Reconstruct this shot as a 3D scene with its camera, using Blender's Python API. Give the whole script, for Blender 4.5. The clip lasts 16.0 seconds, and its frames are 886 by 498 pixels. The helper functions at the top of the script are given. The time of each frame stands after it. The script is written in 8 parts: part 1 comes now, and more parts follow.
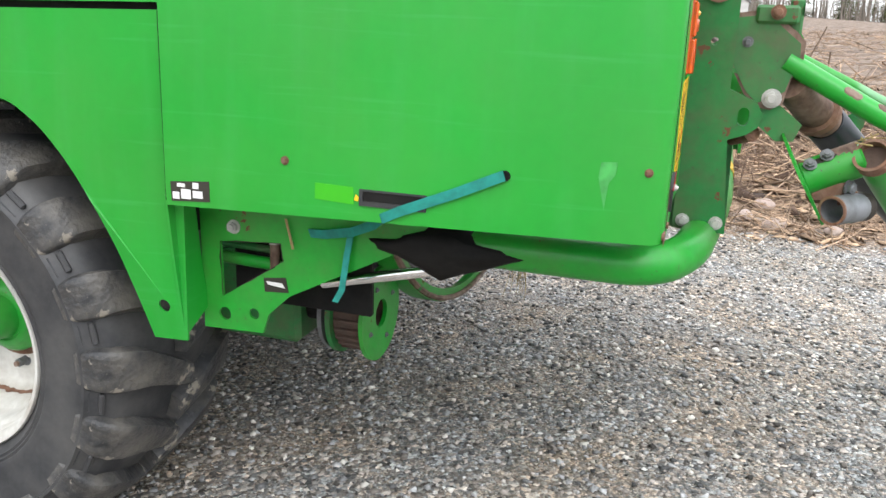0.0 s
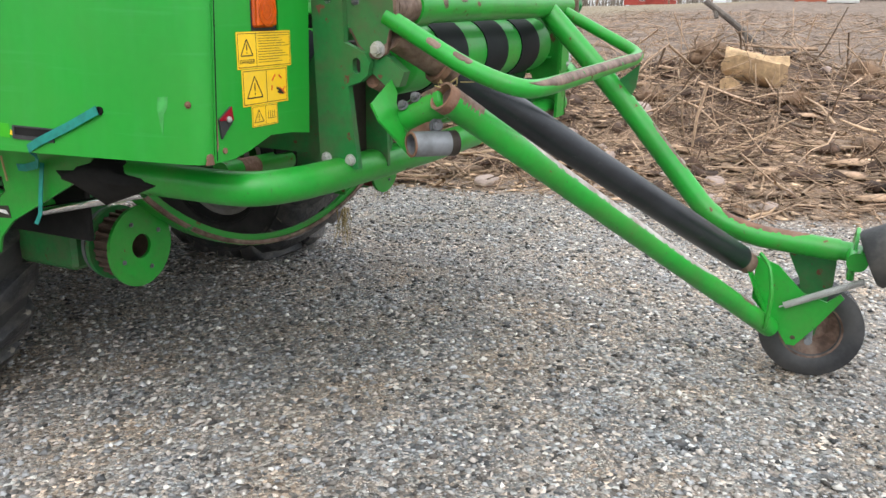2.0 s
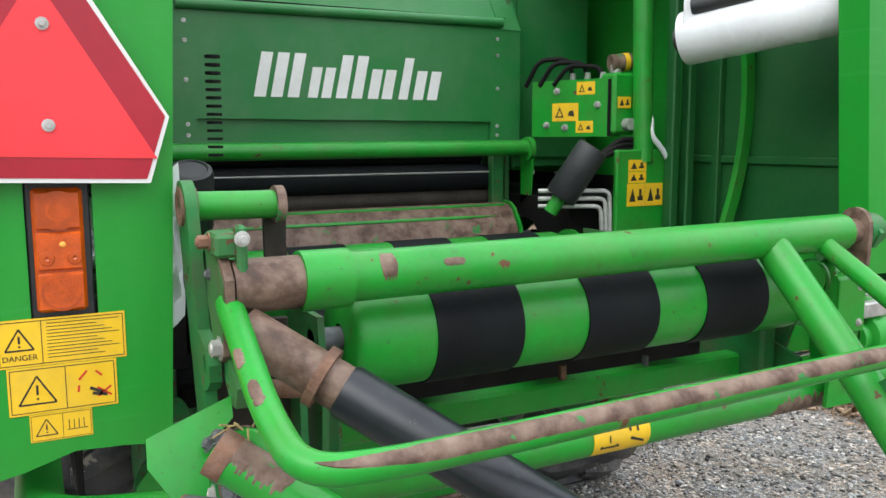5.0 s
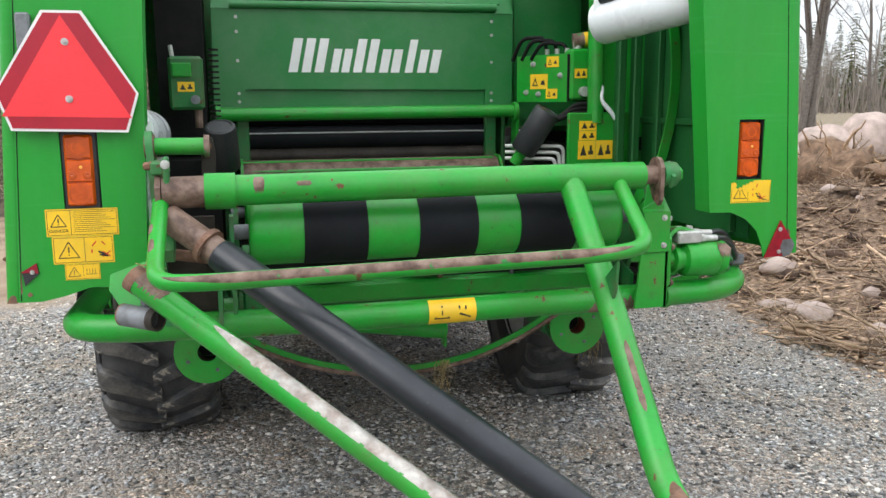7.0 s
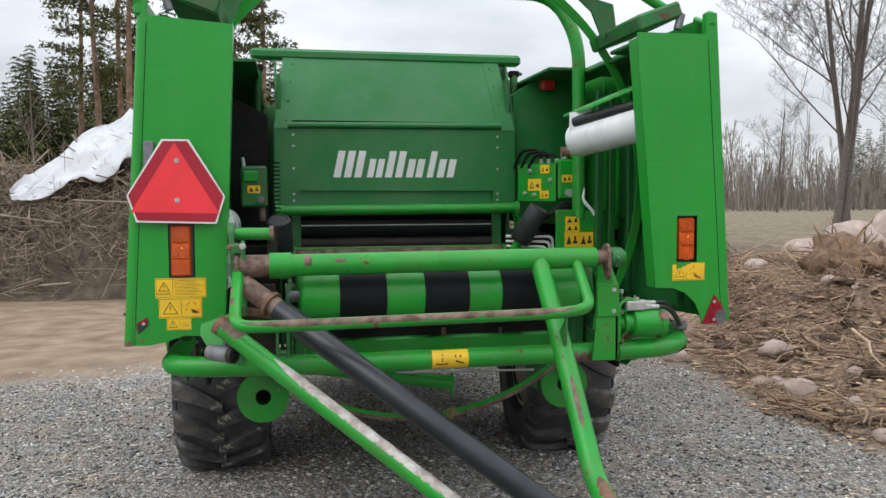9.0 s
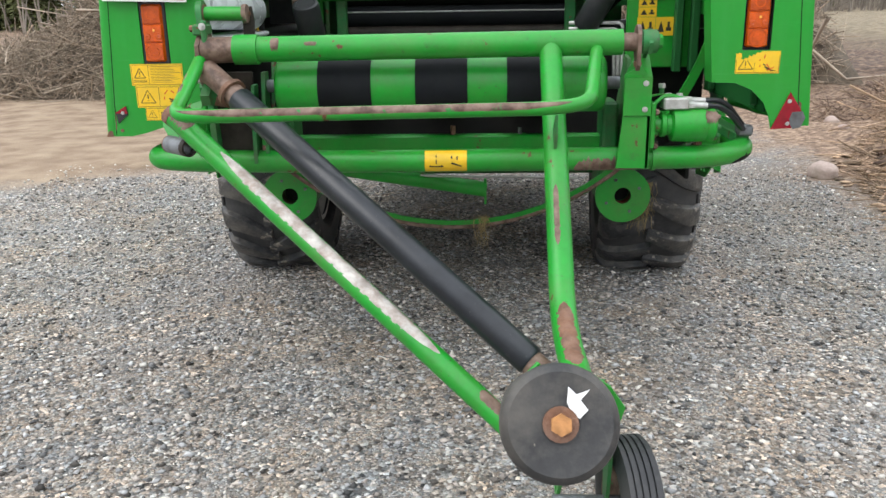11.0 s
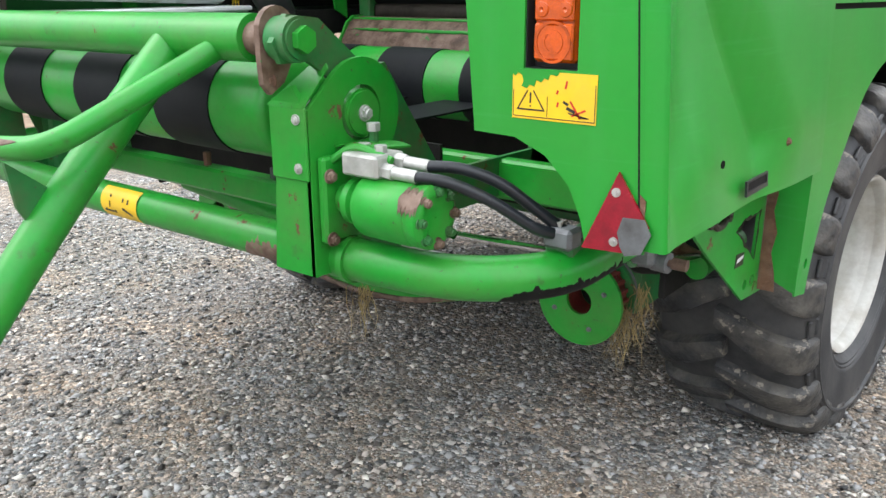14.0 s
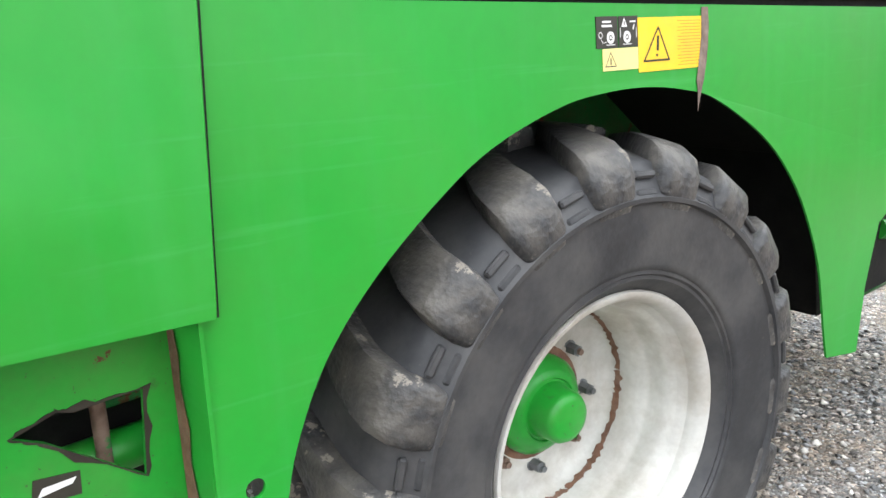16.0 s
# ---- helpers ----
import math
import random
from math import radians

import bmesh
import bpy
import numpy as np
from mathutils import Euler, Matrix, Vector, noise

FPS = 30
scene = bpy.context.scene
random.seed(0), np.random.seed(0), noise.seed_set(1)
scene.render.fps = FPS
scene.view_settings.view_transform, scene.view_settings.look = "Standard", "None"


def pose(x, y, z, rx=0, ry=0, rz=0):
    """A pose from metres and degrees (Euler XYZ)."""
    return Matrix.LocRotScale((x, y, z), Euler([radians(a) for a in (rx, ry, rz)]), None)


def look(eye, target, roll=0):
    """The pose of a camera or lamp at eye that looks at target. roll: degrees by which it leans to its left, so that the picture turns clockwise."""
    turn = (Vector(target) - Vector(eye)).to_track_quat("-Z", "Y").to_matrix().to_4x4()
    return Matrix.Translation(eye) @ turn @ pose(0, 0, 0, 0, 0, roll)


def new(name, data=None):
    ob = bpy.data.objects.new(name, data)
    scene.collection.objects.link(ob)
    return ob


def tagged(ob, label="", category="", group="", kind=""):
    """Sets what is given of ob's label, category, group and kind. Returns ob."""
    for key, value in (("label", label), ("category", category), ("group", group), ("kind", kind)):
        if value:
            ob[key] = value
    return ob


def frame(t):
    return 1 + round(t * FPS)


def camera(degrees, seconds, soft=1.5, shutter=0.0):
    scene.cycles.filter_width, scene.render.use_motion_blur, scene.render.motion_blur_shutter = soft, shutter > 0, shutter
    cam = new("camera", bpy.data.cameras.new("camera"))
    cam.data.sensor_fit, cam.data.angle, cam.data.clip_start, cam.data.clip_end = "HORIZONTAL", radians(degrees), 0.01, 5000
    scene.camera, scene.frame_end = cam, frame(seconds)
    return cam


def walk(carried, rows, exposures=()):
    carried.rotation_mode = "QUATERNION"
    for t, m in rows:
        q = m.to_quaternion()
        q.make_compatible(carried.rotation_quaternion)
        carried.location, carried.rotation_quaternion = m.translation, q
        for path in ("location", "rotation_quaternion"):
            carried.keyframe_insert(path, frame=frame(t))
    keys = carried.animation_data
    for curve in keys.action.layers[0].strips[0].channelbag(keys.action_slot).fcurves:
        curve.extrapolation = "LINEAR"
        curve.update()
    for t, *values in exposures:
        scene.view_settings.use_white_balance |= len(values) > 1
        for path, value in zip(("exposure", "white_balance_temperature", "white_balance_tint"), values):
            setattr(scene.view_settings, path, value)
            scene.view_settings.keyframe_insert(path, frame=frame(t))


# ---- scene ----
import mathutils

cam = camera(56.4, 16.0)
PATH = [
    (0, (-2.94, -0.068, 1.443), (-1.11, 0.523, 0.896), 1.9),
    (0.5, (-2.955, -0.501, 1.466), (-1.152, 0.282, 1.098), 0.9),
    (1, (-3.068, -0.827, 1.45), (-1.269, -0.023, 1.105), 4.2),
    (1.5, (-3.041, -1.136, 1.434), (-1.298, -0.221, 1.08), 1.5),
    (2, (-2.851, -1.268, 1.395), (-1.111, -0.46, 0.83), 0.7),
    (2.5, (-2.526, -1.198, 1.397), (-0.819, -0.406, 0.721), 1.5),
    (3, (-2.188, -1.204, 1.408), (-0.576, -0.192, 0.794), 0.1),
    (3.5, (-1.867, -1.171, 1.435), (-0.404, 0.059, 0.832), 1.5),
    (4, (-1.611, -1.15, 1.545), (-0.382, 0.366, 1.051), 0.5),
    (4.5, (-1.362, -1.338, 1.602), (-0.375, 0.375, 1.243), 2.9),
    (4.7, (-1.302, -1.445, 1.63), (-0.351, 0.302, 1.383), 1.1),
    (6.8, (-0.742, -2.631, 1.663), (-0.19, -0.743, 1.301), -0.7),
    (7, (-0.695, -2.768, 1.653), (-0.215, -0.858, 1.303), -0.3),
    (7.5, (-0.626, -3.076, 1.663), (-0.212, -1.14, 1.382), -0.5),
    (8, (-0.714, -3.351, 1.681), (-0.3, -1.4, 1.536), -0.1),
    (8.5, (-0.742, -3.551, 1.721), (-0.355, -1.589, 1.694), 0.4),
    (9, (-0.73, -3.72, 1.675), (-0.349, -1.761, 1.551), -0.2),
    (9.5, (-0.707, -3.712, 1.604), (-0.228, -1.81, 1.216), -0.8),
    (9.7, (-0.685, -3.661, 1.557), (-0.171, -1.791, 1.067), -1.4),
    (11.8, (0.815, -3.012, 1.552), (0.384, -1.148, 0.968), 1.2),
    (12, (0.967, -2.886, 1.535), (0.539, -1.007, 1.001), 2.8),
    (12.5, (1.334, -2.581, 1.565), (0.704, -0.76, 1.029), -0.1),
    (13, (1.631, -2.247, 1.549), (0.651, -0.578, 1.043), -1.3),
    (13.5, (1.815, -1.732, 1.518), (0.839, -0.067, 0.995), 1.1),
    (14, (1.963, -1.271, 1.499), (0.787, 0.228, 0.89), -0.37),
    (14.5, (2.023, -0.792, 1.484), (0.877, 0.757, 0.949), 0.46),
    (15, (2.167, -0.29, 1.409), (0.941, 1.198, 0.877), 1.78),
    (15.5, (2.253, 0.196, 1.394), (0.938, 1.572, 0.78), -0.62),
    (16, (2.419, 0.615, 1.377), (0.928, 1.849, 0.872), -2.24),
]
EXPOSURES = [(0, 1.12), (0.5, 1.02), (1, 0.84), (1.5, 0.80), (2, 0.82), (3, 0.85), (4, 0.92), (5, 0.82), (7, 0.76), (8, 0.56), (8.5, 0.30), (9, 0.26), (9.5, 0.46), (12, 0.75), (13.5, 0.95), (14.5, 1.22), (15.3, 1.42), (16, 1.62)]
walk(cam, [(t, look(eye, target, roll)) for t, eye, target, roll in PATH], EXPOSURES)

# ---- world and light: bright overcast spring day ----
SUN_ROT, SUN_EL = radians(239), radians(47)
world = bpy.data.worlds.new("overcast_sky")
scene.world = world
world.use_nodes = True
wn, wl = world.node_tree.nodes, world.node_tree.links
wn.clear()
w_out = wn.new("ShaderNodeOutputWorld")
w_bg = wn.new("ShaderNodeBackground")
w_sky = wn.new("ShaderNodeTexSky")
w_sky.sky_type, w_sky.sun_disc = "NISHITA", False
w_sky.sun_elevation, w_sky.sun_rotation = SUN_EL, SUN_ROT
w_scale = wn.new("ShaderNodeVectorMath")
w_scale.operation = "SCALE"
w_scale.inputs["Scale"].default_value = 0.10
w_tc = wn.new("ShaderNodeTexCoord")
w_map = wn.new("ShaderNodeMapping")
w_map.inputs["Scale"].default_value = (1.4, 1.4, 4.5)
w_noise = wn.new("ShaderNodeTexNoise")
w_noise.inputs["Scale"].default_value, w_noise.inputs["Detail"].default_value = 2.2, 6
w_ramp = wn.new("ShaderNodeValToRGB")
w_ramp.color_ramp.elements[0].position, w_ramp.color_ramp.elements[0].color = 0.32, (0.50, 0.53, 0.57, 1)
w_ramp.color_ramp.elements[1].position, w_ramp.color_ramp.elements[1].color = 0.68, (0.84, 0.86, 0.89, 1)
w_mix = wn.new("ShaderNodeMix")
w_mix.data_type = "RGBA"
w_mix.inputs["Factor"].default_value = 0.9
wl.new(w_sky.outputs["Color"], w_scale.inputs[0])
wl.new(w_tc.outputs["Generated"], w_map.inputs["Vector"])
wl.new(w_map.outputs["Vector"], w_noise.inputs["Vector"])
wl.new(w_noise.outputs["Fac"], w_ramp.inputs["Fac"])
wl.new(w_scale.outputs["Vector"], w_mix.inputs["A"])
wl.new(w_ramp.outputs["Color"], w_mix.inputs["B"])
w_xyz = wn.new("ShaderNodeSeparateXYZ")
wl.new(w_tc.outputs["Generated"], w_xyz.inputs["Vector"])
w_up = wn.new("ShaderNodeMapRange")
w_up.inputs["From Min"].default_value, w_up.inputs["From Max"].default_value = 0.12, 0.6
w_up.inputs["To Min"].default_value, w_up.inputs["To Max"].default_value = 1.0, 2.25
wl.new(w_xyz.outputs["Z"], w_up.inputs["Value"])
w_zen = wn.new("ShaderNodeVectorMath")
w_zen.operation = "SCALE"
wl.new(w_mix.outputs["Result"], w_zen.inputs[0])
wl.new(w_up.outputs["Result"], w_zen.inputs["Scale"])
wl.new(w_zen.outputs["Vector"], w_bg.inputs["Color"])
w_bg.inputs["Strength"].default_value = 1.0
wl.new(w_bg.outputs["Background"], w_out.inputs["Surface"])
sun = new("sun", bpy.data.lights.new("sun", "SUN"))
sun.data.energy, sun.data.angle, sun.data.color = 0.7, radians(40), (1.0, 0.97, 0.93)
sun.matrix_world = look((-10, -5, 13), (0, 1, 0.5))


# ---- materials ----
def tint(c, k):
    return (min(c[0] * k, 1), min(c[1] * k, 1), min(c[2] * k, 1), 1)


def paint(name, col, rough=0.5, metal=0.0, var=0.12, scale=3.0, grain=60.0, bump=0.05, dirt=None, dirt_amt=0.0,
          dirt_scale=9.0, chips=None, chip_at=0.70, chip_scale=22.0, coat=0.0, rnd=0.0, island=0.0, spec=0.42, streak=None, specks=None):
    """A surface: a colour that drifts at two scales, a film of dirt (on the hood, painted sky sheen), chipped spots and
    fine relief.
    """
    m = bpy.data.materials.new(name)
    m.use_nodes = True
    nd, ln = m.node_tree.nodes, m.node_tree.links
    b = nd["Principled BSDF"]
    tc = nd.new("ShaderNodeTexCoord")
    n1 = nd.new("ShaderNodeTexNoise")
    n1.inputs["Scale"].default_value, n1.inputs["Detail"].default_value = scale, 5
    n2 = nd.new("ShaderNodeTexNoise")
    n2.inputs["Scale"].default_value, n2.inputs["Detail"].default_value = grain, 3
    ln.new(tc.outputs["Object"], n1.inputs["Vector"])
    ln.new(tc.outputs["Object"], n2.inputs["Vector"])
    add = nd.new("ShaderNodeMath")
    add.operation = "MULTIPLY_ADD"
    add.inputs[1].default_value, add.inputs[2].default_value = 0.35, -0.17
    ln.new(n2.outputs["Fac"], add.inputs[0])
    add2 = nd.new("ShaderNodeMath")
    add2.operation = "ADD"
    ln.new(n1.outputs["Fac"], add2.inputs[0])
    ln.new(add.outputs[0], add2.inputs[1])
    ramp = nd.new("ShaderNodeValToRGB")
    ramp.color_ramp.elements[0].position, ramp.color_ramp.elements[0].color = 0.3, tint(col, 1 - var)
    ramp.color_ramp.elements[1].position, ramp.color_ramp.elements[1].color = 0.7, tint(col, 1 + var)
    ln.new(add2.outputs[0], ramp.inputs["Fac"])
    out = ramp.outputs["Color"]

    def blend(prev, other, fac, mode="MIX"):
        mx = nd.new("ShaderNodeMix")
        mx.data_type, mx.blend_type = "RGBA", mode
        ln.new(prev, mx.inputs["A"])
        if isinstance(other, tuple):
            mx.inputs["B"].default_value = other
        else:
            ln.new(other, mx.inputs["B"])
        if isinstance(fac, float):
            mx.inputs["Factor"].default_value = fac
        else:
            ln.new(fac, mx.inputs["Factor"])
        return mx.outputs["Result"]

    def patch(sc, lo, hi, detail=8.0):
        n = nd.new("ShaderNodeTexNoise")
        n.inputs["Scale"].default_value, n.inputs["Detail"].default_value, n.inputs["Roughness"].default_value = sc, detail, 0.65
        ln.new(tc.outputs["Object"], n.inputs["Vector"])
        r = nd.new("ShaderNodeMapRange")
        r.inputs["From Min"].default_value, r.inputs["From Max"].default_value = lo, hi
        ln.new(n.outputs["Fac"], r.inputs["Value"])
        return r.outputs["Result"]

    if rnd or island:
        if island:
            src = nd.new("ShaderNodeNewGeometry").outputs["Random Per Island"]
        else:
            src = nd.new("ShaderNodeObjectInfo").outputs["Random"]
        k = island or rnd
        rr = nd.new("ShaderNodeMapRange")
        rr.inputs["To Min"].default_value, rr.inputs["To Max"].default_value = 1 - k, 1 + k
        ln.new(src, rr.inputs["Value"])
        hs = nd.new("ShaderNodeHueSaturation")
        ln.new(rr.outputs["Result"], hs.inputs["Value"])
        ln.new(out, hs.inputs["Color"])
        out = hs.outputs["Color"]
    if streak:
        # faint rubbed streaks along the sheet
        for vec, sc, lo, hi, amt in (((1.2, 1.2, 26.0), 2.2, 0.60, 0.80, 0.55), ((9.0, 9.0, 0.8), 2.0, 0.50, 0.85, 0.30)):
            mp = nd.new("ShaderNodeMapping")
            mp.inputs["Scale"].default_value = vec
            ln.new(tc.outputs["Object"], mp.inputs["Vector"])
            n = nd.new("ShaderNodeTexNoise")
            n.inputs["Scale"].default_value, n.inputs["Detail"].default_value = sc, 4
            ln.new(mp.outputs["Vector"], n.inputs["Vector"])
            r = nd.new("ShaderNodeMapRange")
            r.inputs["From Min"].default_value, r.inputs["From Max"].default_value, r.inputs["To Max"].default_value = lo, hi, amt
            ln.new(n.outputs["Fac"], r.inputs["Value"])
            out = blend(out, (*streak, 1), r.outputs["Result"])
    if dirt:
        p = patch(dirt_scale, 0.42, 0.75)
        sc = nd.new("ShaderNodeMath")
        sc.operation, sc.inputs[1].default_value = "MULTIPLY", dirt_amt
        ln.new(p, sc.inputs[0])
        out = blend(out, (*dirt, 1), sc.outputs[0])
    if specks:
        # splashed grime and fine scratches
        out = blend(out, (*specks, 1), patch(85.0, 0.66, 0.72, 3.0))
        out = blend(out, (*specks, 1), patch(16.0, 0.63, 0.80, 10.0))
    rough_out = None
    if chips:
        p = patch(chip_scale, chip_at, chip_at + 0.02)
        out = blend(out, (*chips, 1), p)
        rm = nd.new("ShaderNodeMapRange")
        rm.inputs["To Min"].default_value, rm.inputs["To Max"].default_value = rough, 0.85
        ln.new(p, rm.inputs["Value"])
        rough_out = rm.outputs["Result"]
    ln.new(out, b.inputs["Base Color"])
    if rough_out:
        ln.new(rough_out, b.inputs["Roughness"])
    else:
        rm = nd.new("ShaderNodeMapRange")
        rm.inputs["To Min"].default_value, rm.inputs["To Max"].default_value = max(rough - 0.08, 0.02), min(rough + 0.08, 1)
        ln.new(n1.outputs["Fac"], rm.inputs["Value"])
        ln.new(rm.outputs["Result"], b.inputs["Roughness"])
    b.inputs["Metallic"].default_value = metal
    b.inputs["Specular IOR Level"].default_value = spec
    b.inputs["Coat Weight"].default_value = coat
    b.inputs["Coat Roughness"].default_value = 0.15
    if bump:
        bp = nd.new("ShaderNodeBump")
        bp.inputs["Strength"].default_value, bp.inputs["Distance"].default_value = min(bump * 4, 1.0), bump * 0.02
        ln.new(n2.outputs["Fac"], bp.inputs["Height"])
        ln.new(bp.outputs["Normal"], b.inputs["Normal"])
    return m


RUST = (0.13, 0.055, 0.03)
GREEN = (0.010, 0.27, 0.024)
M_GREEN = paint("green_sheet_paint", GREEN, 0.34, var=0.07, scale=1.6, grain=35, bump=0.02, dirt=(0.10, 0.24, 0.06), dirt_amt=0.22,
                dirt_scale=2.2, chips=(0.16, 0.30, 0.14), chip_at=0.735, chip_scale=9.0, streak=(0.045, 0.33, 0.075))
M_TUBE = paint("green_tube_paint", GREEN, 0.36, var=0.14, scale=5, bump=0.05, dirt=(0.10, 0.165, 0.05), dirt_amt=0.42, dirt_scale=7,
               chips=RUST, chip_at=0.655, chip_scale=14, specks=(0.05, 0.085, 0.03))
M_FRAME = paint("dull_green_steel_paint", (0.014, 0.155, 0.036), 0.5, var=0.2, scale=6, bump=0.06, dirt=(0.10, 0.085, 0.05), dirt_amt=0.75,
                dirt_scale=9, chips=RUST, chip_at=0.63, chip_scale=17, specks=(0.06, 0.06, 0.035))
# Pale film is strong here to put the sky's reflection into the paint.
M_HOOD = paint("dark_green_sky_paled_paint", (0.013, 0.17, 0.036), 0.42, var=0.08, scale=2, bump=0.02, dirt=(0.12, 0.22, 0.12), dirt_amt=0.45,
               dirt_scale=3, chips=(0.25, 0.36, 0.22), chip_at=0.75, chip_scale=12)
# Darker copy of the green carries the shade inside the tail boxes.
M_INNER = paint("shaded_inner_green", (0.008, 0.105, 0.022), 0.5, var=0.2, scale=4, bump=0.04, dirt=(0.03, 0.07, 0.025), dirt_amt=0.5, dirt_scale=4, chips=RUST, chip_at=0.72, chip_scale=7)
M_RUST = paint("rusty_steel", (0.15, 0.075, 0.045), 0.8, var=0.4, scale=14, bump=0.25, dirt=(0.26, 0.17, 0.13), dirt_amt=0.6, dirt_scale=20)
M_PRIMER = paint("brown_worn_steel", (0.125, 0.072, 0.05), 0.6, var=0.5, scale=18, bump=0.18, dirt=(0.24, 0.185, 0.15), dirt_amt=0.75, dirt_scale=18,
                 chips=(0.04, 0.20, 0.05), chip_at=0.62, chip_scale=13)
M_RUN = paint("brown_grey_rust_run", (0.17, 0.125, 0.10), 0.7, var=0.4, scale=25, bump=0.2, dirt=(0.07, 0.055, 0.045), dirt_amt=0.7, dirt_scale=22)
M_BARE = paint("worn_bare_steel", (0.42, 0.395, 0.36), 0.5, metal=0.2, var=0.3, scale=20, bump=0.1, dirt=(0.17, 0.09, 0.06), dirt_amt=0.85, dirt_scale=16)
M_STEEL = paint("zinc_plated_steel", (0.50, 0.50, 0.48), 0.45, metal=0.5, var=0.15, scale=30, bump=0.04, dirt=(0.2, 0.17, 0.13), dirt_amt=0.4, dirt_scale=20)
M_CHROME = paint("chrome_rod", (0.72, 0.72, 0.72), 0.15, metal=1.0, var=0.05, bump=0.0)
M_RUBBER = paint("black_rubber_sleeve", (0.011, 0.013, 0.017), 0.34, var=0.3, scale=10, bump=0.05, spec=0.45, dirt=(0.04, 0.043, 0.047), dirt_amt=0.4, dirt_scale=6, specks=(0.05, 0.05, 0.05))
M_TYRE = paint("dusty_tyre_rubber", (0.036, 0.037, 0.040), 0.5, var=0.35, scale=5, bump=0.10, dirt=(0.105, 0.098, 0.088), dirt_amt=0.55, dirt_scale=5,
               chips=(0.16, 0.145, 0.125), chip_at=0.72, chip_scale=11, specks=(0.05, 0.048, 0.045))
M_LUG = paint("dusty_tread_rubber", (0.034, 0.035, 0.038), 0.46, var=0.45, scale=9, bump=0.25, dirt=(0.19, 0.172, 0.145), dirt_amt=0.75, dirt_scale=7,
              chips=(0.24, 0.215, 0.18), chip_at=0.61, chip_scale=13, specks=(0.10, 0.09, 0.075))
M_RIM = paint("dirty_white_rim_paint", (0.54, 0.53, 0.495), 0.4, var=0.14, scale=6, bump=0.04, dirt=(0.28, 0.235, 0.175), dirt_amt=0.75, dirt_scale=7,
              chips=(0.22, 0.11, 0.05), chip_at=0.72, chip_scale=20)
# For black parts, and for hollows whose shade is given as plain black.
M_BLACK = paint("black_machinery_and_shade", (0.006, 0.006, 0.006), 0.7, var=0.4, scale=12, bump=0.1, dirt=(0.025, 0.022, 0.018), dirt_amt=0.4, dirt_scale=9, spec=0.18)
M_SCRAPER = paint("dark_brown_scraper_steel", (0.035, 0.028, 0.022), 0.6, var=0.4, scale=12, bump=0.1, spec=0.25)
M_BELT = paint("black_belt_rubber", (0.006, 0.007, 0.009), 0.62, var=0.25, scale=8, bump=0.03, spec=0.16, dirt=(0.02, 0.024, 0.02), dirt_amt=0.3, dirt_scale=5)
M_YELLOW = paint("yellow_sticker", (0.84, 0.52, 0.015), 0.45, var=0.06, scale=12, bump=0.01, dirt=(0.45, 0.34, 0.10), dirt_amt=0.3, dirt_scale=16)
M_PALE = paint("faded_pale_yellow_sticker", (0.72, 0.60, 0.24), 0.5, var=0.06, bump=0.01)
M_INK = paint("black_print", (0.03, 0.028, 0.02), 0.5, var=0.2, bump=0.0)
M_FADEDINK = paint("faded_brown_print", (0.42, 0.23, 0.02), 0.5, var=0.2, bump=0.0)
M_REDINK = paint("red_print", (0.60, 0.04, 0.02), 0.5, var=0.2, bump=0.0)
M_WHITE = paint("white_vinyl", (0.74, 0.74, 0.73), 0.45, var=0.06, bump=0.01, dirt=(0.5, 0.47, 0.42), dirt_amt=0.4)
M_SMVRED = paint("bright_red_reflective", (0.80, 0.035, 0.045), 0.35, var=0.08, scale=6, bump=0.02, coat=0.3)
M_SMVDARK = paint("dark_red_reflective", (0.36, 0.006, 0.022), 0.35, var=0.1, scale=6, bump=0.02, coat=0.3)
M_REFLECT = paint("red_reflector", (0.24, 0.004, 0.016), 0.25, var=0.25, scale=30, grain=300, bump=0.05, coat=0.4)
M_AMBER = paint("amber_lens", (0.56, 0.080, 0.003), 0.18, var=0.22, scale=30, grain=240, bump=0.10, coat=0.6)
M_AMBERDARK = paint("dark_amber_lens", (0.48, 0.07, 0.004), 0.2, var=0.3, scale=16, bump=0.05, coat=0.5)
M_AMBER2 = paint("bright_amber_glint", (1.0, 0.42, 0.06), 0.15, var=0.1, coat=0.6)
M_DARK = paint("dark_plastic", (0.02, 0.021, 0.024), 0.45, var=0.2, bump=0.03, dirt=(0.08, 0.08, 0.07), dirt_amt=0.3)
M_GREY = paint("grey_weathered_metal", (0.17, 0.18, 0.19), 0.5, metal=0.3, var=0.25, scale=12, bump=0.08, dirt=(0.06, 0.055, 0.05), dirt_amt=0.8, dirt_scale=14)
M_FILM = paint("white_stretch_film", (0.74, 0.76, 0.77), 0.28, var=0.05, scale=10, bump=0.06, coat=0.3)
M_STRAP = paint("teal_lashing_strap", (0.008, 0.20, 0.16), 0.6, var=0.2, scale=30, bump=0.1)
M_REDROTOR = paint("dark_red_rotor", (0.17, 0.02, 0.018), 0.6, var=0.3, scale=20, bump=0.15, dirt=(0.10, 0.07, 0.05), dirt_amt=0.6)
M_BROWNROTOR = paint("dark_brown_rotor", (0.065, 0.035, 0.026), 0.7, var=0.4, scale=20, bump=0.2, dirt=(0.12, 0.09, 0.07), dirt_amt=0.6)
M_STRAW = paint("dry_straw", (0.36, 0.27, 0.12), 0.8, var=0.3, bump=0.0, island=0.35)
M_LIME = paint("lighter_green_repaint", (0.035, 0.36, 0.01), 0.35, var=0.05, bump=0.0)


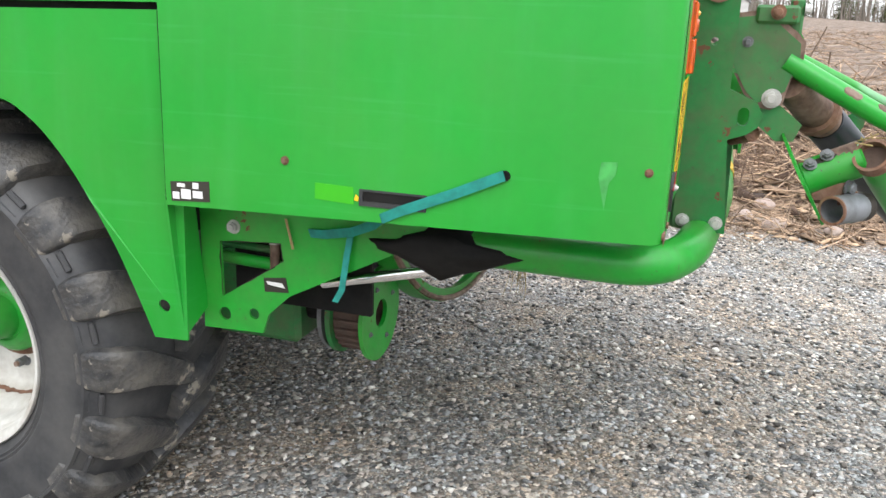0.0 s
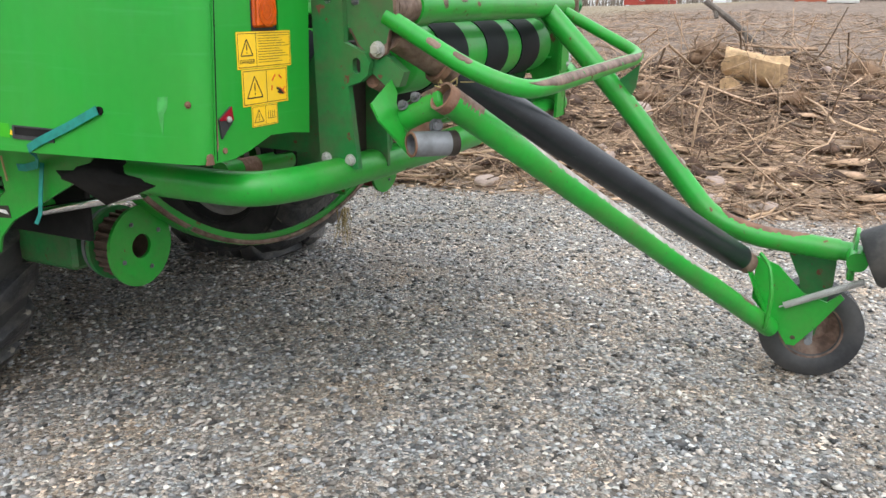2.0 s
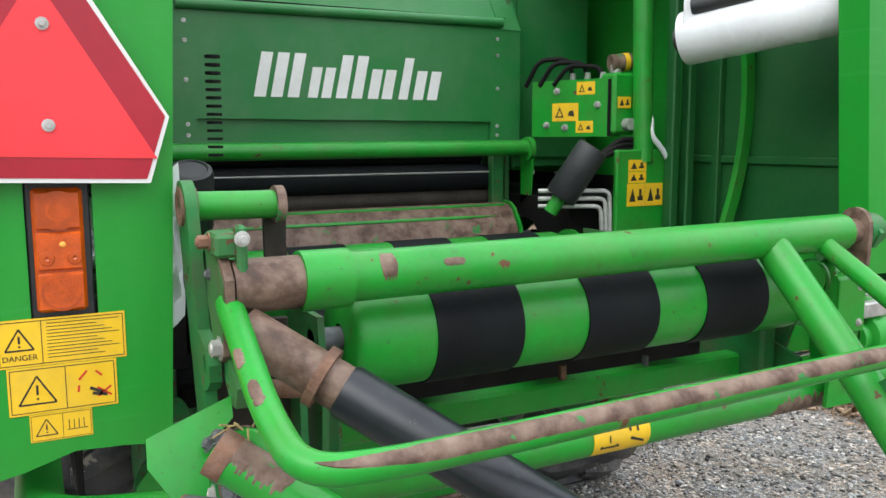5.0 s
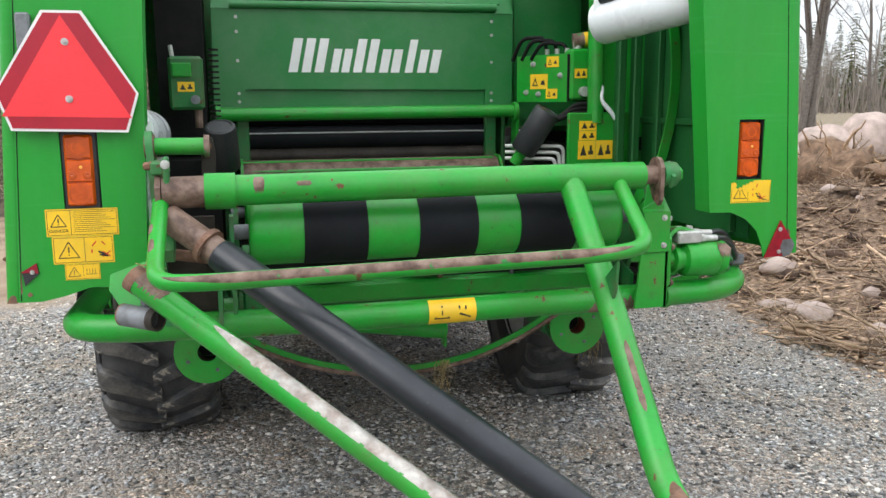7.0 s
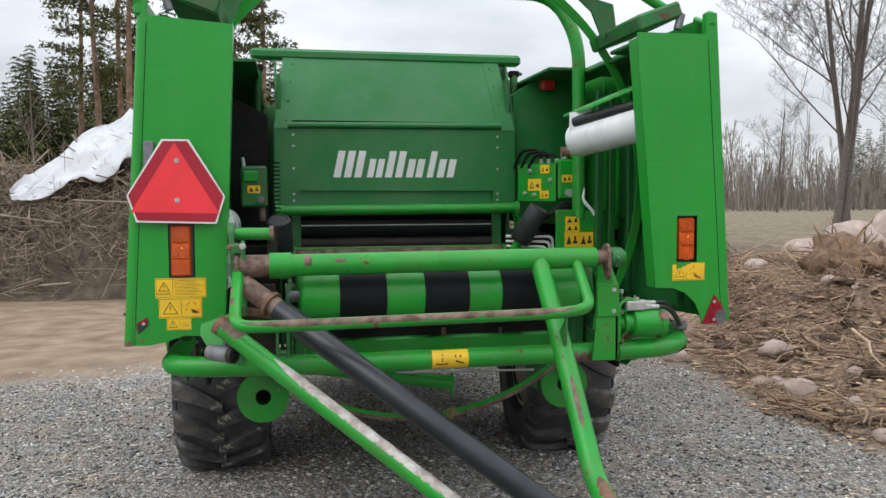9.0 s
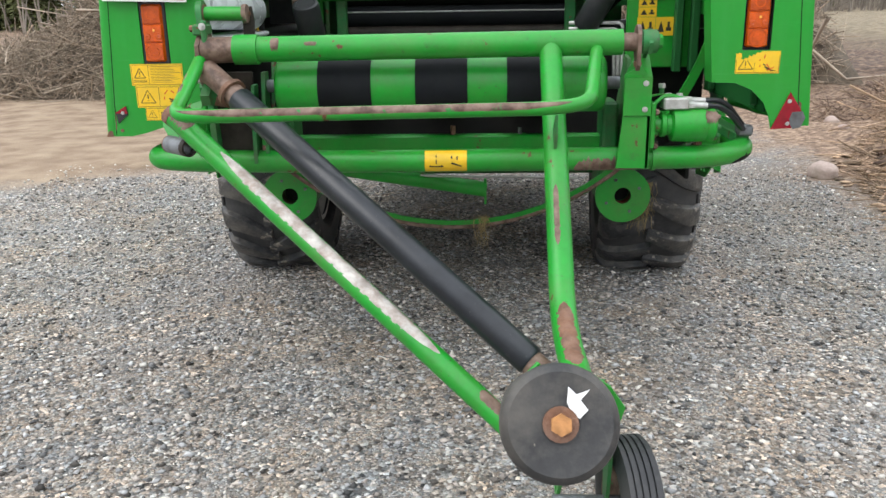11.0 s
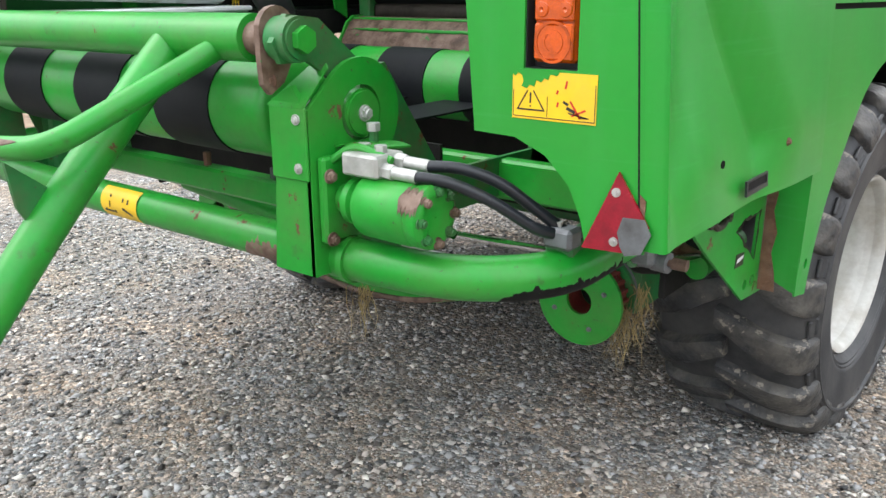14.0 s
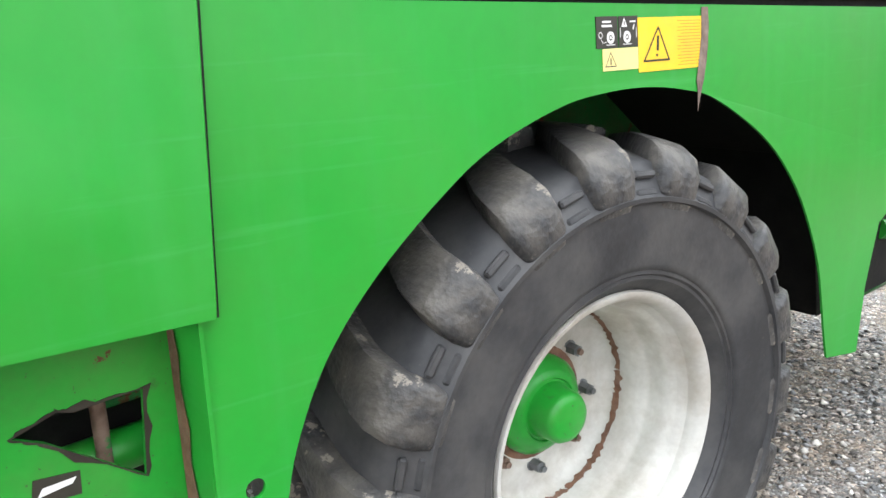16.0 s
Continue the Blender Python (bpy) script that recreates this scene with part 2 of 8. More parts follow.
# ---- mesh helpers ----
def part(name, bm, material, parent=None, label="", smooth=True, angle=35):
    """Links a bmesh as one mesh object under its thing or part."""
    bmesh.ops.recalc_face_normals(bm, faces=bm.faces)
    me = bpy.data.meshes.new(name)
    bm.to_mesh(me)
    bm.free()
    if smooth:
        me.shade_smooth()
        me.set_sharp_from_angle(angle=radians(angle))
    me.materials.append(material)
    ob = new(name, me)
    if parent:
        ob.parent = parent
    if label:
        ob["label"] = label
    return ob


def thing(name, label, category, group="", at=(0, 0, 0)):
    e = new(name)
    e.location = at
    return tagged(e, label, category, group)


def V(*a):
    return Vector(a)


def add_box(bm, lo, hi, bev=0.004, mat=None):
    """A box between two corners, with worn edges."""
    c = [(a + b) / 2 for a, b in zip(lo, hi)]
    s = [max(abs(b - a), 1e-4) for a, b in zip(lo, hi)]
    m = Matrix.LocRotScale(c, None, s)
    if mat is not None:
        m = mat @ m
    r = bmesh.ops.create_cube(bm, size=1.0, matrix=m)
    if bev:
        es = list({e for v in r["verts"] for e in v.link_edges})
        bmesh.ops.bevel(bm, geom=es, offset=min(bev, min(s) * 0.3), segments=1, affect="EDGES")
    return bm


def box(lo, hi, bev=0.004, mat=None):
    return add_box(bmesh.new(), lo, hi, bev, mat)


def frame_at(a, b):
    """A pose at a whose z axis points to b."""
    d = (Vector(b) - Vector(a)).normalized()
    return Matrix.Translation(a) @ d.to_track_quat("Z", "Y").to_matrix().to_4x4()


def add_rod(bm, a, b, r, seg=20, r2=None, bev=0.0):
    a, b = Vector(a), Vector(b)
    L = (b - a).length
    m = frame_at(a, b) @ Matrix.Translation((0, 0, L / 2))
    r2 = r if r2 is None else r2
    made = bmesh.ops.create_cone(bm, cap_ends=True, segments=seg, radius1=r, radius2=r2, depth=L, matrix=m)
    if bev:
        caps = [f for f in bm.faces if len(f.verts) == seg and all(v in made["verts"] for v in f.verts)]
        es = list({e for f in caps for e in f.edges})
        bmesh.ops.bevel(bm, geom=es, offset=bev, segments=2, affect="EDGES")
    return bm


def rod(a, b, r, seg=20, r2=None, bev=0.0):
    return add_rod(bmesh.new(), a, b, r, seg, r2, bev)


def add_ring(bm, a, b, ro, ri, seg=28):
    """A hollow cylinder from a to b."""
    m = frame_at(a, b)
    L = (Vector(b) - Vector(a)).length
    loops = []
    for r, z in ((ro, 0), (ro, L), (ri, L), (ri, 0)):
        loops.append([bm.verts.new(m @ V(r * math.cos(2 * math.pi * i / seg), r * math.sin(2 * math.pi * i / seg), z)) for i in range(seg)])
    for k in range(4):
        p, q = loops[k], loops[(k + 1) % 4]
        for i in range(seg):
            bm.faces.new((p[i], p[(i + 1) % seg], q[(i + 1) % seg], q[i]))
    return bm


def ring(a, b, ro, ri, seg=28):
    return add_ring(bmesh.new(), a, b, ro, ri, seg)


def fillet(pts, r, n=7):
    """A polyline with its corners rounded."""
    pts = [Vector(p) for p in pts]
    rs = r if isinstance(r, (list, tuple)) else [r] * (len(pts) - 2)
    out = [pts[0]]
    for i in range(1, len(pts) - 1):
        a, p, b = pts[i - 1], pts[i], pts[i + 1]
        k = min(rs[i - 1], (a - p).length * 0.49, (b - p).length * 0.49)
        s, e = p + (a - p).normalized() * k, p + (b - p).normalized() * k
        for j in range(n + 1):
            t = j / n
            out.append(s * (1 - t) ** 2 + p * 2 * t * (1 - t) + e * t * t)
    out.append(pts[-1])
    return out


def frames_along(pts):
    """Tangent, normal and binormal along a polyline, carried without twist."""
    res = []
    n = None
    for i, p in enumerate(pts):
        t = (pts[min(i + 1, len(pts) - 1)] - pts[max(i - 1, 0)]).normalized()
        if n is None:
            n = V(0, 0, 1) if abs(t.z) < 0.9 else V(0, 1, 0)
        n = (n - t * n.dot(t)).normalized()
        res.append((p, t, n, t.cross(n)))
    return res


def add_tube(bm, pts, r, seg=18, caps=True):
    loops = []
    for p, t, n, b in frames_along([Vector(q) for q in pts]):
        loops.append([bm.verts.new(p + n * r * math.cos(2 * math.pi * i / seg) + b * r * math.sin(2 * math.pi * i / seg)) for i in range(seg)])
    for u, v in zip(loops, loops[1:]):
        for i in range(seg):
            bm.faces.new((u[i], u[(i + 1) % seg], v[(i + 1) % seg], v[i]))
    if caps:
        bm.faces.new(loops[0][::-1])
        bm.faces.new(loops[-1])
    return bm


def tube(pts, r, seg=18, caps=True):
    return add_tube(bmesh.new(), pts, r, seg, caps)


def wear(pts, r, u0, u1, a0, a1, seed, n=60, k=7, jag=0.25):
    """A worn strip on a tube: a ragged patch of shell a hair above the paint. a0, a1: degrees round from its top."""
    pts = [Vector(q) for q in pts]
    L = [0.0]
    for a, b in zip(pts, pts[1:]):
        L.append(L[-1] + (b - a).length)

    def at(u):
        d = u * L[-1]
        for i in range(len(pts) - 1):
            if d <= L[i + 1] or i == len(pts) - 2:
                return pts[i].lerp(pts[i + 1], min(max((d - L[i]) / max(L[i + 1] - L[i], 1e-9), 0), 1))
    line = [at(u0 + (u1 - u0) * i / n) for i in range(n + 1)]
    bm = bmesh.new()
    rows = []
    for i, (p, t, nn, b) in enumerate(frames_along(line)):
        up = (V(0, 0, 1) - t * t.z).normalized()
        side = t.cross(up)
        f = i / n
        ends = min(1, 7 * f, 7 * (1 - f)) ** 0.6
        j0 = noise.noise(V(i * 0.35, seed, 0)) * jag
        j1 = noise.noise(V(i * 0.35, seed + 9, 4)) * jag
        mid, half = (a0 + a1) / 2, (a1 - a0) / 2
        lo, hi = mid - half * ends * (1 + j0 * 2) - 0.5, mid + half * ends * (1 + j1 * 2) + 0.5
        row = []
        for q in range(k):
            a = radians(lo + (hi - lo) * q / (k - 1))
            lift = 0.0012 if 0 < q < k - 1 else -0.0004
            row.append(bm.verts.new(p + (up * math.cos(a) + side * math.sin(a)) * (r + lift)))
        rows.append(row)
    for u, v in zip(rows, rows[1:]):
        for q in range(k - 1):
            bm.faces.new((u[q], u[q + 1], v[q + 1], v[q]))
    return bm


def arc2(cx, cy, r, a0, a1, n=12):
    return [(cx + r * math.cos(radians(a0 + (a1 - a0) * i / n)), cy + r * math.sin(radians(a0 + (a1 - a0) * i / n))) for i in range(n + 1)]


def add_plate(bm, outline, holes, t, to3d):
    """A flat plate with holes: outline and holes in the plate's own u, v; thickness t along w; to3d(u, v, w) places it."""
    polys = [[V(u, v, 0) for u, v in p] for p in [outline, *holes]]
    flat = [p for poly in polys for p in poly]
    tris = mathutils.geometry.tessellate_polygon(polys)
    f = [bm.verts.new(to3d(p.x, p.y, 0)) for p in flat]
    k = [bm.verts.new(to3d(p.x, p.y, t)) for p in flat]
    for a, b, c in tris:
        if len({a, b, c}) == 3:
            bm.faces.new((f[a], f[b], f[c]))
            bm.faces.new((k[c], k[b], k[a]))
    s = 0
    for poly in polys:
        n = len(poly)
        for i in range(n):
            a, b = s + i, s + (i + 1) % n
            bm.faces.new((f[b], f[a], k[a], k[b]))
        s += n
    return bm


def plate(outline, holes, t, to3d):
    return add_plate(bmesh.new(), outline, holes, t, to3d)


def yz(x):
    return lambda u, v, w: V(x + w, u, v)


def xz(y):
    return lambda u, v, w: V(u, y + w, v)


def circle(cx, cy, r, n=18):
    return arc2(cx, cy, r, 0, 360 * (n - 1) / n, n - 1)


def lathe(profile, axis_m, seg=40, close=False):
    """A solid of revolution: (along, radius) pairs about the local z axis of axis_m."""
    bm = bmesh.new()
    loops = []
    for z, r in profile:
        loops.append([bm.verts.new(axis_m @ V(r * math.cos(2 * math.pi * i / seg), r * math.sin(2 * math.pi * i / seg), z)) for i in range(seg)])
    for u, v in zip(loops, loops[1:] + ([loops[0]] if close else [])):
        for i in range(seg):
            bm.faces.new((u[i], u[(i + 1) % seg], v[(i + 1) % seg], v[i]))
    return bm


def bolt(p, d, r, parent, material=None, name="bolt", h=0.012):
    """A hexagon head with a washer, pointing along d."""
    p, d = Vector(p), Vector(d).normalized()
    bm = rod(p, p + d * 0.003, r * 1.35, 16)
    add_rod(bm, p + d * 0.002, p + d * h, r, 6)
    add_rod(bm, p + d * (h - 0.001), p + d * (h + 0.003), r * 0.75, 10, r * 0.6)
    return part(name, bm, material or M_STEEL, parent)


def shell(rows, inward):
    """A closed thin sheet from a grid of points; inward: the way to its other face."""
    bm = bmesh.new()
    inward = Vector(inward)
    o = [[bm.verts.new(p) for p in r] for r in rows]
    q = [[bm.verts.new(Vector(p) + inward) for p in r] for r in rows]
    h, w = len(rows), len(rows[0])
    for j in range(h - 1):
        for i in range(w - 1):
            bm.faces.new((o[j][i], o[j][i + 1], o[j + 1][i + 1], o[j + 1][i]))
            bm.faces.new((q[j + 1][i], q[j + 1][i + 1], q[j][i + 1], q[j][i]))
    for i in range(w - 1):
        bm.faces.new((o[0][i + 1], o[0][i], q[0][i], q[0][i + 1]))
        bm.faces.new((o[-1][i], o[-1][i + 1], q[-1][i + 1], q[-1][i]))
    for j in range(h - 1):
        bm.faces.new((o[j][0], o[j + 1][0], q[j + 1][0], q[j][0]))
        bm.faces.new((o[j + 1][-1], o[j][-1], q[j][-1], q[j + 1][-1]))
    return bm


def curve2(pts, n=5):
    """A smooth line through points of a plane."""
    out = []
    for i in range(len(pts) - 1):
        p = [V(*pts[min(max(i + k, 0), len(pts) - 1)], 0) for k in (-1, 0, 1, 2)]
        for j in range(n):
            t = j / n
            c = 0.5 * (2 * p[1] + (p[2] - p[0]) * t + (2 * p[0] - 5 * p[1] + 4 * p[2] - p[3]) * t * t + (3 * p[1] - p[0] - 3 * p[2] + p[3]) * t ** 3)
            out.append((c.x, c.y))
    return out + [pts[-1]]


def mesh_np(name, verts, faces, material, parent=None, smooth=False):
    """A joined mesh from arrays of corners and equal-sided faces."""
    me = bpy.data.meshes.new(name)
    verts, faces = np.asarray(verts, dtype=np.float32), np.asarray(faces, dtype=np.int32)
    k = faces.shape[1]
    me.vertices.add(len(verts))
    me.vertices.foreach_set("co", verts.ravel())
    me.loops.add(faces.size)
    me.loops.foreach_set("vertex_index", faces.ravel())
    me.polygons.add(len(faces))
    me.polygons.foreach_set("loop_start", np.arange(0, faces.size, k, dtype=np.int32))
    me.update(calc_edges=True)
    me.validate()
    if smooth:
        me.shade_smooth()
    me.materials.append(material)
    ob = new(name, me)
    if parent:
        ob.parent = parent
    return ob


def sticks(lines, radii, sides=4):
    """Arrays for many bent sticks at once. lines: (count, points, 3); radii: (count, points)."""
    lines, radii = np.asarray(lines, float), np.asarray(radii, float)
    c, k, _ = lines.shape
    t = np.gradient(lines, axis=1)
    t /= np.linalg.norm(t, axis=2, keepdims=True) + 1e-9
    ref = np.where(np.abs(t[..., 2:3]) < 0.9, np.array([0, 0, 1.0]), np.array([1.0, 0, 0]))
    n = np.cross(t, ref)
    n /= np.linalg.norm(n, axis=2, keepdims=True) + 1e-9
    b = np.cross(t, n)
    a = np.arange(sides) * 2 * np.pi / sides
    v = lines[:, :, None, :] + radii[:, :, None, None] * (n[:, :, None, :] * np.cos(a)[None, None, :, None] + b[:, :, None, :] * np.sin(a)[None, None, :, None])
    base = (np.arange(c) * k * sides)[:, None, None]
    i, j = np.arange(k - 1)[None, :, None], np.arange(sides)[None, None, :]
    j2 = (j + 1) % sides
    f = np.stack([base + i * sides + j, base + i * sides + j2, base + (i + 1) * sides + j2, base + (i + 1) * sides + j], axis=-1)
    return v.reshape(-1, 3), f.reshape(-1, 4)


# ---- ground and surroundings ----
rng = np.random.default_rng(7)


def ground_material():
    """Crushed grey stone on the yard, tan dirt on the track beyond, brown litter on the felled field."""
    m = bpy.data.materials.new("yard_ground")
    m.use_nodes = True
    nd, ln = m.node_tree.nodes, m.node_tree.links
    b = nd["Principled BSDF"]
    b.inputs["Roughness"].default_value = 0.9
    tc = nd.new("ShaderNodeTexCoord")

    def noise_tex(sc, detail=5.0):
        n = nd.new("ShaderNodeTexNoise")
        n.inputs["Scale"].default_value, n.inputs["Detail"].default_value = sc, detail
        ln.new(tc.outputs["Object"], n.inputs["Vector"])
        return n.outputs["Fac"]

    def ramp(src, *stops):
        r = nd.new("ShaderNodeValToRGB")
        el = r.color_ramp.elements
        while len(el) < len(stops):
            el.new(0.5)
        for e, (p, c) in zip(el, stops):
            e.position, e.color = p, (*c, 1)
        ln.new(src, r.inputs["Fac"])
        return r.outputs["Color"]

    def mix(a, c, f, mode="MIX"):
        x = nd.new("ShaderNodeMix")
        x.data_type, x.blend_type = "RGBA", mode
        ln.new(a, x.inputs["A"])
        ln.new(c, x.inputs["B"])
        if isinstance(f, float):
            x.inputs["Factor"].default_value = f
        else:
            ln.new(f, x.inputs["Factor"])
        return x.outputs["Result"]

    def math_node(op, a, c):
        x = nd.new("ShaderNodeMath")
        x.operation = op
        for i, q in enumerate((a, c)):
            if isinstance(q, (int, float)):
                x.inputs[i].default_value = q
            else:
                ln.new(q, x.inputs[i])
        return x.outputs[0]

    vor = nd.new("ShaderNodeTexVoronoi")
    vor.inputs["Scale"].default_value = 62.0
    ln.new(tc.outputs["Object"], vor.inputs["Vector"])
    vor2 = nd.new("ShaderNodeTexVoronoi")
    vor2.inputs["Scale"].default_value = 150.0
    ln.new(tc.outputs["Object"], vor2.inputs["Vector"])
    sep = nd.new("ShaderNodeSeparateColor")
    ln.new(vor.outputs["Color"], sep.inputs["Color"])
    sep2 = nd.new("ShaderNodeSeparateColor")
    ln.new(vor2.outputs["Color"], sep2.inputs["Color"])
    stone = ramp(sep.outputs["Red"], (0.0, (0.024, 0.024, 0.024)), (0.45, (0.105, 0.102, 0.10)), (0.8, (0.23, 0.222, 0.212)), (1.0, (0.50, 0.485, 0.465)))
    grit = ramp(sep2.outputs["Green"], (0.0, (0.055, 0.053, 0.051)), (0.7, (0.17, 0.164, 0.157)), (1.0, (0.36, 0.35, 0.335)))
    gravel = mix(stone, grit, ramp(noise_tex(9.0), (0.42, (0, 0, 0)), (0.6, (1, 1, 1))))
    wash = ramp(noise_tex(0.8), (0.35, (1.40, 1.36, 1.31)), (0.65, (1.85, 1.78, 1.70)))
    gravel = mix(gravel, wash, 1.0, "MULTIPLY")
    hue = ramp(noise_tex(2.2, 7.0), (0.34, (0.92, 0.97, 1.03)), (0.5, (1.0, 0.98, 0.95)), (0.64, (1.08, 0.97, 0.85)))
    gravel = mix(gravel, hue, 1.0, "MULTIPLY")
    gravel = mix(gravel, ramp(sep.outputs["Blue"], (0.2, (1.08, 0.98, 0.89)), (0.8, (0.92, 0.99, 1.04))), 1.0, "MULTIPLY")
    earth = ramp(noise_tex(30.0, 8.0), (0.35, (0.10, 0.08, 0.06)), (0.65, (0.24, 0.20, 0.16)))
    muddy = nd.new("ShaderNodeMapRange")
    muddy.inputs["From Min"].default_value, muddy.inputs["From Max"].default_value, muddy.inputs["To Max"].default_value = 0.50, 0.75, 0.55
    ln.new(noise_tex(1.7, 9.0), muddy.inputs["Value"])
    gravel = mix(gravel, earth, muddy.outputs["Result"])
    # Darker brown patch round one spot of the yard, fading outwards.
    brown_patch = nd.new("ShaderNodeVectorMath")
    brown_patch.operation = "DISTANCE"
    brown_patch.inputs[1].default_value = (3.0, 3.6, 0)
    ln.new(tc.outputs["Object"], brown_patch.inputs[0])
    dm = nd.new("ShaderNodeMapRange")
    dm.inputs["From Min"].default_value, dm.inputs["From Max"].default_value, dm.inputs["To Min"].default_value, dm.inputs["To Max"].default_value = 1.3, 3.0, 0.3, 0.0
    ln.new(math_node("ADD", brown_patch.outputs["Value"], math_node("MULTIPLY", noise_tex(1.9, 7.0), 0.8)), dm.inputs["Value"])
    gravel = mix(gravel, ramp(noise_tex(45.0, 8.0), (0.35, (0.055, 0.045, 0.036)), (0.55, (0.12, 0.10, 0.082)), (0.7, (0.24, 0.21, 0.18))), dm.outputs["Result"])
    dirt = ramp(noise_tex(2.6, 12.0), (0.3, (0.17, 0.11, 0.068)), (0.5, (0.27, 0.195, 0.128)), (0.7, (0.35, 0.265, 0.18)))
    litter = ramp(noise_tex(7.0, 9.0), (0.33, (0.04, 0.024, 0.017)), (0.52, (0.115, 0.072, 0.048)), (0.7, (0.26, 0.18, 0.12)))
    grass = ramp(noise_tex(3.0, 9.0), (0.3, (0.11, 0.085, 0.05)), (0.6, (0.24, 0.19, 0.12)), (0.8, (0.30, 0.25, 0.17)))
    xyz = nd.new("ShaderNodeSeparateXYZ")
    ln.new(tc.outputs["Object"], xyz.inputs["Vector"])
    wob = math_node("MULTIPLY", math_node("SUBTRACT", noise_tex(1.3, 6.0), 0.5), 1.6)
    wob2 = math_node("MULTIPLY", math_node("SUBTRACT", noise_tex(0.35, 6.0), 0.5), 5.0)

    def beyond(axis, at, width, w):
        r = nd.new("ShaderNodeMapRange")
        r.inputs["From Min"].default_value, r.inputs["From Max"].default_value = at - width, at + width
        ln.new(math_node("ADD", xyz.outputs[axis], w), r.inputs["Value"])
        return r.outputs["Result"]

    diag = nd.new("ShaderNodeVectorMath")
    diag.operation = "DOT_PRODUCT"
    diag.inputs[1].default_value = (-0.42, 0.91, 0)
    ln.new(tc.outputs["Object"], diag.inputs[0])
    r = nd.new("ShaderNodeMapRange")
    r.inputs["From Min"].default_value, r.inputs["From Max"].default_value = 5.0, 5.8
    ln.new(math_node("ADD", diag.outputs["Value"], wob), r.inputs["Value"])
    col = mix(gravel, dirt, r.outputs["Result"])
    col = mix(col, grass, beyond("Y", 11.5, 1.2, wob2))
    chipsoil = ramp(noise_tex(16.0, 9.0), (0.32, (0.085, 0.05, 0.033)), (0.5, (0.22, 0.145, 0.096)), (0.68, (0.42, 0.30, 0.205)))
    col = mix(col, mix(chipsoil, litter, beyond("X", 6.0, 1.5, wob2)), beyond("X", 3.25, 0.35, wob))
    back = math_node("MULTIPLY", xyz.outputs["X"], -1.0)
    r2 = nd.new("ShaderNodeMapRange")
    r2.inputs["From Min"].default_value, r2.inputs["From Max"].default_value = 8.2, 10.0
    ln.new(math_node("ADD", back, wob2), r2.inputs["Value"])
    col = mix(col, chipsoil, r2.outputs["Result"])
    field = ramp(noise_tex(1.1, 10.0), (0.3, (0.07, 0.046, 0.033)), (0.5, (0.155, 0.11, 0.08)), (0.68, (0.26, 0.195, 0.145)))
    far = mix(field, grass, beyond("Y", 15.0, 4.0, wob2))
    col = mix(col, far, beyond("X", 13.0, 3.0, wob2))
    ln.new(col, b.inputs["Base Color"])
    h = math_node("SUBTRACT", 1.0, vor.outputs["Distance"])
    h2 = math_node("MULTIPLY", math_node("SUBTRACT", 1.0, vor2.outputs["Distance"]), 0.4)
    bp = nd.new("ShaderNodeBump")
    bp.inputs["Strength"].default_value, bp.inputs["Distance"].default_value = 0.9, 0.012
    ln.new(math_node("ADD", h, h2), bp.inputs["Height"])
    ln.new(bp.outputs["Normal"], b.inputs["Normal"])
    return m


def graded(lo, hi, near, step):
    """Grid lines that are close together near the yard and wide towards the horizon."""
    a = list(np.arange(-near, near + step / 2, step))
    d, x = step, near
    while x < hi:
        d *= 1.22
        x += d
        a.append(x)
    d, x = step, -near
    while x > lo:
        d *= 1.22
        x -= d
        a.insert(0, x)
    return np.array(a)


def rise(x, y):
    """Height of the ground: level on the yard, lumpy on the felled field and rolling far off."""
    x, y = np.asarray(x, float), np.asarray(y, float)
    f = np.clip((x - 3.2) / 1.2, 0, 1)
    lump = 0.10 + 0.09 * np.sin(x * 1.3 + 0.7 * y) * np.cos(y * 1.1 - 0.4 * x) + 0.05 * np.sin(3.1 * x + 2.0 * y)
    mound = 0.22 * np.exp(-((x - 9.0) ** 2 / 5.0 + (y - 7.5) ** 2 / 3.0)) + 0.55 * np.exp(-((x - 9.0) ** 2 / 3 + (y + 0.4) ** 2 / 2.5)) + 0.3 * np.exp(-((x - 7.2) ** 2 / 1.5 + (y - 1.3) ** 2 / 1.2))
    mound = mound + 0.55 * np.exp(-((x - 6.4) ** 2 / 3.0 + (y - 4.6) ** 2 / 2.5))
    dip = -0.055 * np.clip((y - 0.4) / 1.2, 0, 1) * np.clip((6.0 - y) / 2.5, 0, 1)
    clod = 0.10 * np.sin(2.3 * x + 1.1 * np.sin(1.9 * y)) * np.sin(2.7 * y + 0.8 * np.sin(2.1 * x)) * np.clip((x - 4.2) / 2, 0, 1) * np.clip((30 - x) / 15, 0, 1)
    slope = 2.9 * np.clip((x - 14) / 170, 0, 3) * np.clip(1 - (np.abs(y) - 15) / 70, 0, 1)
    return f * (lump + mound) + np.abs(clod) + slope + dip * (1 - f) + 0.004 * np.sin(2.2 * x) * np.cos(1.7 * y)


gx, gy = graded(-1800, 1800, 14, 0.25), graded(-1800, 1800, 14, 0.25)
GX, GY = np.meshgrid(gx, gy)
GZ = rise(GX, GY)
nx, ny = len(gx), len(gy)
ii, jj = np.meshgrid(np.arange(nx - 1), np.arange(ny - 1))
quad = np.stack([jj * nx + ii, jj * nx + ii + 1, (jj + 1) * nx + ii + 1, (jj + 1) * nx + ii], axis=-1).reshape(-1, 4)
ground = mesh_np("ground", np.stack([GX, GY, GZ], -1).reshape(-1, 3), quad, ground_material(), smooth=True)
tagged(ground, "grey crushed-stone yard with tan dirt track and brown felled field", "ground", kind="structure")

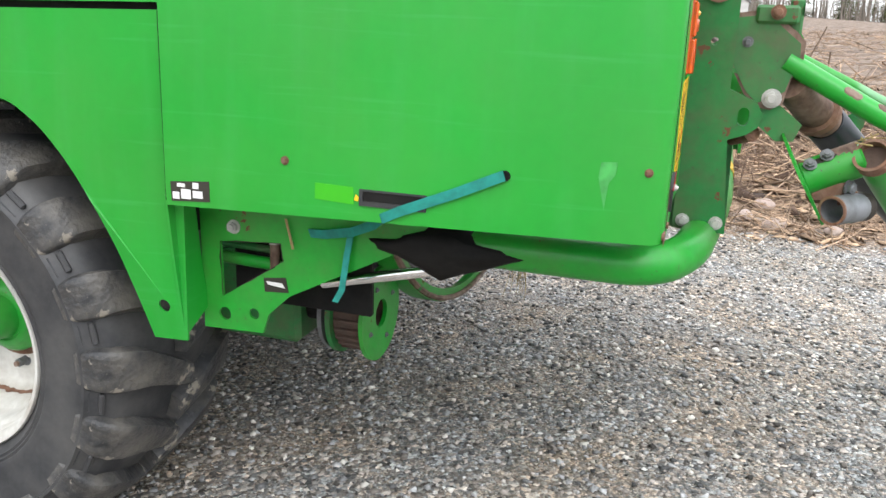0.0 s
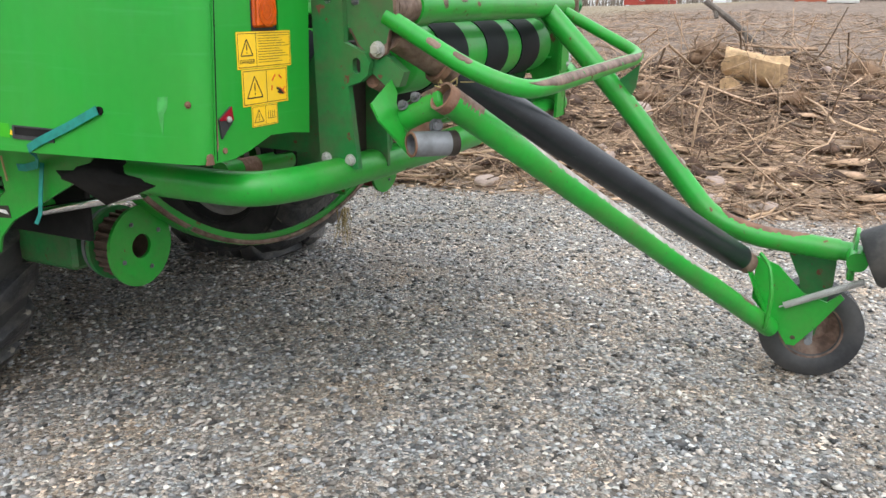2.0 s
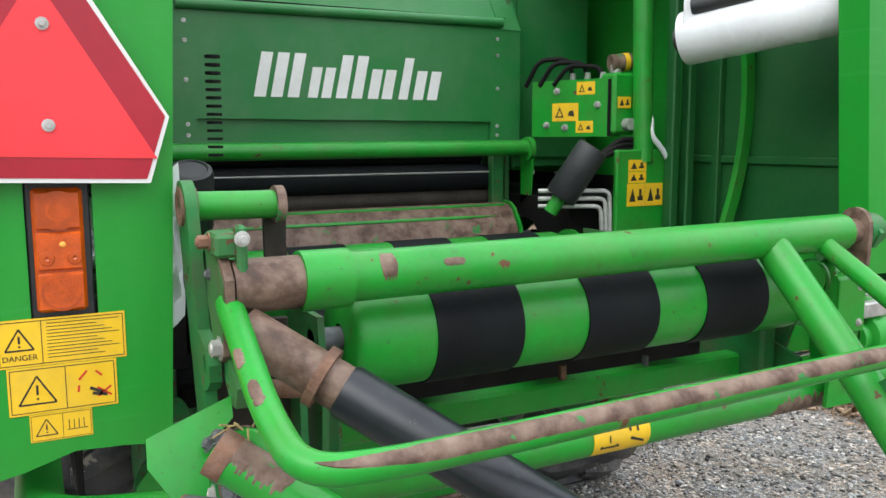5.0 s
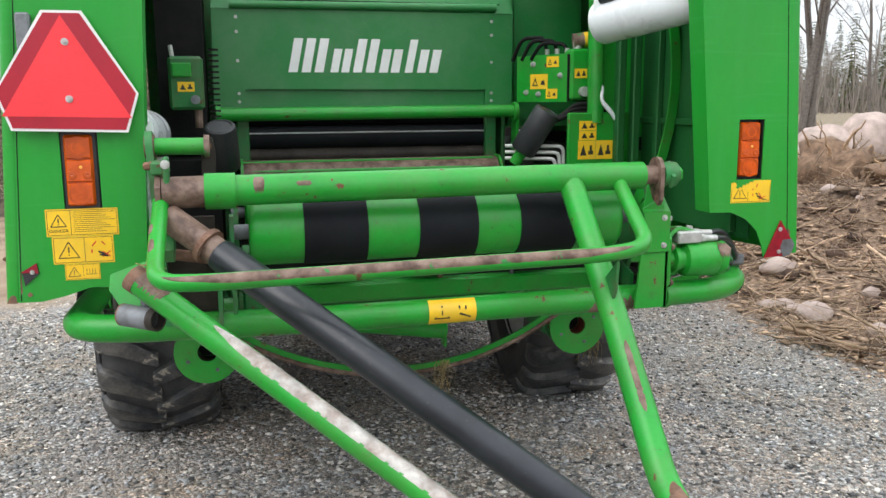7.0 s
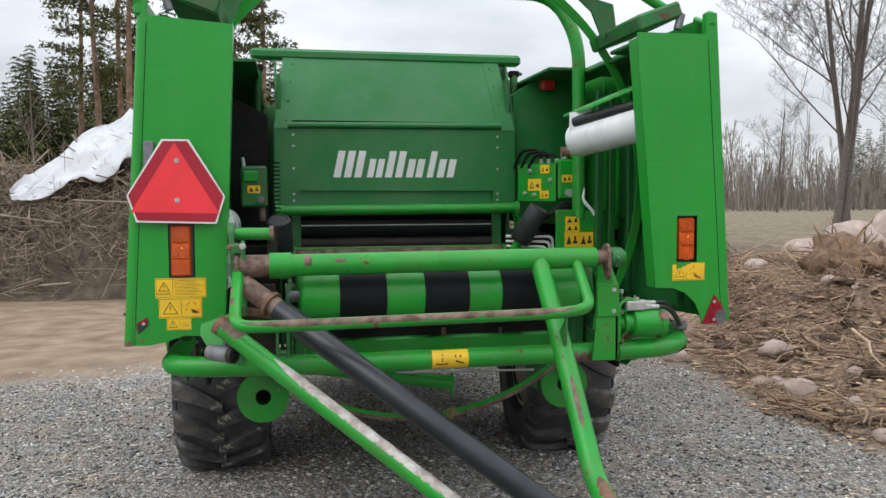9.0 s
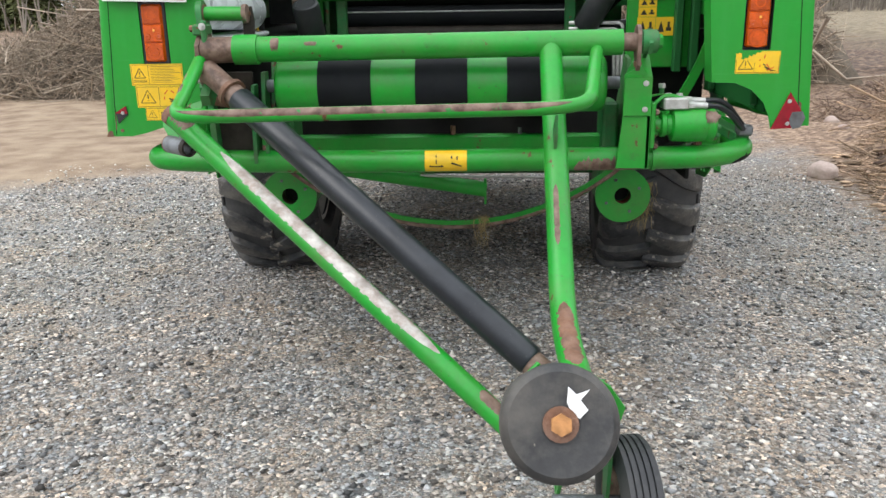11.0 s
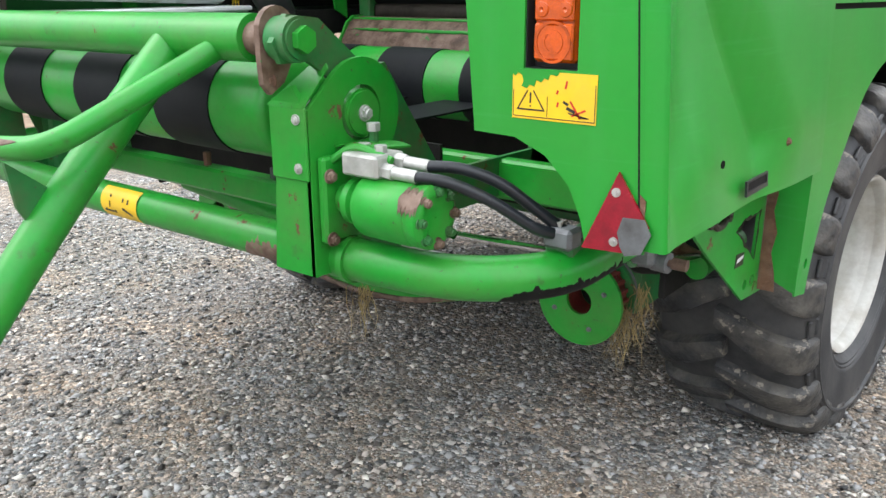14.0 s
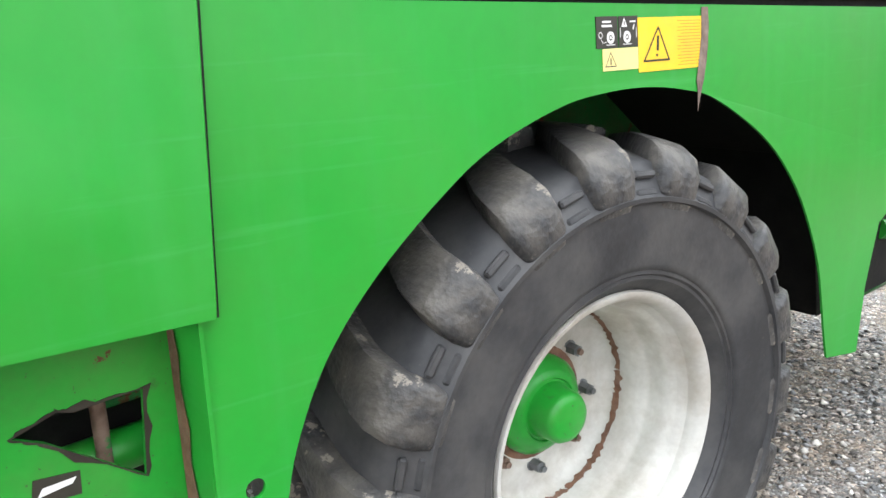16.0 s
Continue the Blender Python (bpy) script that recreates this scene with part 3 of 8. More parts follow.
M_WARMPEBBLE = paint("brown_grey_crushed_stone", (0.290, 0.258, 0.228), 0.8, var=0.25, scale=60, grain=300, bump=0.08, island=0.9)
M_PEBBLE = paint("grey_crushed_stone", (0.254, 0.254, 0.252), 0.8, var=0.25, scale=60, grain=300, bump=0.08, island=0.85)
M_CHIP = paint("pale_wood_chips", (0.43, 0.30, 0.20), 0.85, var=0.35, scale=20, bump=0.05, island=0.75)
M_TWIG = paint("grey_brown_dead_twigs", (0.31, 0.215, 0.145), 0.9, var=0.3, scale=20, bump=0.05, island=0.65)
M_BARK = paint("grey_brown_bark", (0.135, 0.115, 0.10), 0.9, var=0.35, scale=12, grain=60, bump=0.3)
M_PINEBARK = paint("orange_brown_pine_bark", (0.19, 0.12, 0.08), 0.9, var=0.35, scale=5, grain=30, bump=0.3)
M_NEEDLE = paint("olive_green_needles", (0.088, 0.096, 0.040), 0.95, var=0.35, scale=2, bump=0.0, island=0.5, spec=0.1)
M_FARTWIG = paint("hazy_brown_bare_branches", (0.215, 0.185, 0.155), 0.95, var=0.25, scale=0.3, bump=0.0, island=0.35)
M_ROCK = paint("pinkish_granite", (0.40, 0.31, 0.27), 0.85, var=0.25, scale=4, grain=40, bump=0.3, dirt=(0.20, 0.18, 0.14), dirt_amt=0.6, dirt_scale=3)
M_FRESH = paint("split_fresh_wood", (0.50, 0.34, 0.19), 0.8, var=0.3, scale=14, bump=0.2, dirt=(0.25, 0.16, 0.09), dirt_amt=0.6)


def pebbles(name, count, lo, hi, smin, smax, material, flat=0.65, keep=None, stretch=1.0):
    """Loose angular stones or chips strewn over a stretch of ground, joined."""
    x, y = rng.uniform(lo[0], hi[0], count), rng.uniform(lo[1], hi[1], count)
    if keep is not None:
        k = keep(x, y)
        x, y = x[k], y[k]
        count = len(x)
    s = smin + (smax - smin) * rng.random(count) ** 3
    octa = np.array([(1, 0, 0), (0, 1, 0), (-1, 0, 0), (0, -1, 0), (0, 0, 1), (0, 0, -1)], float)
    tri = np.array([(0, 1, 4), (1, 2, 4), (2, 3, 4), (3, 0, 4), (1, 0, 5), (2, 1, 5), (3, 2, 5), (0, 3, 5)])
    v = octa[None] * (0.6 + 0.7 * rng.random((count, 6, 1))) + 0.25 * rng.normal(size=(count, 6, 3))
    v[..., 2] *= flat
    v[..., 0] *= stretch
    a = rng.uniform(0, 2 * np.pi, count)
    c, q = np.cos(a)[:, None], np.sin(a)[:, None]
    vx, vy = v[..., 0] * c - v[..., 1] * q, v[..., 0] * q + v[..., 1] * c
    v = np.stack([vx, vy, v[..., 2]], -1) * s[:, None, None]
    v += np.stack([x, y, rise(x, y) + s * 0.25], -1)[:, None, :]
    f = (np.arange(count) * 6)[:, None, None] + tri[None]
    ob = mesh_np(name, v.reshape(-1, 3), f.reshape(-1, 3), material)
    return tagged(ob, kind="stuff")


tagged(pebbles("gravel", 42000, (-4.0, -3.2), (3.2, 4.4), 0.004, 0.019, M_PEBBLE, 0.5), "loose blue-grey crushed stones on the yard", "gravel")
tagged(pebbles("warm_gravel", 40000, (-4.0, -3.2), (3.2, 4.4), 0.004, 0.018, M_WARMPEBBLE, 0.5), "loose brown-grey crushed stones on the yard", "gravel")
tagged(pebbles("pale_gravel", 10000, (-4.2, -3.4), (3.3, 5.0), 0.003, 0.019, paint("pale_quartz_stone", (0.56, 0.53, 0.48), 0.65, var=0.15, bump=0.05, island=0.45)),
       "scattered pale quartz stones among the gravel", "gravel")


def twigs(name, count, place, material, lmin, lmax, rmin, rmax, droop=0.25, label="", tilt=0.35, sides=3, n=3):
    """Bent dead sticks lying over a place(count) -> x, y, z, joined."""
    x, y, z = place(count)
    L = lmin + (lmax - lmin) * rng.random(count) ** 3.2
    a, e = rng.uniform(0, 2 * np.pi, count), rng.normal(0, tilt, count)
    d = np.stack([np.cos(a) * np.cos(e), np.sin(a) * np.cos(e), np.sin(e)], -1)
    t = np.linspace(-0.5, 0.5, n)
    p = np.stack([x, y, z], -1)[:, None, :] + d[:, None, :] * (L[:, None] * t[None])[..., None]
    p += np.cumsum(rng.normal(size=(count, n, 3)), axis=1) * (L * 0.05)[:, None, None]
    p[..., 2] = np.maximum(p[..., 2], rise(p[..., 0], p[..., 1]) + 0.004)
    r0 = rmin + (rmax - rmin) * rng.random(count) ** 3
    r = r0[:, None] * np.linspace(1.0, 0.45, n)[None]
    v, f = sticks(p, r, sides)
    return tagged(mesh_np(name, v, f, material), label, "dead branches", kind="stuff")


def field_edge(y):
    """Where the litter begins: along the yard, then falling back beside the track."""
    return 3.25 + 0.55 * np.clip(np.asarray(y, float) - 3.6, 0, 20) + 0.12 * np.sin(2.3 * np.asarray(y, float))


def on_field(c):
    y = rng.uniform(-5, 15, c)
    x = field_edge(y) + 12 * rng.random(c) ** 1.5
    return x, y, rise(x, y) + 0.02 + 0.12 * rng.random(c) ** 3


twigs("branch_litter", 27000, on_field, M_TWIG, 0.06, 0.9, 0.002, 0.011, label="grey dead twigs strewn over the felled field")
tagged(pebbles("soil_clods", 2600, (3.5, -4.5), (11, 11), 0.02, 0.15, paint("dark_soil_clods", (0.075, 0.046, 0.032), 0.95, var=0.5, scale=14, grain=80, bump=0.4, island=0.4), 0.55, keep=lambda x, y: x > field_edge(y) + 0.2), "dark clods of soil among the litter", "soil")
tagged(pebbles("bark_slabs", 1500, (3.2, -4.5), (11, 11), 0.02, 0.16, paint("torn_bark_slabs", (0.30, 0.20, 0.13), 0.9, var=0.4, scale=18, grain=60, bump=0.2, island=0.6), 0.18, keep=lambda x, y: x > field_edge(y), stretch=1.9), "torn slabs of bark and split wood on the litter", "bark")


def brush_mats(c):
    k = rng.integers(0, 90, c)
    cx, cy = 4.4 + 7.5 * rng.random(90), rng.uniform(-4, 10, 90)
    x, y = cx[k] + 0.35 * rng.normal(size=c), cy[k] + 0.35 * rng.normal(size=c)
    return x, y, rise(x, y) + 0.26 * rng.random(c) * np.exp(-((x - cx[k]) ** 2 + (y - cy[k]) ** 2) / 0.18)


twigs("brush_tangles", 9000, brush_mats, paint("dark_brush", (0.13, 0.082, 0.055), 0.9, var=0.3, scale=20, bump=0.05, island=0.7), 0.12, 0.7, 0.002, 0.008, label="dark tangled mats of fine brush on the felled field", tilt=0.6)


def far_field(c):
    x, y = 9 + 60 * rng.random(c) ** 1.4, rng.uniform(-22, 14, c)
    return x, y, rise(x, y) + 0.03 + 0.2 * rng.random(c) ** 3


def brush_patch(c):
    x, y = 7.6 + 1.7 * rng.normal(size=c), 0.6 + 2.2 * rng.normal(size=c)
    x = np.maximum(x, 4.4)
    return x, y, rise(x, y) + 0.25 * rng.random(c)


twigs("standing_brush", 520, brush_patch, M_TWIG, 0.5, 1.7, 0.005, 0.018, label="brown broken branches standing up from the litter", tilt=0.75, sides=4, n=4)
twigs("far_litter", 10000, far_field, M_TWIG, 0.2, 1.8, 0.006, 0.03, label="brown branch litter far out on the felled field", tilt=0.3)
twigs("field_sticks", 1500, on_field, paint("peeled_sticks", (0.34, 0.235, 0.15), 0.85, var=0.3, bump=0.1, island=0.4), 0.25, 1.6, 0.005, 0.022,
      label="pale peeled sticks on the felled field", tilt=0.25, sides=5, n=4)
tagged(pebbles("wood_chips", 26000, (3.0, -4.5), (8.5, 11), 0.005, 0.05, M_CHIP, 0.22, keep=lambda x, y: x > field_edge(y) - 0.25 * rng.random(len(x)) ** 2, stretch=1.7), "pale wood chips and bark on brown soil", "wood chips")


def pile_top(x, y):
    """Height of the long heap of branches beyond the track."""
    ridge = 13.4 + 0.15 * np.sin(x * 0.6)
    h = 4.0 * np.clip(1 - np.abs((x + 0.6) / 9.6) ** 1.6, 0, 1) * (0.86 + 0.10 * np.sin(1.7 * x) + 0.05 * np.sin(4.3 * x + 1))
    return h * np.clip(1 - np.abs((y - ridge) / 2.5) ** 3, 0, 1)


def in_pile(c):
    x, y = rng.uniform(-10.5, 6.3, c), rng.uniform(10.8, 15.5, c)
    z = pile_top(x, y) * (0.86 + 0.08 * rng.random(c)) + 0.22 * rng.random(c) ** 1.5 + 0.02
    return x, y, z


px, py = np.linspace(-11, 6.6, 71), np.linspace(10.7, 16.4, 25)
PX, PY = np.meshgrid(px, py)
PZ = pile_top(PX, PY) * 0.86 + 0.12 * np.sin(5 * PX + 3 * PY) * (pile_top(PX, PY) > 0.2) - 0.05
ii, jj = np.meshgrid(np.arange(70), np.arange(24))
heap = mesh_np("brush_mound", np.stack([PX, PY, PZ], -1).reshape(-1, 3), np.stack([jj * 71 + ii, jj * 71 + ii + 1, (jj + 1) * 71 + ii + 1, (jj + 1) * 71 + ii], -1).reshape(-1, 4),
               paint("dark_heap_of_litter", (0.10, 0.078, 0.055), 0.95, var=0.5, scale=6, grain=40, bump=0.4))
tagged(heap, "long heap of dead brown branches and litter", "brush pile")
twigs("heap_branches", 12000, in_pile, paint("grey_brown_brush", (0.26, 0.20, 0.145), 0.9, var=0.3, scale=20, bump=0.05, island=0.6), 0.25, 1.4, 0.003, 0.017, label="tangled grey-brown branches on the heap", tilt=0.5)
def heap_face(c):
    x, y = rng.uniform(-10.5, 6.0, c), 10.95 + 1.6 * rng.random(c)
    return x, y, pile_top(x, y) * 0.9 + 0.30 * rng.random(c) ** 2 + 0.05


twigs("heap_brush", 11000, heap_face, paint("pale_grey_brush", (0.30, 0.24, 0.18), 0.9, var=0.3, scale=20, bump=0.05, island=0.6), 0.2, 1.1, 0.004, 0.012, label="pale tangled brush on the face of the heap", tilt=0.7)
twigs("heap_poles", 260, in_pile, paint("pale_bent_branches", (0.33, 0.27, 0.21), 0.85, var=0.3, bump=0.1, island=0.4), 0.9, 3.4, 0.012, 0.035,
      label="pale bent branches on the heap", tilt=0.5, sides=5)


def tarp():
    n, m_ = 46, 26
    rows = []
    for j in range(m_ + 1):
        row = []
        for i in range(n + 1):
            u, v = i / n, j / m_
            x = -5.25 + 3.2 * u + 0.22 * noise.noise(V(u * 4, v * 4, 1))
            lo, hi = 11.52 - 0.12 * u + 0.10 * noise.noise(V(u * 6, 0, 2)), 11.62 + 1.75 * u ** 0.8
            y = lo + (hi - lo) * v + 0.06 * noise.noise(V(u * 5, v * 3, 5))
            z = float(pile_top(np.array(x), np.array(y))) + 0.42 + 0.12 * noise.noise(V(u * 9, v * 7, 3)) + 0.06 * noise.noise(V(u * 25, v * 21, 8))
            row.append(V(x, y, max(z, 0.05)))
        rows.append(row)
    bm = shell(rows, (0, 0.005, -0.01))
    ob = part("tarpaulin", bm, paint("crumpled_white_plastic", (0.58, 0.60, 0.63), 0.4, var=0.08, scale=3, grain=14, bump=0.3, dirt=(0.35, 0.32, 0.28), dirt_amt=0.45, dirt_scale=4), angle=80)
    return tagged(ob, "crumpled white plastic sheet draped over the brush heap", "tarpaulin")


tarp()


def boulder(name, at, size, seed, material=None, squash=0.75, label="pinkish granite boulder lying on the felled field"):
    bm = bmesh.new()
    bmesh.ops.create_icosphere(bm, subdivisions=3, radius=1.0)
    for v in bm.verts:
        p = v.co.copy()
        k = 1 + 0.28 * noise.noise(p * 1.1 + V(seed, 0, 0)) + 0.08 * noise.noise(p * 3.5 + V(0, seed, 0))
        v.co = V(p.x * k * size, p.y * k * size * 0.85, p.z * k * size * squash)
    ob = part(name, bm, material or M_ROCK, angle=50)
    ob.location = (at[0], at[1], float(rise(at[0], at[1])) + size * squash * 0.45)
    ob.rotation_euler = (0, 0, seed * 1.7)
    return tagged(ob, label, "boulder", "boulders on the felled field")


for k, (bx, by, bs) in enumerate([(13.67, 15.0, 0.72), (14.95, 15.0, 0.86), (16.6, 15.4, 0.6)]):
    boulder("boulder", (bx, by), bs, k + 1.3, squash=0.95)
for k in range(46):
    bx, by = 3.2 + 9 * rng.random() ** 1.6, rng.uniform(-4, 11)
    boulder("rock", (bx, by), 0.04 + 0.12 * rng.random() ** 2, k * 0.77 + 5, label="small pale rock on the brown litter", squash=0.6)
for bx, by, bs in [(4.1, 3.7, 0.16), (3.35, -0.55, 0.09), (3.55, -0.35, 0.08), (4.9, 1.1, 0.2), (3.4, 1.25, 0.1), (9.4, 12.6, 0.25), (5.4, 1.42, 0.13), (6.1, 0.6, 0.16), (4.2, -0.15, 0.1), (3.8, 0.32, 0.12), (3.6, 0.6, 0.07), (3.45, 0.1, 0.06), (4.5, 0.9, 0.11), (3.35, -0.95, 0.07), (3.9, -0.5, 0.08), (4.8, 2.3, 0.12), (3.7, 2.0, 0.09), (3.5, 3.0, 0.08)]:
    boulder("rock", (bx, by), bs, bx * 3.1, label="pale rounded rock at the edge of the yard", squash=0.6)


def log_stump(at, L, r, yaw, seed):
    """A short split log with torn ends."""
    bm = bmesh.new()
    bmesh.ops.create_cone(bm, cap_ends=True, segments=14, radius1=r, radius2=r * 0.7, depth=L, matrix=pose(0, 0, 0, 0, 90, 0))
    bmesh.ops.subdivide_edges(bm, edges=bm.edges[:], cuts=2)
    for v in bm.verts:
        v.co += V(0.5, 1, 1) * r * 0.55 * noise.noise(v.co * 6 + V(seed, 0, 0))
    ob = part("split_log", bm, M_FRESH, angle=30)
    ob.matrix_world = pose(at[0], at[1], float(rise(*at[:2])) + r * 0.8 + (at[2] if len(at) > 2 else 0), 0, -12, yaw)
    return tagged(ob, "split pale log with torn ends on the litter", "log")


boulder("rock", (12.3, 15.0), 0.65, 9.4, label="pale grey elongated rock beside the boulders", squash=0.55)
log_stump((7.85, -0.36, 0.0), 0.72, 0.21, 78, 1)
log_stump((7.75, -0.10, -0.1), 0.35, 0.12, 20, 3)
log_stump((7.9, 1.6), 0.5, 0.1, 30, 4)
log_stump((6.2, -2.2), 0.5, 0.07, 110, 9)
bm = tube(fillet([(9.0, 0.44, 1.5), (9.1, 0.0, 1.18), (9.2, -0.42, 0.77), (9.3, -0.6, 0.3)], 0.2), 0.04, 8)
add_tube(bm, [V(9.1, -0.35, 0.82), V(9.0, -0.55, 0.80), V(8.9, -0.75, 0.9)], 0.02, 6)
add_tube(bm, [V(9.03, 0.3, 1.38), V(9.0, 0.27, 1.28)], 0.03, 6)
add_tube(bm, [V(9.1, -0.1, 1.08), V(9.1, -0.12, 0.96)], 0.02, 6)
tagged(part("broken_branch", bm, M_BARK), "thick broken branch sticking up from the litter", "branch")


# ---- trees ----
def bare_tree(name, at, h, seed, trunks=1, lean=0.0, label="tall bare deciduous tree with fine twigs", spread=1.0, deep=5):
    """A leafless tree: trunk, limbs and thousands of fine twigs."""
    rs = np.random.default_rng(seed)
    segs = {0: [], 1: [], 2: []}
    def grow(p, d, L, r, depth):
        n = 5 if depth < 3 else 3
        pts, rad = [p], [r]
        dd = d / np.linalg.norm(d)
        for i in range(1, n):
            dd = dd + rs.normal(0, 0.035 if depth == 0 else 0.10, 3) + np.array([0, 0, 0.04])
            dd /= np.linalg.norm(dd)
            pts.append(pts[-1] + dd * L / (n - 1))
            rad.append(r * (1 - 0.6 * i / (n - 1)))
        segs[0 if depth < 2 else 1 if depth < 3 else 2].append((pts, rad))
        if depth >= deep:
            return
        kids = (10, 7, 6, 5, 3)[depth]
        for k in range(kids):
            f = 0.25 + 0.75 * (k + rs.random()) / kids
            i = min(int(f * (n - 1)), n - 2)
            w = f * (n - 1) - i
            q = pts[i] * (1 - w) + pts[i + 1] * w
            side = rs.normal(size=3)
            side[2] = abs(side[2]) * 0.5
            side /= np.linalg.norm(side)
            grow(q, dd * 0.55 + side * spread, L * (0.36 + 0.22 * rs.random()) * (1.15 - 0.4 * f), max(rad[i] * (0.30 if depth == 0 else 0.42), 0.006), depth + 1)
    for k in range(trunks):
        a = seed + 2.4 * k
        grow(np.array([0.35 * k, 0.1 * k, -0.1]), np.array([lean + 0.10 * math.cos(a) * (k > 0), 0.1 * math.sin(a), 1.0]), h * (0.75 - 0.08 * k), h * 0.0078, 0)
    e = thing(name, label, "tree", at=at)
    for key, nm in ((0, "trunk"), (1, "bough"), (2, "crown")):
        v, f = sticks(np.array([s[0] for s in segs[key]]), np.array([s[1] for s in segs[key]]), (6, 4, 3)[key])
        mesh_np(nm, v, f, M_BARK, e, smooth=key == 0)
    return e


def conifer_arrays(rs, h, w, bare, density):
    """Triangles of a conifer's drooping needle sprays, and its trunk line."""
    tris = []
    z = h * bare
    while z < h * 0.99:
        f = (h - z) / (h * (1 - bare))
        L = w * (0.12 + 0.88 * f ** 0.8)
        for k in range(density):
            a = rs.uniform(0, 2 * np.pi)
            ll = L * rs.uniform(0.6, 1.1)
            c, s = math.cos(a), math.sin(a)
            for q in range(8):
                t0 = 0.12 * q
                t1 = t0 + 0.20
                wd = ll * 0.10 * (1.2 - t0) + 0.002
                sg = 1 if q % 2 else -1
                dz = lambda t: -0.25 * ll * t * t - 0.10 * ll * t + rs.normal(0, 0.004)
                p0 = np.array([c * ll * t0, s * ll * t0, z + dz(t0)])
                p1 = np.array([c * ll * t1 - sg * s * wd * 1.5, s * ll * t1 + sg * c * wd * 1.5, z + dz(t1) - 0.3 * wd])
                p2 = np.array([c * ll * t1, s * ll * t1, z + dz(t1) + 0.2 * wd])
                tris.append((p0, p1, p2))
        z += h * 0.026 * (0.7 + 0.6 * rs.random())
    return np.array(tris)


def pine(at, h, w, seed, bare=0.45, label="tall slender pine with an orange-brown trunk"):
    rs = np.random.default_rng(seed)
    e = thing("pine_tree", label, "tree", "pines beyond the heap", at=at)
    zz = np.linspace(0, h, 8)
    line = np.stack([0.12 * np.sin(zz * 0.3 + seed), 0.1 * np.cos(zz * 0.25), zz], -1)[None]
    v, f = sticks(line, (0.17 * (1 - zz / h * 0.85))[None], 9)
    mesh_np("trunk", v, f, M_PINEBARK, e, smooth=True)
    pts, rad = [], []
    for k in range(40):
        z0 = h * (bare * 0.75 + (1 - bare * 0.75) * rs.random() ** 0.8)
        a = rs.uniform(0, 6.28)
        L = w * rs.uniform(0.4, 1.0) * (1.15 - z0 / h)
        d = np.array([math.cos(a), math.sin(a), rs.uniform(-0.15, 0.25)])
        pts.append([np.array([0, 0, z0]) + d * L * t for t in np.linspace(0, 1, 4)])
        rad.append([0.03, 0.022, 0.014, 0.006])
    v, f = sticks(np.array(pts), np.array(rad), 4)
    tagged(mesh_np("branchwork", v, f, M_BARK, e), kind="stuff")
    clumps = []
    for line_ in pts:
        for t in (1, 2, 2, 3, 3, 3):
            c = line_[t] + rs.normal(0, 0.16, 3)
            n_ = 34
            o = rs.normal(size=(n_, 3)) * np.array([0.26, 0.26, 0.11]) + c
            d, sd = rs.normal(size=(n_, 3)) * 0.085, rs.normal(size=(n_, 3)) * 0.045
            clumps.extend(zip(o - sd, o + sd, o + d + np.array([0, 0, 0.03])))
    clumps = np.array(clumps)
    mesh_np("crown", clumps.reshape(-1, 3), np.arange(clumps.shape[0] * 3).reshape(-1, 3), M_NEEDLE, e)
    return e


CAM0 = (-0.73, -3.72)


def bearing(deg, dist):
    """A place at a bearing from the yard, degrees clockwise from straight ahead."""
    x, y = CAM0[0] + dist * math.sin(radians(deg)), CAM0[1] + dist * math.cos(radians(deg))
    return (x, y, float(rise(x, y)))


for k, (bd, ds, hh, bb) in enumerate([(-11.5, 40, 20, 0.38), (-10.0, 43, 22, 0.42), (-9.4, 38, 21, 0.5), (-12.4, 46, 20, 0.4), (-1.2, 42, 18, 0.4), (-3.0, 52, 19, 0.5)]):
    pine(bearing(bd, ds), hh, 2.6, 20 + k, bb)
bare_tree("bare_tree", bearing(36.4, 34), 19, 3, trunks=3, spread=0.72)
bare_tree("bare_tree", bearing(40.5, 48), 13, 8, trunks=1, deep=4)
bare_tree("bare_tree", bearing(33.0, 80), 12, 5, trunks=1, deep=4)
for k, (bd, ds, hh) in enumerate([(78.55, 150, 40), (79.15, 155, 40), (81.2, 150, 38), (74, 160, 30)]):
    pine(bearing(bd, ds), hh, 3.0, 60 + k, 0.8, label="tall thin pine standing alone with a bare trunk")


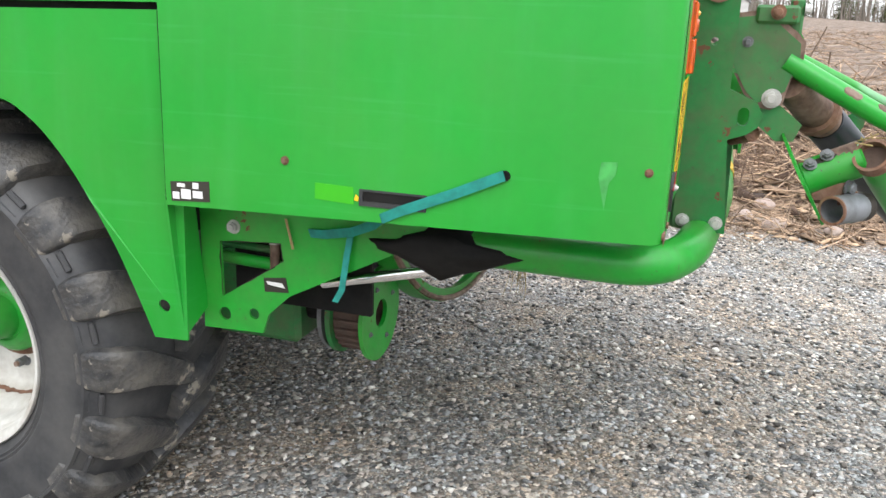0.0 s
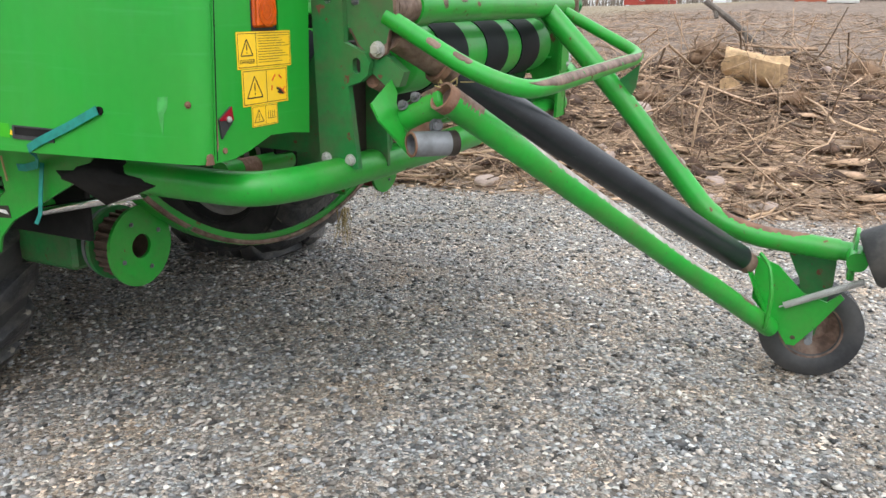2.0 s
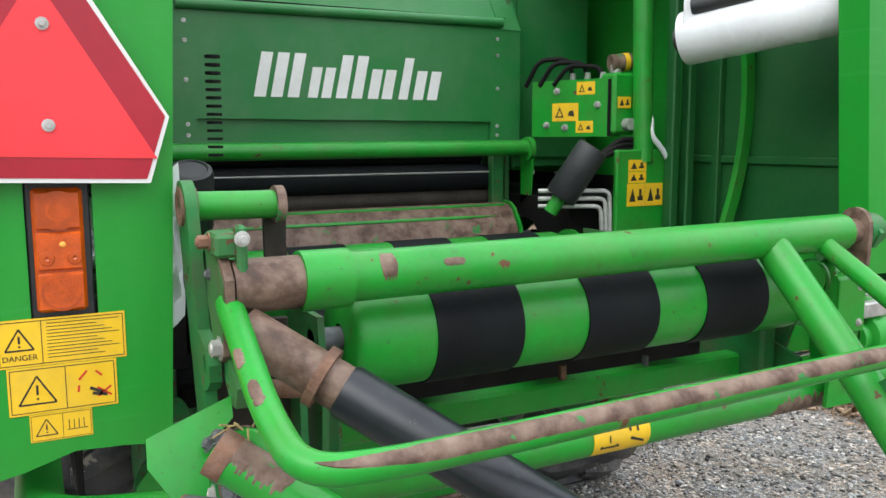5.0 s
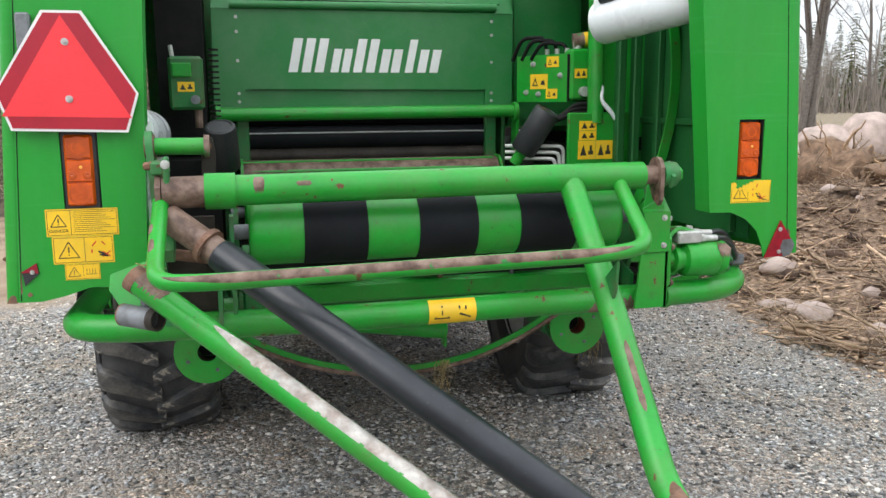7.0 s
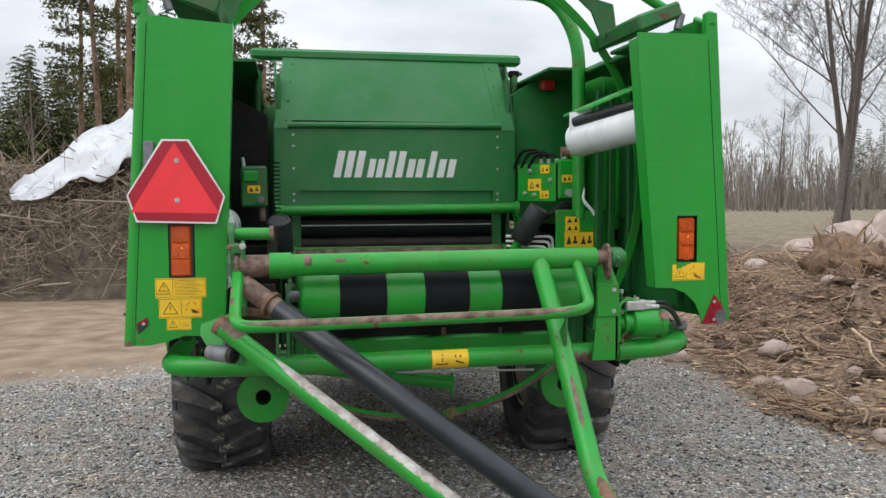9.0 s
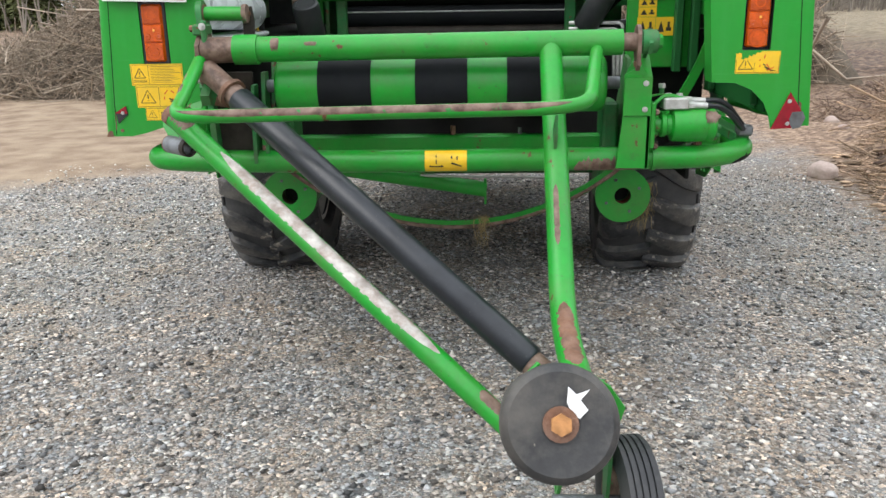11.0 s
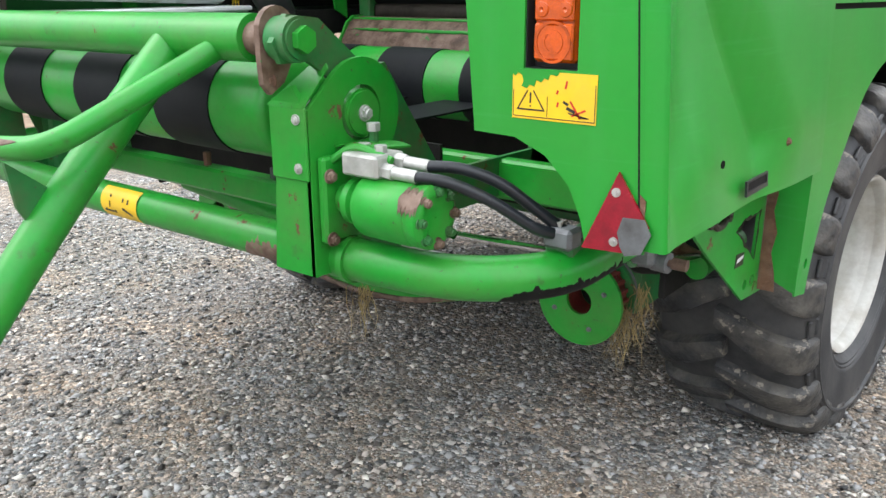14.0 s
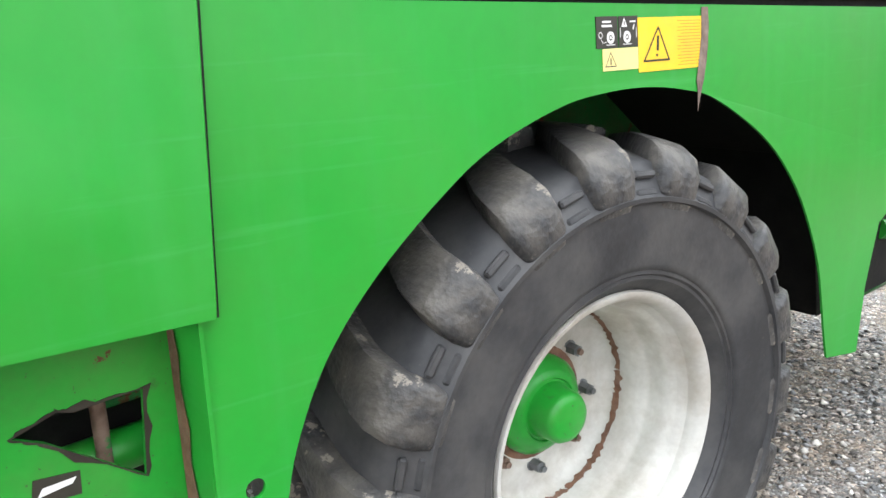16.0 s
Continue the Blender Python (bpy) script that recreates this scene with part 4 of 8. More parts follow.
def woods():
    """Far woods: dark conifers to the north-west, bare birch and alder round the rest of the field."""
    rs = np.random.default_rng(11)
    variants = [conifer_arrays(rs, 1.0, w_, 0.03, 8) for w_ in (0.15, 0.17, 0.19, 0.21, 0.24)]
    tr, pts, rad = [], [], []
    def conifer(p, h):
        t = variants[rs.integers(5)] * np.array([h, h, h])
        a = rs.uniform(0, 6.28)
        c, s = math.cos(a), math.sin(a)
        t = np.stack([t[..., 0] * c - t[..., 1] * s, t[..., 0] * s + t[..., 1] * c, t[..., 2]], -1) + np.array(p)
        tr.append(t.reshape(-1, 3))
    def bare(p, h):
        def limb(q, d, L, r, depth):
            n = 3
            line = [q + d * L * t + np.array([0, 0, 0.12 * L * t * t]) + rs.normal(0, 0.03 * L, 3) * t for t in np.linspace(0, 1, n)]
            pts.append(line)
            rad.append(list(r * np.linspace(1, 0.4, n)))
            if depth < 3:
                for k in range((7, 4, 2)[depth]):
                    f = 0.3 + 0.7 * rs.random()
                    s = rs.normal(size=3)
                    s[2] = abs(s[2]) * 0.8 + 0.2
                    s /= np.linalg.norm(s)
                    limb(q + d * L * f, d * 0.5 + s * 0.7, L * (0.22, 0.4, 0.5)[depth] * (1.2 - 0.4 * f), max(r * 0.4, 0.018 if h < 12 else 0.065), depth + 1)
        limb(np.array(p, float), np.array([rs.normal(0, 0.04), rs.normal(0, 0.04), 1.0]), h, 0.011 * h, 0)
    for k in range(380):
        bd = rs.uniform(-70, 6) if k % 2 else rs.uniform(-24, 4)
        conifer(bearing(bd, rs.uniform(62, 105)), rs.uniform(9.0, 13.0) if k % 12 else rs.uniform(14, 18))
    for k in range(120):
        conifer(bearing(rs.uniform(14, 64), rs.uniform(120, 170)), rs.uniform(5, 9) if k % 9 else 13)
    for k in range(40):
        conifer(bearing(rs.uniform(60, 120), rs.uniform(215, 260)), rs.uniform(11, 19))
    for k in range(270):
        bare(bearing(rs.uniform(14, 64), rs.uniform(95, 160)), rs.uniform(6, 10))
    for k in range(400):
        bare(bearing(rs.uniform(60, 118), rs.uniform(200, 260)), rs.uniform(16, 26))
    for k in range(20):
        bare(bearing(rs.uniform(-80, 0), rs.uniform(40, 60)), rs.uniform(5, 9))
    for k in range(60):
        conifer(bearing(rs.uniform(120, 285), rs.uniform(70, 120)), rs.uniform(9, 14))
    v = np.concatenate(tr)
    tagged(mesh_np("conifer_woods", v, np.arange(len(v)).reshape(-1, 3), M_NEEDLE), "dark spruce and pine woods in the distance", "woods", kind="stuff")
    for k in range(6500):
        bd = rs.uniform(14, 64) if k % 3 == 0 else rs.uniform(14, 120) if k % 8 else rs.uniform(-80, 14)
        p = np.array(bearing(bd, rs.uniform(190, 250) if bd > 62 else rs.uniform(90, 150) if bd > 14 else rs.uniform(50, 70)))
        hh = rs.uniform(1.0, 5.5) * (1.6 if bd > 62 else 1.25 if bd > 14 else 1.0)
        lean = rs.normal(0, 0.18, 2)
        pts.append([p + np.array([lean[0] * hh * t, lean[1] * hh * t, hh * t]) for t in (0, 0.5, 1)])
        rad.append([0.08, 0.06, 0.02])
    v, f = sticks(np.array(pts), np.array(rad), 3)
    tagged(mesh_np("bare_woods", v, f, M_FARTWIG), "hazy bare birch and alder woods in the distance", "woods", kind="stuff")


woods()


def house(at, yaw, w, d, h, wall_col, roof_col, label):
    e = thing("house", label, "house", "houses beyond the field", at=at)
    e.rotation_euler = (0, 0, radians(yaw))
    wm = paint("house_boards", wall_col, 0.8, var=0.15, scale=1, bump=0.1)
    part("wall", box((-w / 2, -d / 2, 0), (w / 2, d / 2, h), 0.02), wm, e)
    bm = bmesh.new()
    add_plate(bm, [(-d / 2 - 0.4, h - 0.1), (0, h + d * 0.32), (d / 2 + 0.4, h - 0.1), (d / 2 + 0.4, h + 0.08), (0, h + d * 0.32 + 0.2), (-d / 2 - 0.4, h + 0.08)], [], w + 0.8, lambda u, v, q: V(q - w / 2 - 0.4, u, v))
    part("roof", bm, paint("house_roof", roof_col, 0.7, var=0.2, scale=2, bump=0.1), e)
    part("gable", plate([(-d / 2, h), (d / 2, h), (0, h + d * 0.3)], [], w * 0.98, lambda u, v, q: V(q - w * 0.49, u, v)), wm, e)
    for sx in (-0.28, 0.05, 0.32):
        for sy in (-1, 1):
            f = part("window_frame", box((sx * w - 0.55, sy * (d / 2 + 0.02) - 0.04, h * 0.38), (sx * w + 0.55, sy * (d / 2 + 0.02) + 0.04, h * 0.78), 0.01), M_WHITE, e)
            part("pane", box((sx * w - 0.42, sy * (d / 2 + 0.06) - 0.02, h * 0.42), (sx * w + 0.42, sy * (d / 2 + 0.06) + 0.02, h * 0.74), 0.0), M_BLACK, f)
    return e


house(bearing(77.9, 185), -8, 8, 6, 2.6, (0.30, 0.05, 0.035), (0.24, 0.06, 0.045), "red timber house with a red roof beyond the field")
house(bearing(76.5, 178), -8, 4, 3, 2.0, (0.32, 0.05, 0.035), (0.10, 0.09, 0.085), "small red timber shed beyond the field")
house(bearing(81.9, 180), -2, 7, 3, 1.4, (0.62, 0.64, 0.66), (0.60, 0.62, 0.65), "long low white shed beyond the field")
house(bearing(87.2, 190), 4, 7, 6, 2.4, (0.34, 0.10, 0.06), (0.30, 0.12, 0.08), "low house with an orange-red roof beyond the field")
house(bearing(88.9, 165), 2, 8, 5, 2.6, (0.50, 0.50, 0.48), (0.30, 0.30, 0.31), "pale grey shed with a dark roof beyond the field")


def root_wad(at, size, seed):
    """An upturned stump: a soil-caked core with twisted broken roots."""
    rs = np.random.default_rng(seed)
    e = thing("root_wad", "upturned stump with twisted broken roots and soil on the litter", "stump", at=(at[0], at[1], float(rise(*at))))
    bm = bmesh.new()
    bmesh.ops.create_icosphere(bm, subdivisions=3, radius=1.0)
    for v in bm.verts:
        k = 0.5 * (1 + 0.5 * noise.noise(v.co * 1.6 + V(seed, 0, 0)) + 0.25 * noise.noise(v.co * 5))
        v.co = V(v.co.x * k * size * 1.3, v.co.y * k * size * 1.1, size * 0.32 + v.co.z * k * size * 0.8)
    part("core", bm, paint("soil_caked_wood", (0.16, 0.10, 0.062), 0.95, var=0.5, scale=9, grain=50, bump=0.5), e, angle=60)
    pts, rad = [], []
    for k in range(90):
        d = rs.normal(size=3)
        d[2] = abs(d[2]) * 0.8
        d /= np.linalg.norm(d)
        p = np.array([0, 0, size * 0.32]) + d * size * 0.28 * np.array([1.3, 1.1, 0.8])
        L, line = size * rs.uniform(0.15, 0.7), [p]
        for i in range(5):
            d = d + rs.normal(0, 0.3, 3) + np.array([0, 0, -0.10])
            d /= np.linalg.norm(d)
            line.append(line[-1] + d * L / 5)
        r0 = size * (0.012 + 0.05 * rs.random() ** 4)
        pts.append(line)
        rad.append(list(r0 * np.linspace(1, 0.3, 6)))
    v, f = sticks(np.array(pts), np.array(rad), 4)
    tagged(mesh_np("root_tangle", v, f, paint("torn_roots", (0.24, 0.155, 0.09), 0.9, var=0.35, scale=15, bump=0.2, island=0.5), e), kind="stuff")


root_wad((7.9, 7.7), 0.95, 4)
root_wad((7.0, 6.6), 0.4, 6)
root_wad((10.2, 1.8), 0.5, 8)
for k, (rx, ry, rs_) in enumerate([(8.3, 0.25, 0.42), (7.3, -0.9, 0.3), (6.6, 0.6, 0.28), (9.7, -1.6, 0.5), (5.6, 2.6, 0.3), (6.1, 4.7, 0.35), (11.5, -0.5, 0.5), (8.6, 4.6, 0.45), (5.2, -1.6, 0.22), (12.5, 3.0, 0.5)]):
    root_wad((rx, ry), rs_, 20 + k)
boulder("rock", (9.1, 12.1), 0.26, 2.0, label="pale rounded rock on the litter", squash=0.6)


# ---- the baler: one machine, standing on the yard ----
baler = thing("baler_wrapper", "green round baler-wrapper with worn paint standing on gravel", "baler")


def xs(s, z):
    """Outer face of the bodywork at a height: it leans in towards the roof and below the skirt."""
    low = 0.13 if s < 0 else 0.02
    return s * (1.412 - 0.062 * max(z - 1.05, 0) - low * max(1.0 - z, 0) + (0.012 if s > 0 else 0))


def side_face(s, off):
    return lambda u, v, w: V(xs(s, v) - s * (off + w), u, v)


# -- bodywork, each side --
ARCH_FRONT = [(1.745, 1.24), (1.87, 1.256), (2.0, 1.258), (2.13, 1.244), (2.25, 1.214), (2.44, 1.116), (2.58, 1.0), (2.68, 0.885), (2.78, 0.72), (2.845, 0.53), (2.885, 0.424)]
ARCH = {1: [(1.128, 0.69), (1.153, 0.787), (1.213, 0.908), (1.312, 1.019), (1.447, 1.118), (1.575, 1.188)] + ARCH_FRONT,
        -1: [(1.188, 0.69), (1.221, 0.80), (1.258, 0.905), (1.316, 1.022), (1.388, 1.112), (1.466, 1.180), (1.56, 1.222)] + ARCH_FRONT}


def panel_end(s, z):
    """Front edge of the rear side panel."""
    return 1.043 + 0.076 * (z - 1.014) if s > 0 else 1.080 + 0.03 * (z - 1.014)


def crease(z):
    """Where the long crease of the right panel runs, at a height."""
    return max(0.568 - max(z - 1.172, 0) * 0.96, 0.12)


def side_panel(s):
    corner = [(1.372, 0.0), (1.400, 0.0006), (1.407, 0.004), (1.410, 0.009), (1.412, 0.016)] if s > 0 else [(1.372, 0.0), (1.388, 0.001), (1.400, 0.008), (1.408, 0.02), (1.412, 0.04)]
    plan = corner + [(1.412, 0.04 + 1.022 * i / 60) for i in range(1, 61)]
    rows = []
    for j in range(61):
        f = j / 60
        row = []
        for i, (px_, y) in enumerate(plan):
            u = max(i - 4, 0) / 60
            zb = 1.062 - 0.038 * y if s > 0 else 1.041 - 0.028 * y
            z = zb + (2.56 - zb) * f
            end, c = panel_end(s, z), crease(z)
            if i > 4:
                if s > 0:
                    y = 0.04 + (c - 0.04) * u / 0.5 if u <= 0.5 else c + (end - c) * (u - 0.5) / 0.5
                else:
                    y = 0.04 + (end - 0.04) * u
            x = px_ - 1.412 + abs(xs(s, z))
            if s > 0 and i:
                x += 0.022 * math.exp(-y / 0.10)
            if s > 0 and i > 3:
                # a long crease and shallow dents from a knock
                fade = min(1, max(0, (2.0 - z) / 0.6)) * min(1, 0.35 + (z - 1.04) * 5)
                q = (y - c) * 0.72 / (0.34 if y < c else 0.17)
                x -= 0.040 * max(0.0, 1 - abs(q)) ** (1.15 if y < c else 1.5) * fade * min(1, y / 0.12)
                x += 0.012 * math.exp(-((y - 0.25) ** 2 + (z - 1.15) ** 2) / 0.02)
                x += 0.010 * math.exp(-((y - 0.80) ** 2 / 0.03 + (z - 1.18) ** 2 / 0.012))
                x -= 0.02 * math.exp(-((y - 0.05) ** 2 / 0.004 + (z - 1.22) ** 2 / 0.01))
                x -= 0.010 * math.exp(-((y - 0.10) ** 2 / 0.006 + (z - 1.34) ** 2 / 0.03))
            row.append(V(s * x, y, z))
        rows.append(row)
    bm = shell(rows, (-s * 0.004, 0.003, 0))
    lab = "bright green sheet-metal side panel" + (", creased and dented" if s > 0 else "")
    return part("side_panel", bm, M_GREEN, baler, lab, angle=50)
def rear_panel(s):
    """The tall tail panel beside the opening."""
    if s < 0:
        out = [(-1.369, 1.040), (-1.30, 1.040), (-1.24, 1.052), (-1.155, 1.078), (-1.07, 1.074), (-0.985, 1.063), (-0.926, 2.425), (-1.284, 2.452)]
        lamp = [(-1.214, 1.328), (-1.104, 1.328), (-1.104, 1.572), (-1.214, 1.572)]
    else:
        out = [(1.402, 1.055), (1.29, 1.050), (1.277, 1.10), (1.252, 1.155), (1.20, 1.205), (1.135, 1.232), (1.044, 1.235), (0.935, 2.455), (1.312, 2.458)]
        lamp = [(1.151, 1.357), (1.260, 1.357), (1.260, 1.583), (1.151, 1.583)]
    p = part("rear_panel", plate(out, [lamp], 0.006, xz(0.0)), M_GREEN, baler, "green sheet-metal tail panel with a lamp opening", angle=30)
    # folded inner edge
    x0, x1 = (-0.985, -0.926) if s < 0 else (1.044, 0.935)
    z0 = 1.063 if s < 0 else 1.235
    bm = bmesh.new()
    q = [V(x0, 0.001, z0), V(x1, 0.001, 2.43), V(x1, 0.10, 2.43), V(x0, 0.10, z0)]
    o = [c + V(s * 0.005, 0, 0) for c in q]
    vv = [bm.verts.new(c) for c in q + o]
    for f in ((0, 1, 2, 3), (7, 6, 5, 4), (0, 4, 5, 1), (1, 5, 6, 2), (2, 6, 7, 3), (3, 7, 4, 0)):
        bm.faces.new([vv[i] for i in f])
    part("edge_return", bm, M_GREEN, p)
    # seam where the side sheet is folded over the corner
    top, low = ((-1.281, 2.42), (-1.362, 1.045)) if s < 0 else ((1.300, 2.43), (1.394, 1.06))
    part("seam", plate([(top[0] - 0.0015, top[1]), (top[0] + 0.0015, top[1]), (low[0] + 0.0015, low[1]), (low[0] - 0.0015, low[1])], [], 0.0008, xz(-0.0009)), M_BLACK, p)
    part("seam_clip", plate([(low[0] + 0.001 - 0.06 * (low[0] - top[0]) * k_, low[1] + 0.02 + 0.08 * k_) for k_ in (0, 1)] + [(low[0] + 0.007, low[1] + 0.09), (low[0] + 0.006, low[1] + 0.03)], [], 0.0012, xz(-0.0015)), M_RUST, p)
    return p


def fender(s):
    y0 = 1.017 if s > 0 else 1.084
    out = [(y0, 0.668), (1.055, 0.66), (1.085, 0.653), (1.121, 0.645)] if s > 0 else [(y0, 0.662), (1.12, 0.66), (1.179, 0.657)]
    out = out + curve2(ARCH[s]) + [(2.98, 0.405), (3.08, 0.386), (3.092, 0.60), (3.138, 0.784), (3.26, 0.84), (3.6, 0.90), (3.6, 1.393), (1.05, 1.433)]
    holes = [arc2(1.081 if s > 0 else 1.137, 0.748, 0.016, 0, 338, 15)]
    f = part("fender", plate(out, holes, 0.006, side_face(s, 0.010)), M_GREEN, baler, "green wheel-arch panel with a chipped lower edge", angle=30)
    # folded leg edge behind the rear side panel
    bm = shell([[V(xs(s, z) - s * k, y0 + 0.006, z + (0.05 if k > 0.05 and z < 0.7 else 0)) for k in (0.012, 0.115)] for z in (0.67, 0.85, 1.03)], (0, 0.006, 0))
    part("leg_return", bm, M_GREEN, f)
    return f


def upper_doors(s):
    for y0, y1, z0 in ((1.092, 1.388, 1.448), (1.396, 2.55, 1.444), (2.558, 3.6, 1.43)):
        bm = plate([(y0, z0), (y1, z0 - 0.012 * (y1 - y0)), (y1, 2.545), (y0, 2.555)], [], 0.008, side_face(s, 0.006))
        part("door", bm, M_GREEN, baler, "plain green upper side door", angle=30)
    part("gap_strip", plate([(panel_end(s, 1.02) - 0.002, 1.02), (panel_end(s, 1.02) + 0.0085, 1.02), (panel_end(s, 1.43) + 0.0085, 1.43), (panel_end(s, 1.43) - 0.002, 1.43)], [], 0.001, side_face(s, 0.0085)), M_BLACK, baler)
    part("gap_strip", plate([(1.06, 1.40), (3.6, 1.37), (3.6, 1.46), (1.06, 1.47)], [], 0.004, side_face(s, 0.03)), M_BLACK, baler)


lt = part("latch", plate([(2.40, 1.465), (2.53, 1.463), (2.53, 1.489), (2.40, 1.491)], [], 0.006, side_face(1, -0.003)), M_BLACK, baler, "small black door latch")
for s in (-1, 1):
    side_panel(s)
    rear_panel(s)
    fender(s)
    upper_doors(s)
    # added covers shut sky light out of each tail box, over its inner lining
    part("tail_cap", box((min(s * 1.30, s * 0.96), 0.03, 2.415), (max(s * 1.30, s * 0.96), 0.40 if s > 0 else 0.12, 2.435), 0.01), M_FRAME, baler)
    part("tail_cap", box((min(s * 1.30, s * 1.06), 0.40, 2.415), (max(s * 1.30, s * 1.06), 1.15, 2.435), 0.01), M_FRAME, baler)
    bm = rod((s * 1.318, 0.0, 2.50), (s * 1.318, 0.16, 2.56), 0.016, 12)
    add_box(bm, (s * 1.315 - 0.02, 0.0, 2.45), (s * 1.315 + 0.02, 0.06, 2.57), 0.01)
    part("corner_piece", bm, M_GREEN, baler)
    w = part("inner_lining", box((s * 1.30 - 0.004, 0.12, 1.10), (s * 1.30 + 0.004, 1.05, 2.42), 0.0), M_INNER, baler, "inner side sheet, its green darkened for shade")
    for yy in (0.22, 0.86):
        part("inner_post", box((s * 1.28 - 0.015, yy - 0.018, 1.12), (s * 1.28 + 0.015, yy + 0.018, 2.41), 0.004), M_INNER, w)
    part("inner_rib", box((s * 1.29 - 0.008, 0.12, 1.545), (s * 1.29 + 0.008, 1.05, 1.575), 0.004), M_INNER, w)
    # chamber body between the wheels
    part("chamber_side", box((s * 0.74 - 0.012, 1.58, 0.62), (s * 0.74 + 0.012, 3.5, 2.45), 0.004), M_FRAME, baler)
    # Solid black block fills the arch, its colour giving the shade above the tyre.
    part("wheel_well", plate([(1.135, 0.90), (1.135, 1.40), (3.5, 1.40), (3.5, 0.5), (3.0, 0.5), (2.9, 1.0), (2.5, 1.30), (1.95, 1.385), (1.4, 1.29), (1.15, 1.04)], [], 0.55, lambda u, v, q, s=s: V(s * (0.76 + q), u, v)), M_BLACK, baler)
part("front_bulkhead", box((-1.25, 3.42, 0.55), (1.25, 3.46, 2.45), 0.004), M_FRAME, baler)
part("roof_sheet", box((-1.28, 1.10, 2.44), (-0.86, 3.5, 2.46), 0.004), M_FRAME, baler)
part("roof_sheet", box((0.86, 1.10, 2.44), (1.28, 3.5, 2.46), 0.004), M_FRAME, baler)

# -- side panel fittings --
def slot(s, y0, y1, z0, z1):
    off = -0.004
    f = part("grip_slot", plate([(y0, z0), (y1, z0), (y1, z1), (y0, z1)], [[(y0 + 0.008, z0 + 0.010), (y1 - 0.008, z0 + 0.010), (y1 - 0.008, z1 - 0.004), (y0 + 0.008, z1 - 0.004)]], 0.005,
             side_face(s, off)), M_DARK, baler, "black plastic grip slot")
    # No pocket is cut: a flat black plate paints the slot's dark inside.
    part("recess", plate([(y0 + 0.004, z0 + 0.004), (y1 - 0.004, z0 + 0.004), (y1 - 0.004, z1 - 0.002), (y0 + 0.004, z1 - 0.002)], [], 0.002, side_face(s, off + 0.0025)), M_BLACK, f)


def side_bits(s, at):
    for name, y, z, r, m in at:
        x = xs(s, z)
        if name == "bolt":
            bolt((x - s * 0.001, y, z), (s, 0, 0), r, baler, m, h=0.006)
        else:
            x += 0.011 if s > 0 else 0
            # The hole's darkness is a black disc laid on the uncut sheet.
            bm = ring((x + s * 0.0005, y, z), (x + s * 0.0035, y, z), r * 1.15, r * 0.86, 18)
            add_rod(bm, (x, y, z), (x + s * 0.001, y, z), r * 0.9, 18)
            part("hole_grommet", bm, m, baler)


slot(-1, 0.464, 0.610, 1.058, 1.092)
slot(1, 0.446, 0.583, 1.070, 1.103)
side_bits(-1, [("bolt", 0.783, 1.136, 0.007, M_RUST), ("hole", 0.306, 1.146, 0.009, M_BLACK), ("bolt", 0.037, 1.175, 0.006, M_RUST)])
side_bits(1, [("hole", 0.273, 1.170, 0.0068, M_BLACK), ("bolt", 0.730, 1.146, 0.008, M_RUST)])
part("repaint_patch", plate([(0.622, 1.058), (0.712, 1.062), (0.712, 1.096), (0.625, 1.094)], [], 0.0008, side_face(-1, -0.0008)), M_LIME, baler, "lighter green repainted patch")
part("yellow_dab", plate([(0.613, 1.066), (0.622, 1.068), (0.618, 1.08), (0.611, 1.074)], [], 0.001, side_face(-1, -0.002)), M_YELLOW, baler)
part("scuff", plate([(0.095, 1.19), (0.125, 1.188), (0.128, 1.16), (0.118, 1.12), (0.113, 1.10), (0.108, 1.15), (0.097, 1.165)], [], 0.0007, side_face(-1, -0.0007)),
     paint("pale_scuff", (0.045, 0.29, 0.06), 0.5, var=0.2, scale=40), baler, "pale scuff in the green paint")
lab = part("rating_label", plate([(0.967, 1.028), (1.066, 1.022), (1.068, 1.066), (0.968, 1.074)], [], 0.001, side_face(-1, -0.001)), M_INK, baler, "torn black-and-white rating label")
for k, (a, b, c, d) in enumerate([(0.985, 1.034, 1.01, 1.05), (1.015, 1.03, 1.04, 1.052), (1.045, 1.028, 1.062, 1.044), (0.995, 1.055, 1.01, 1.068), (1.03, 1.056, 1.05, 1.064)]):
    part("white_bar", plate([(a, b), (c, b), (c, d), (a, d)], [], 0.0008, side_face(-1, -0.0018)), M_WHITE, lab)

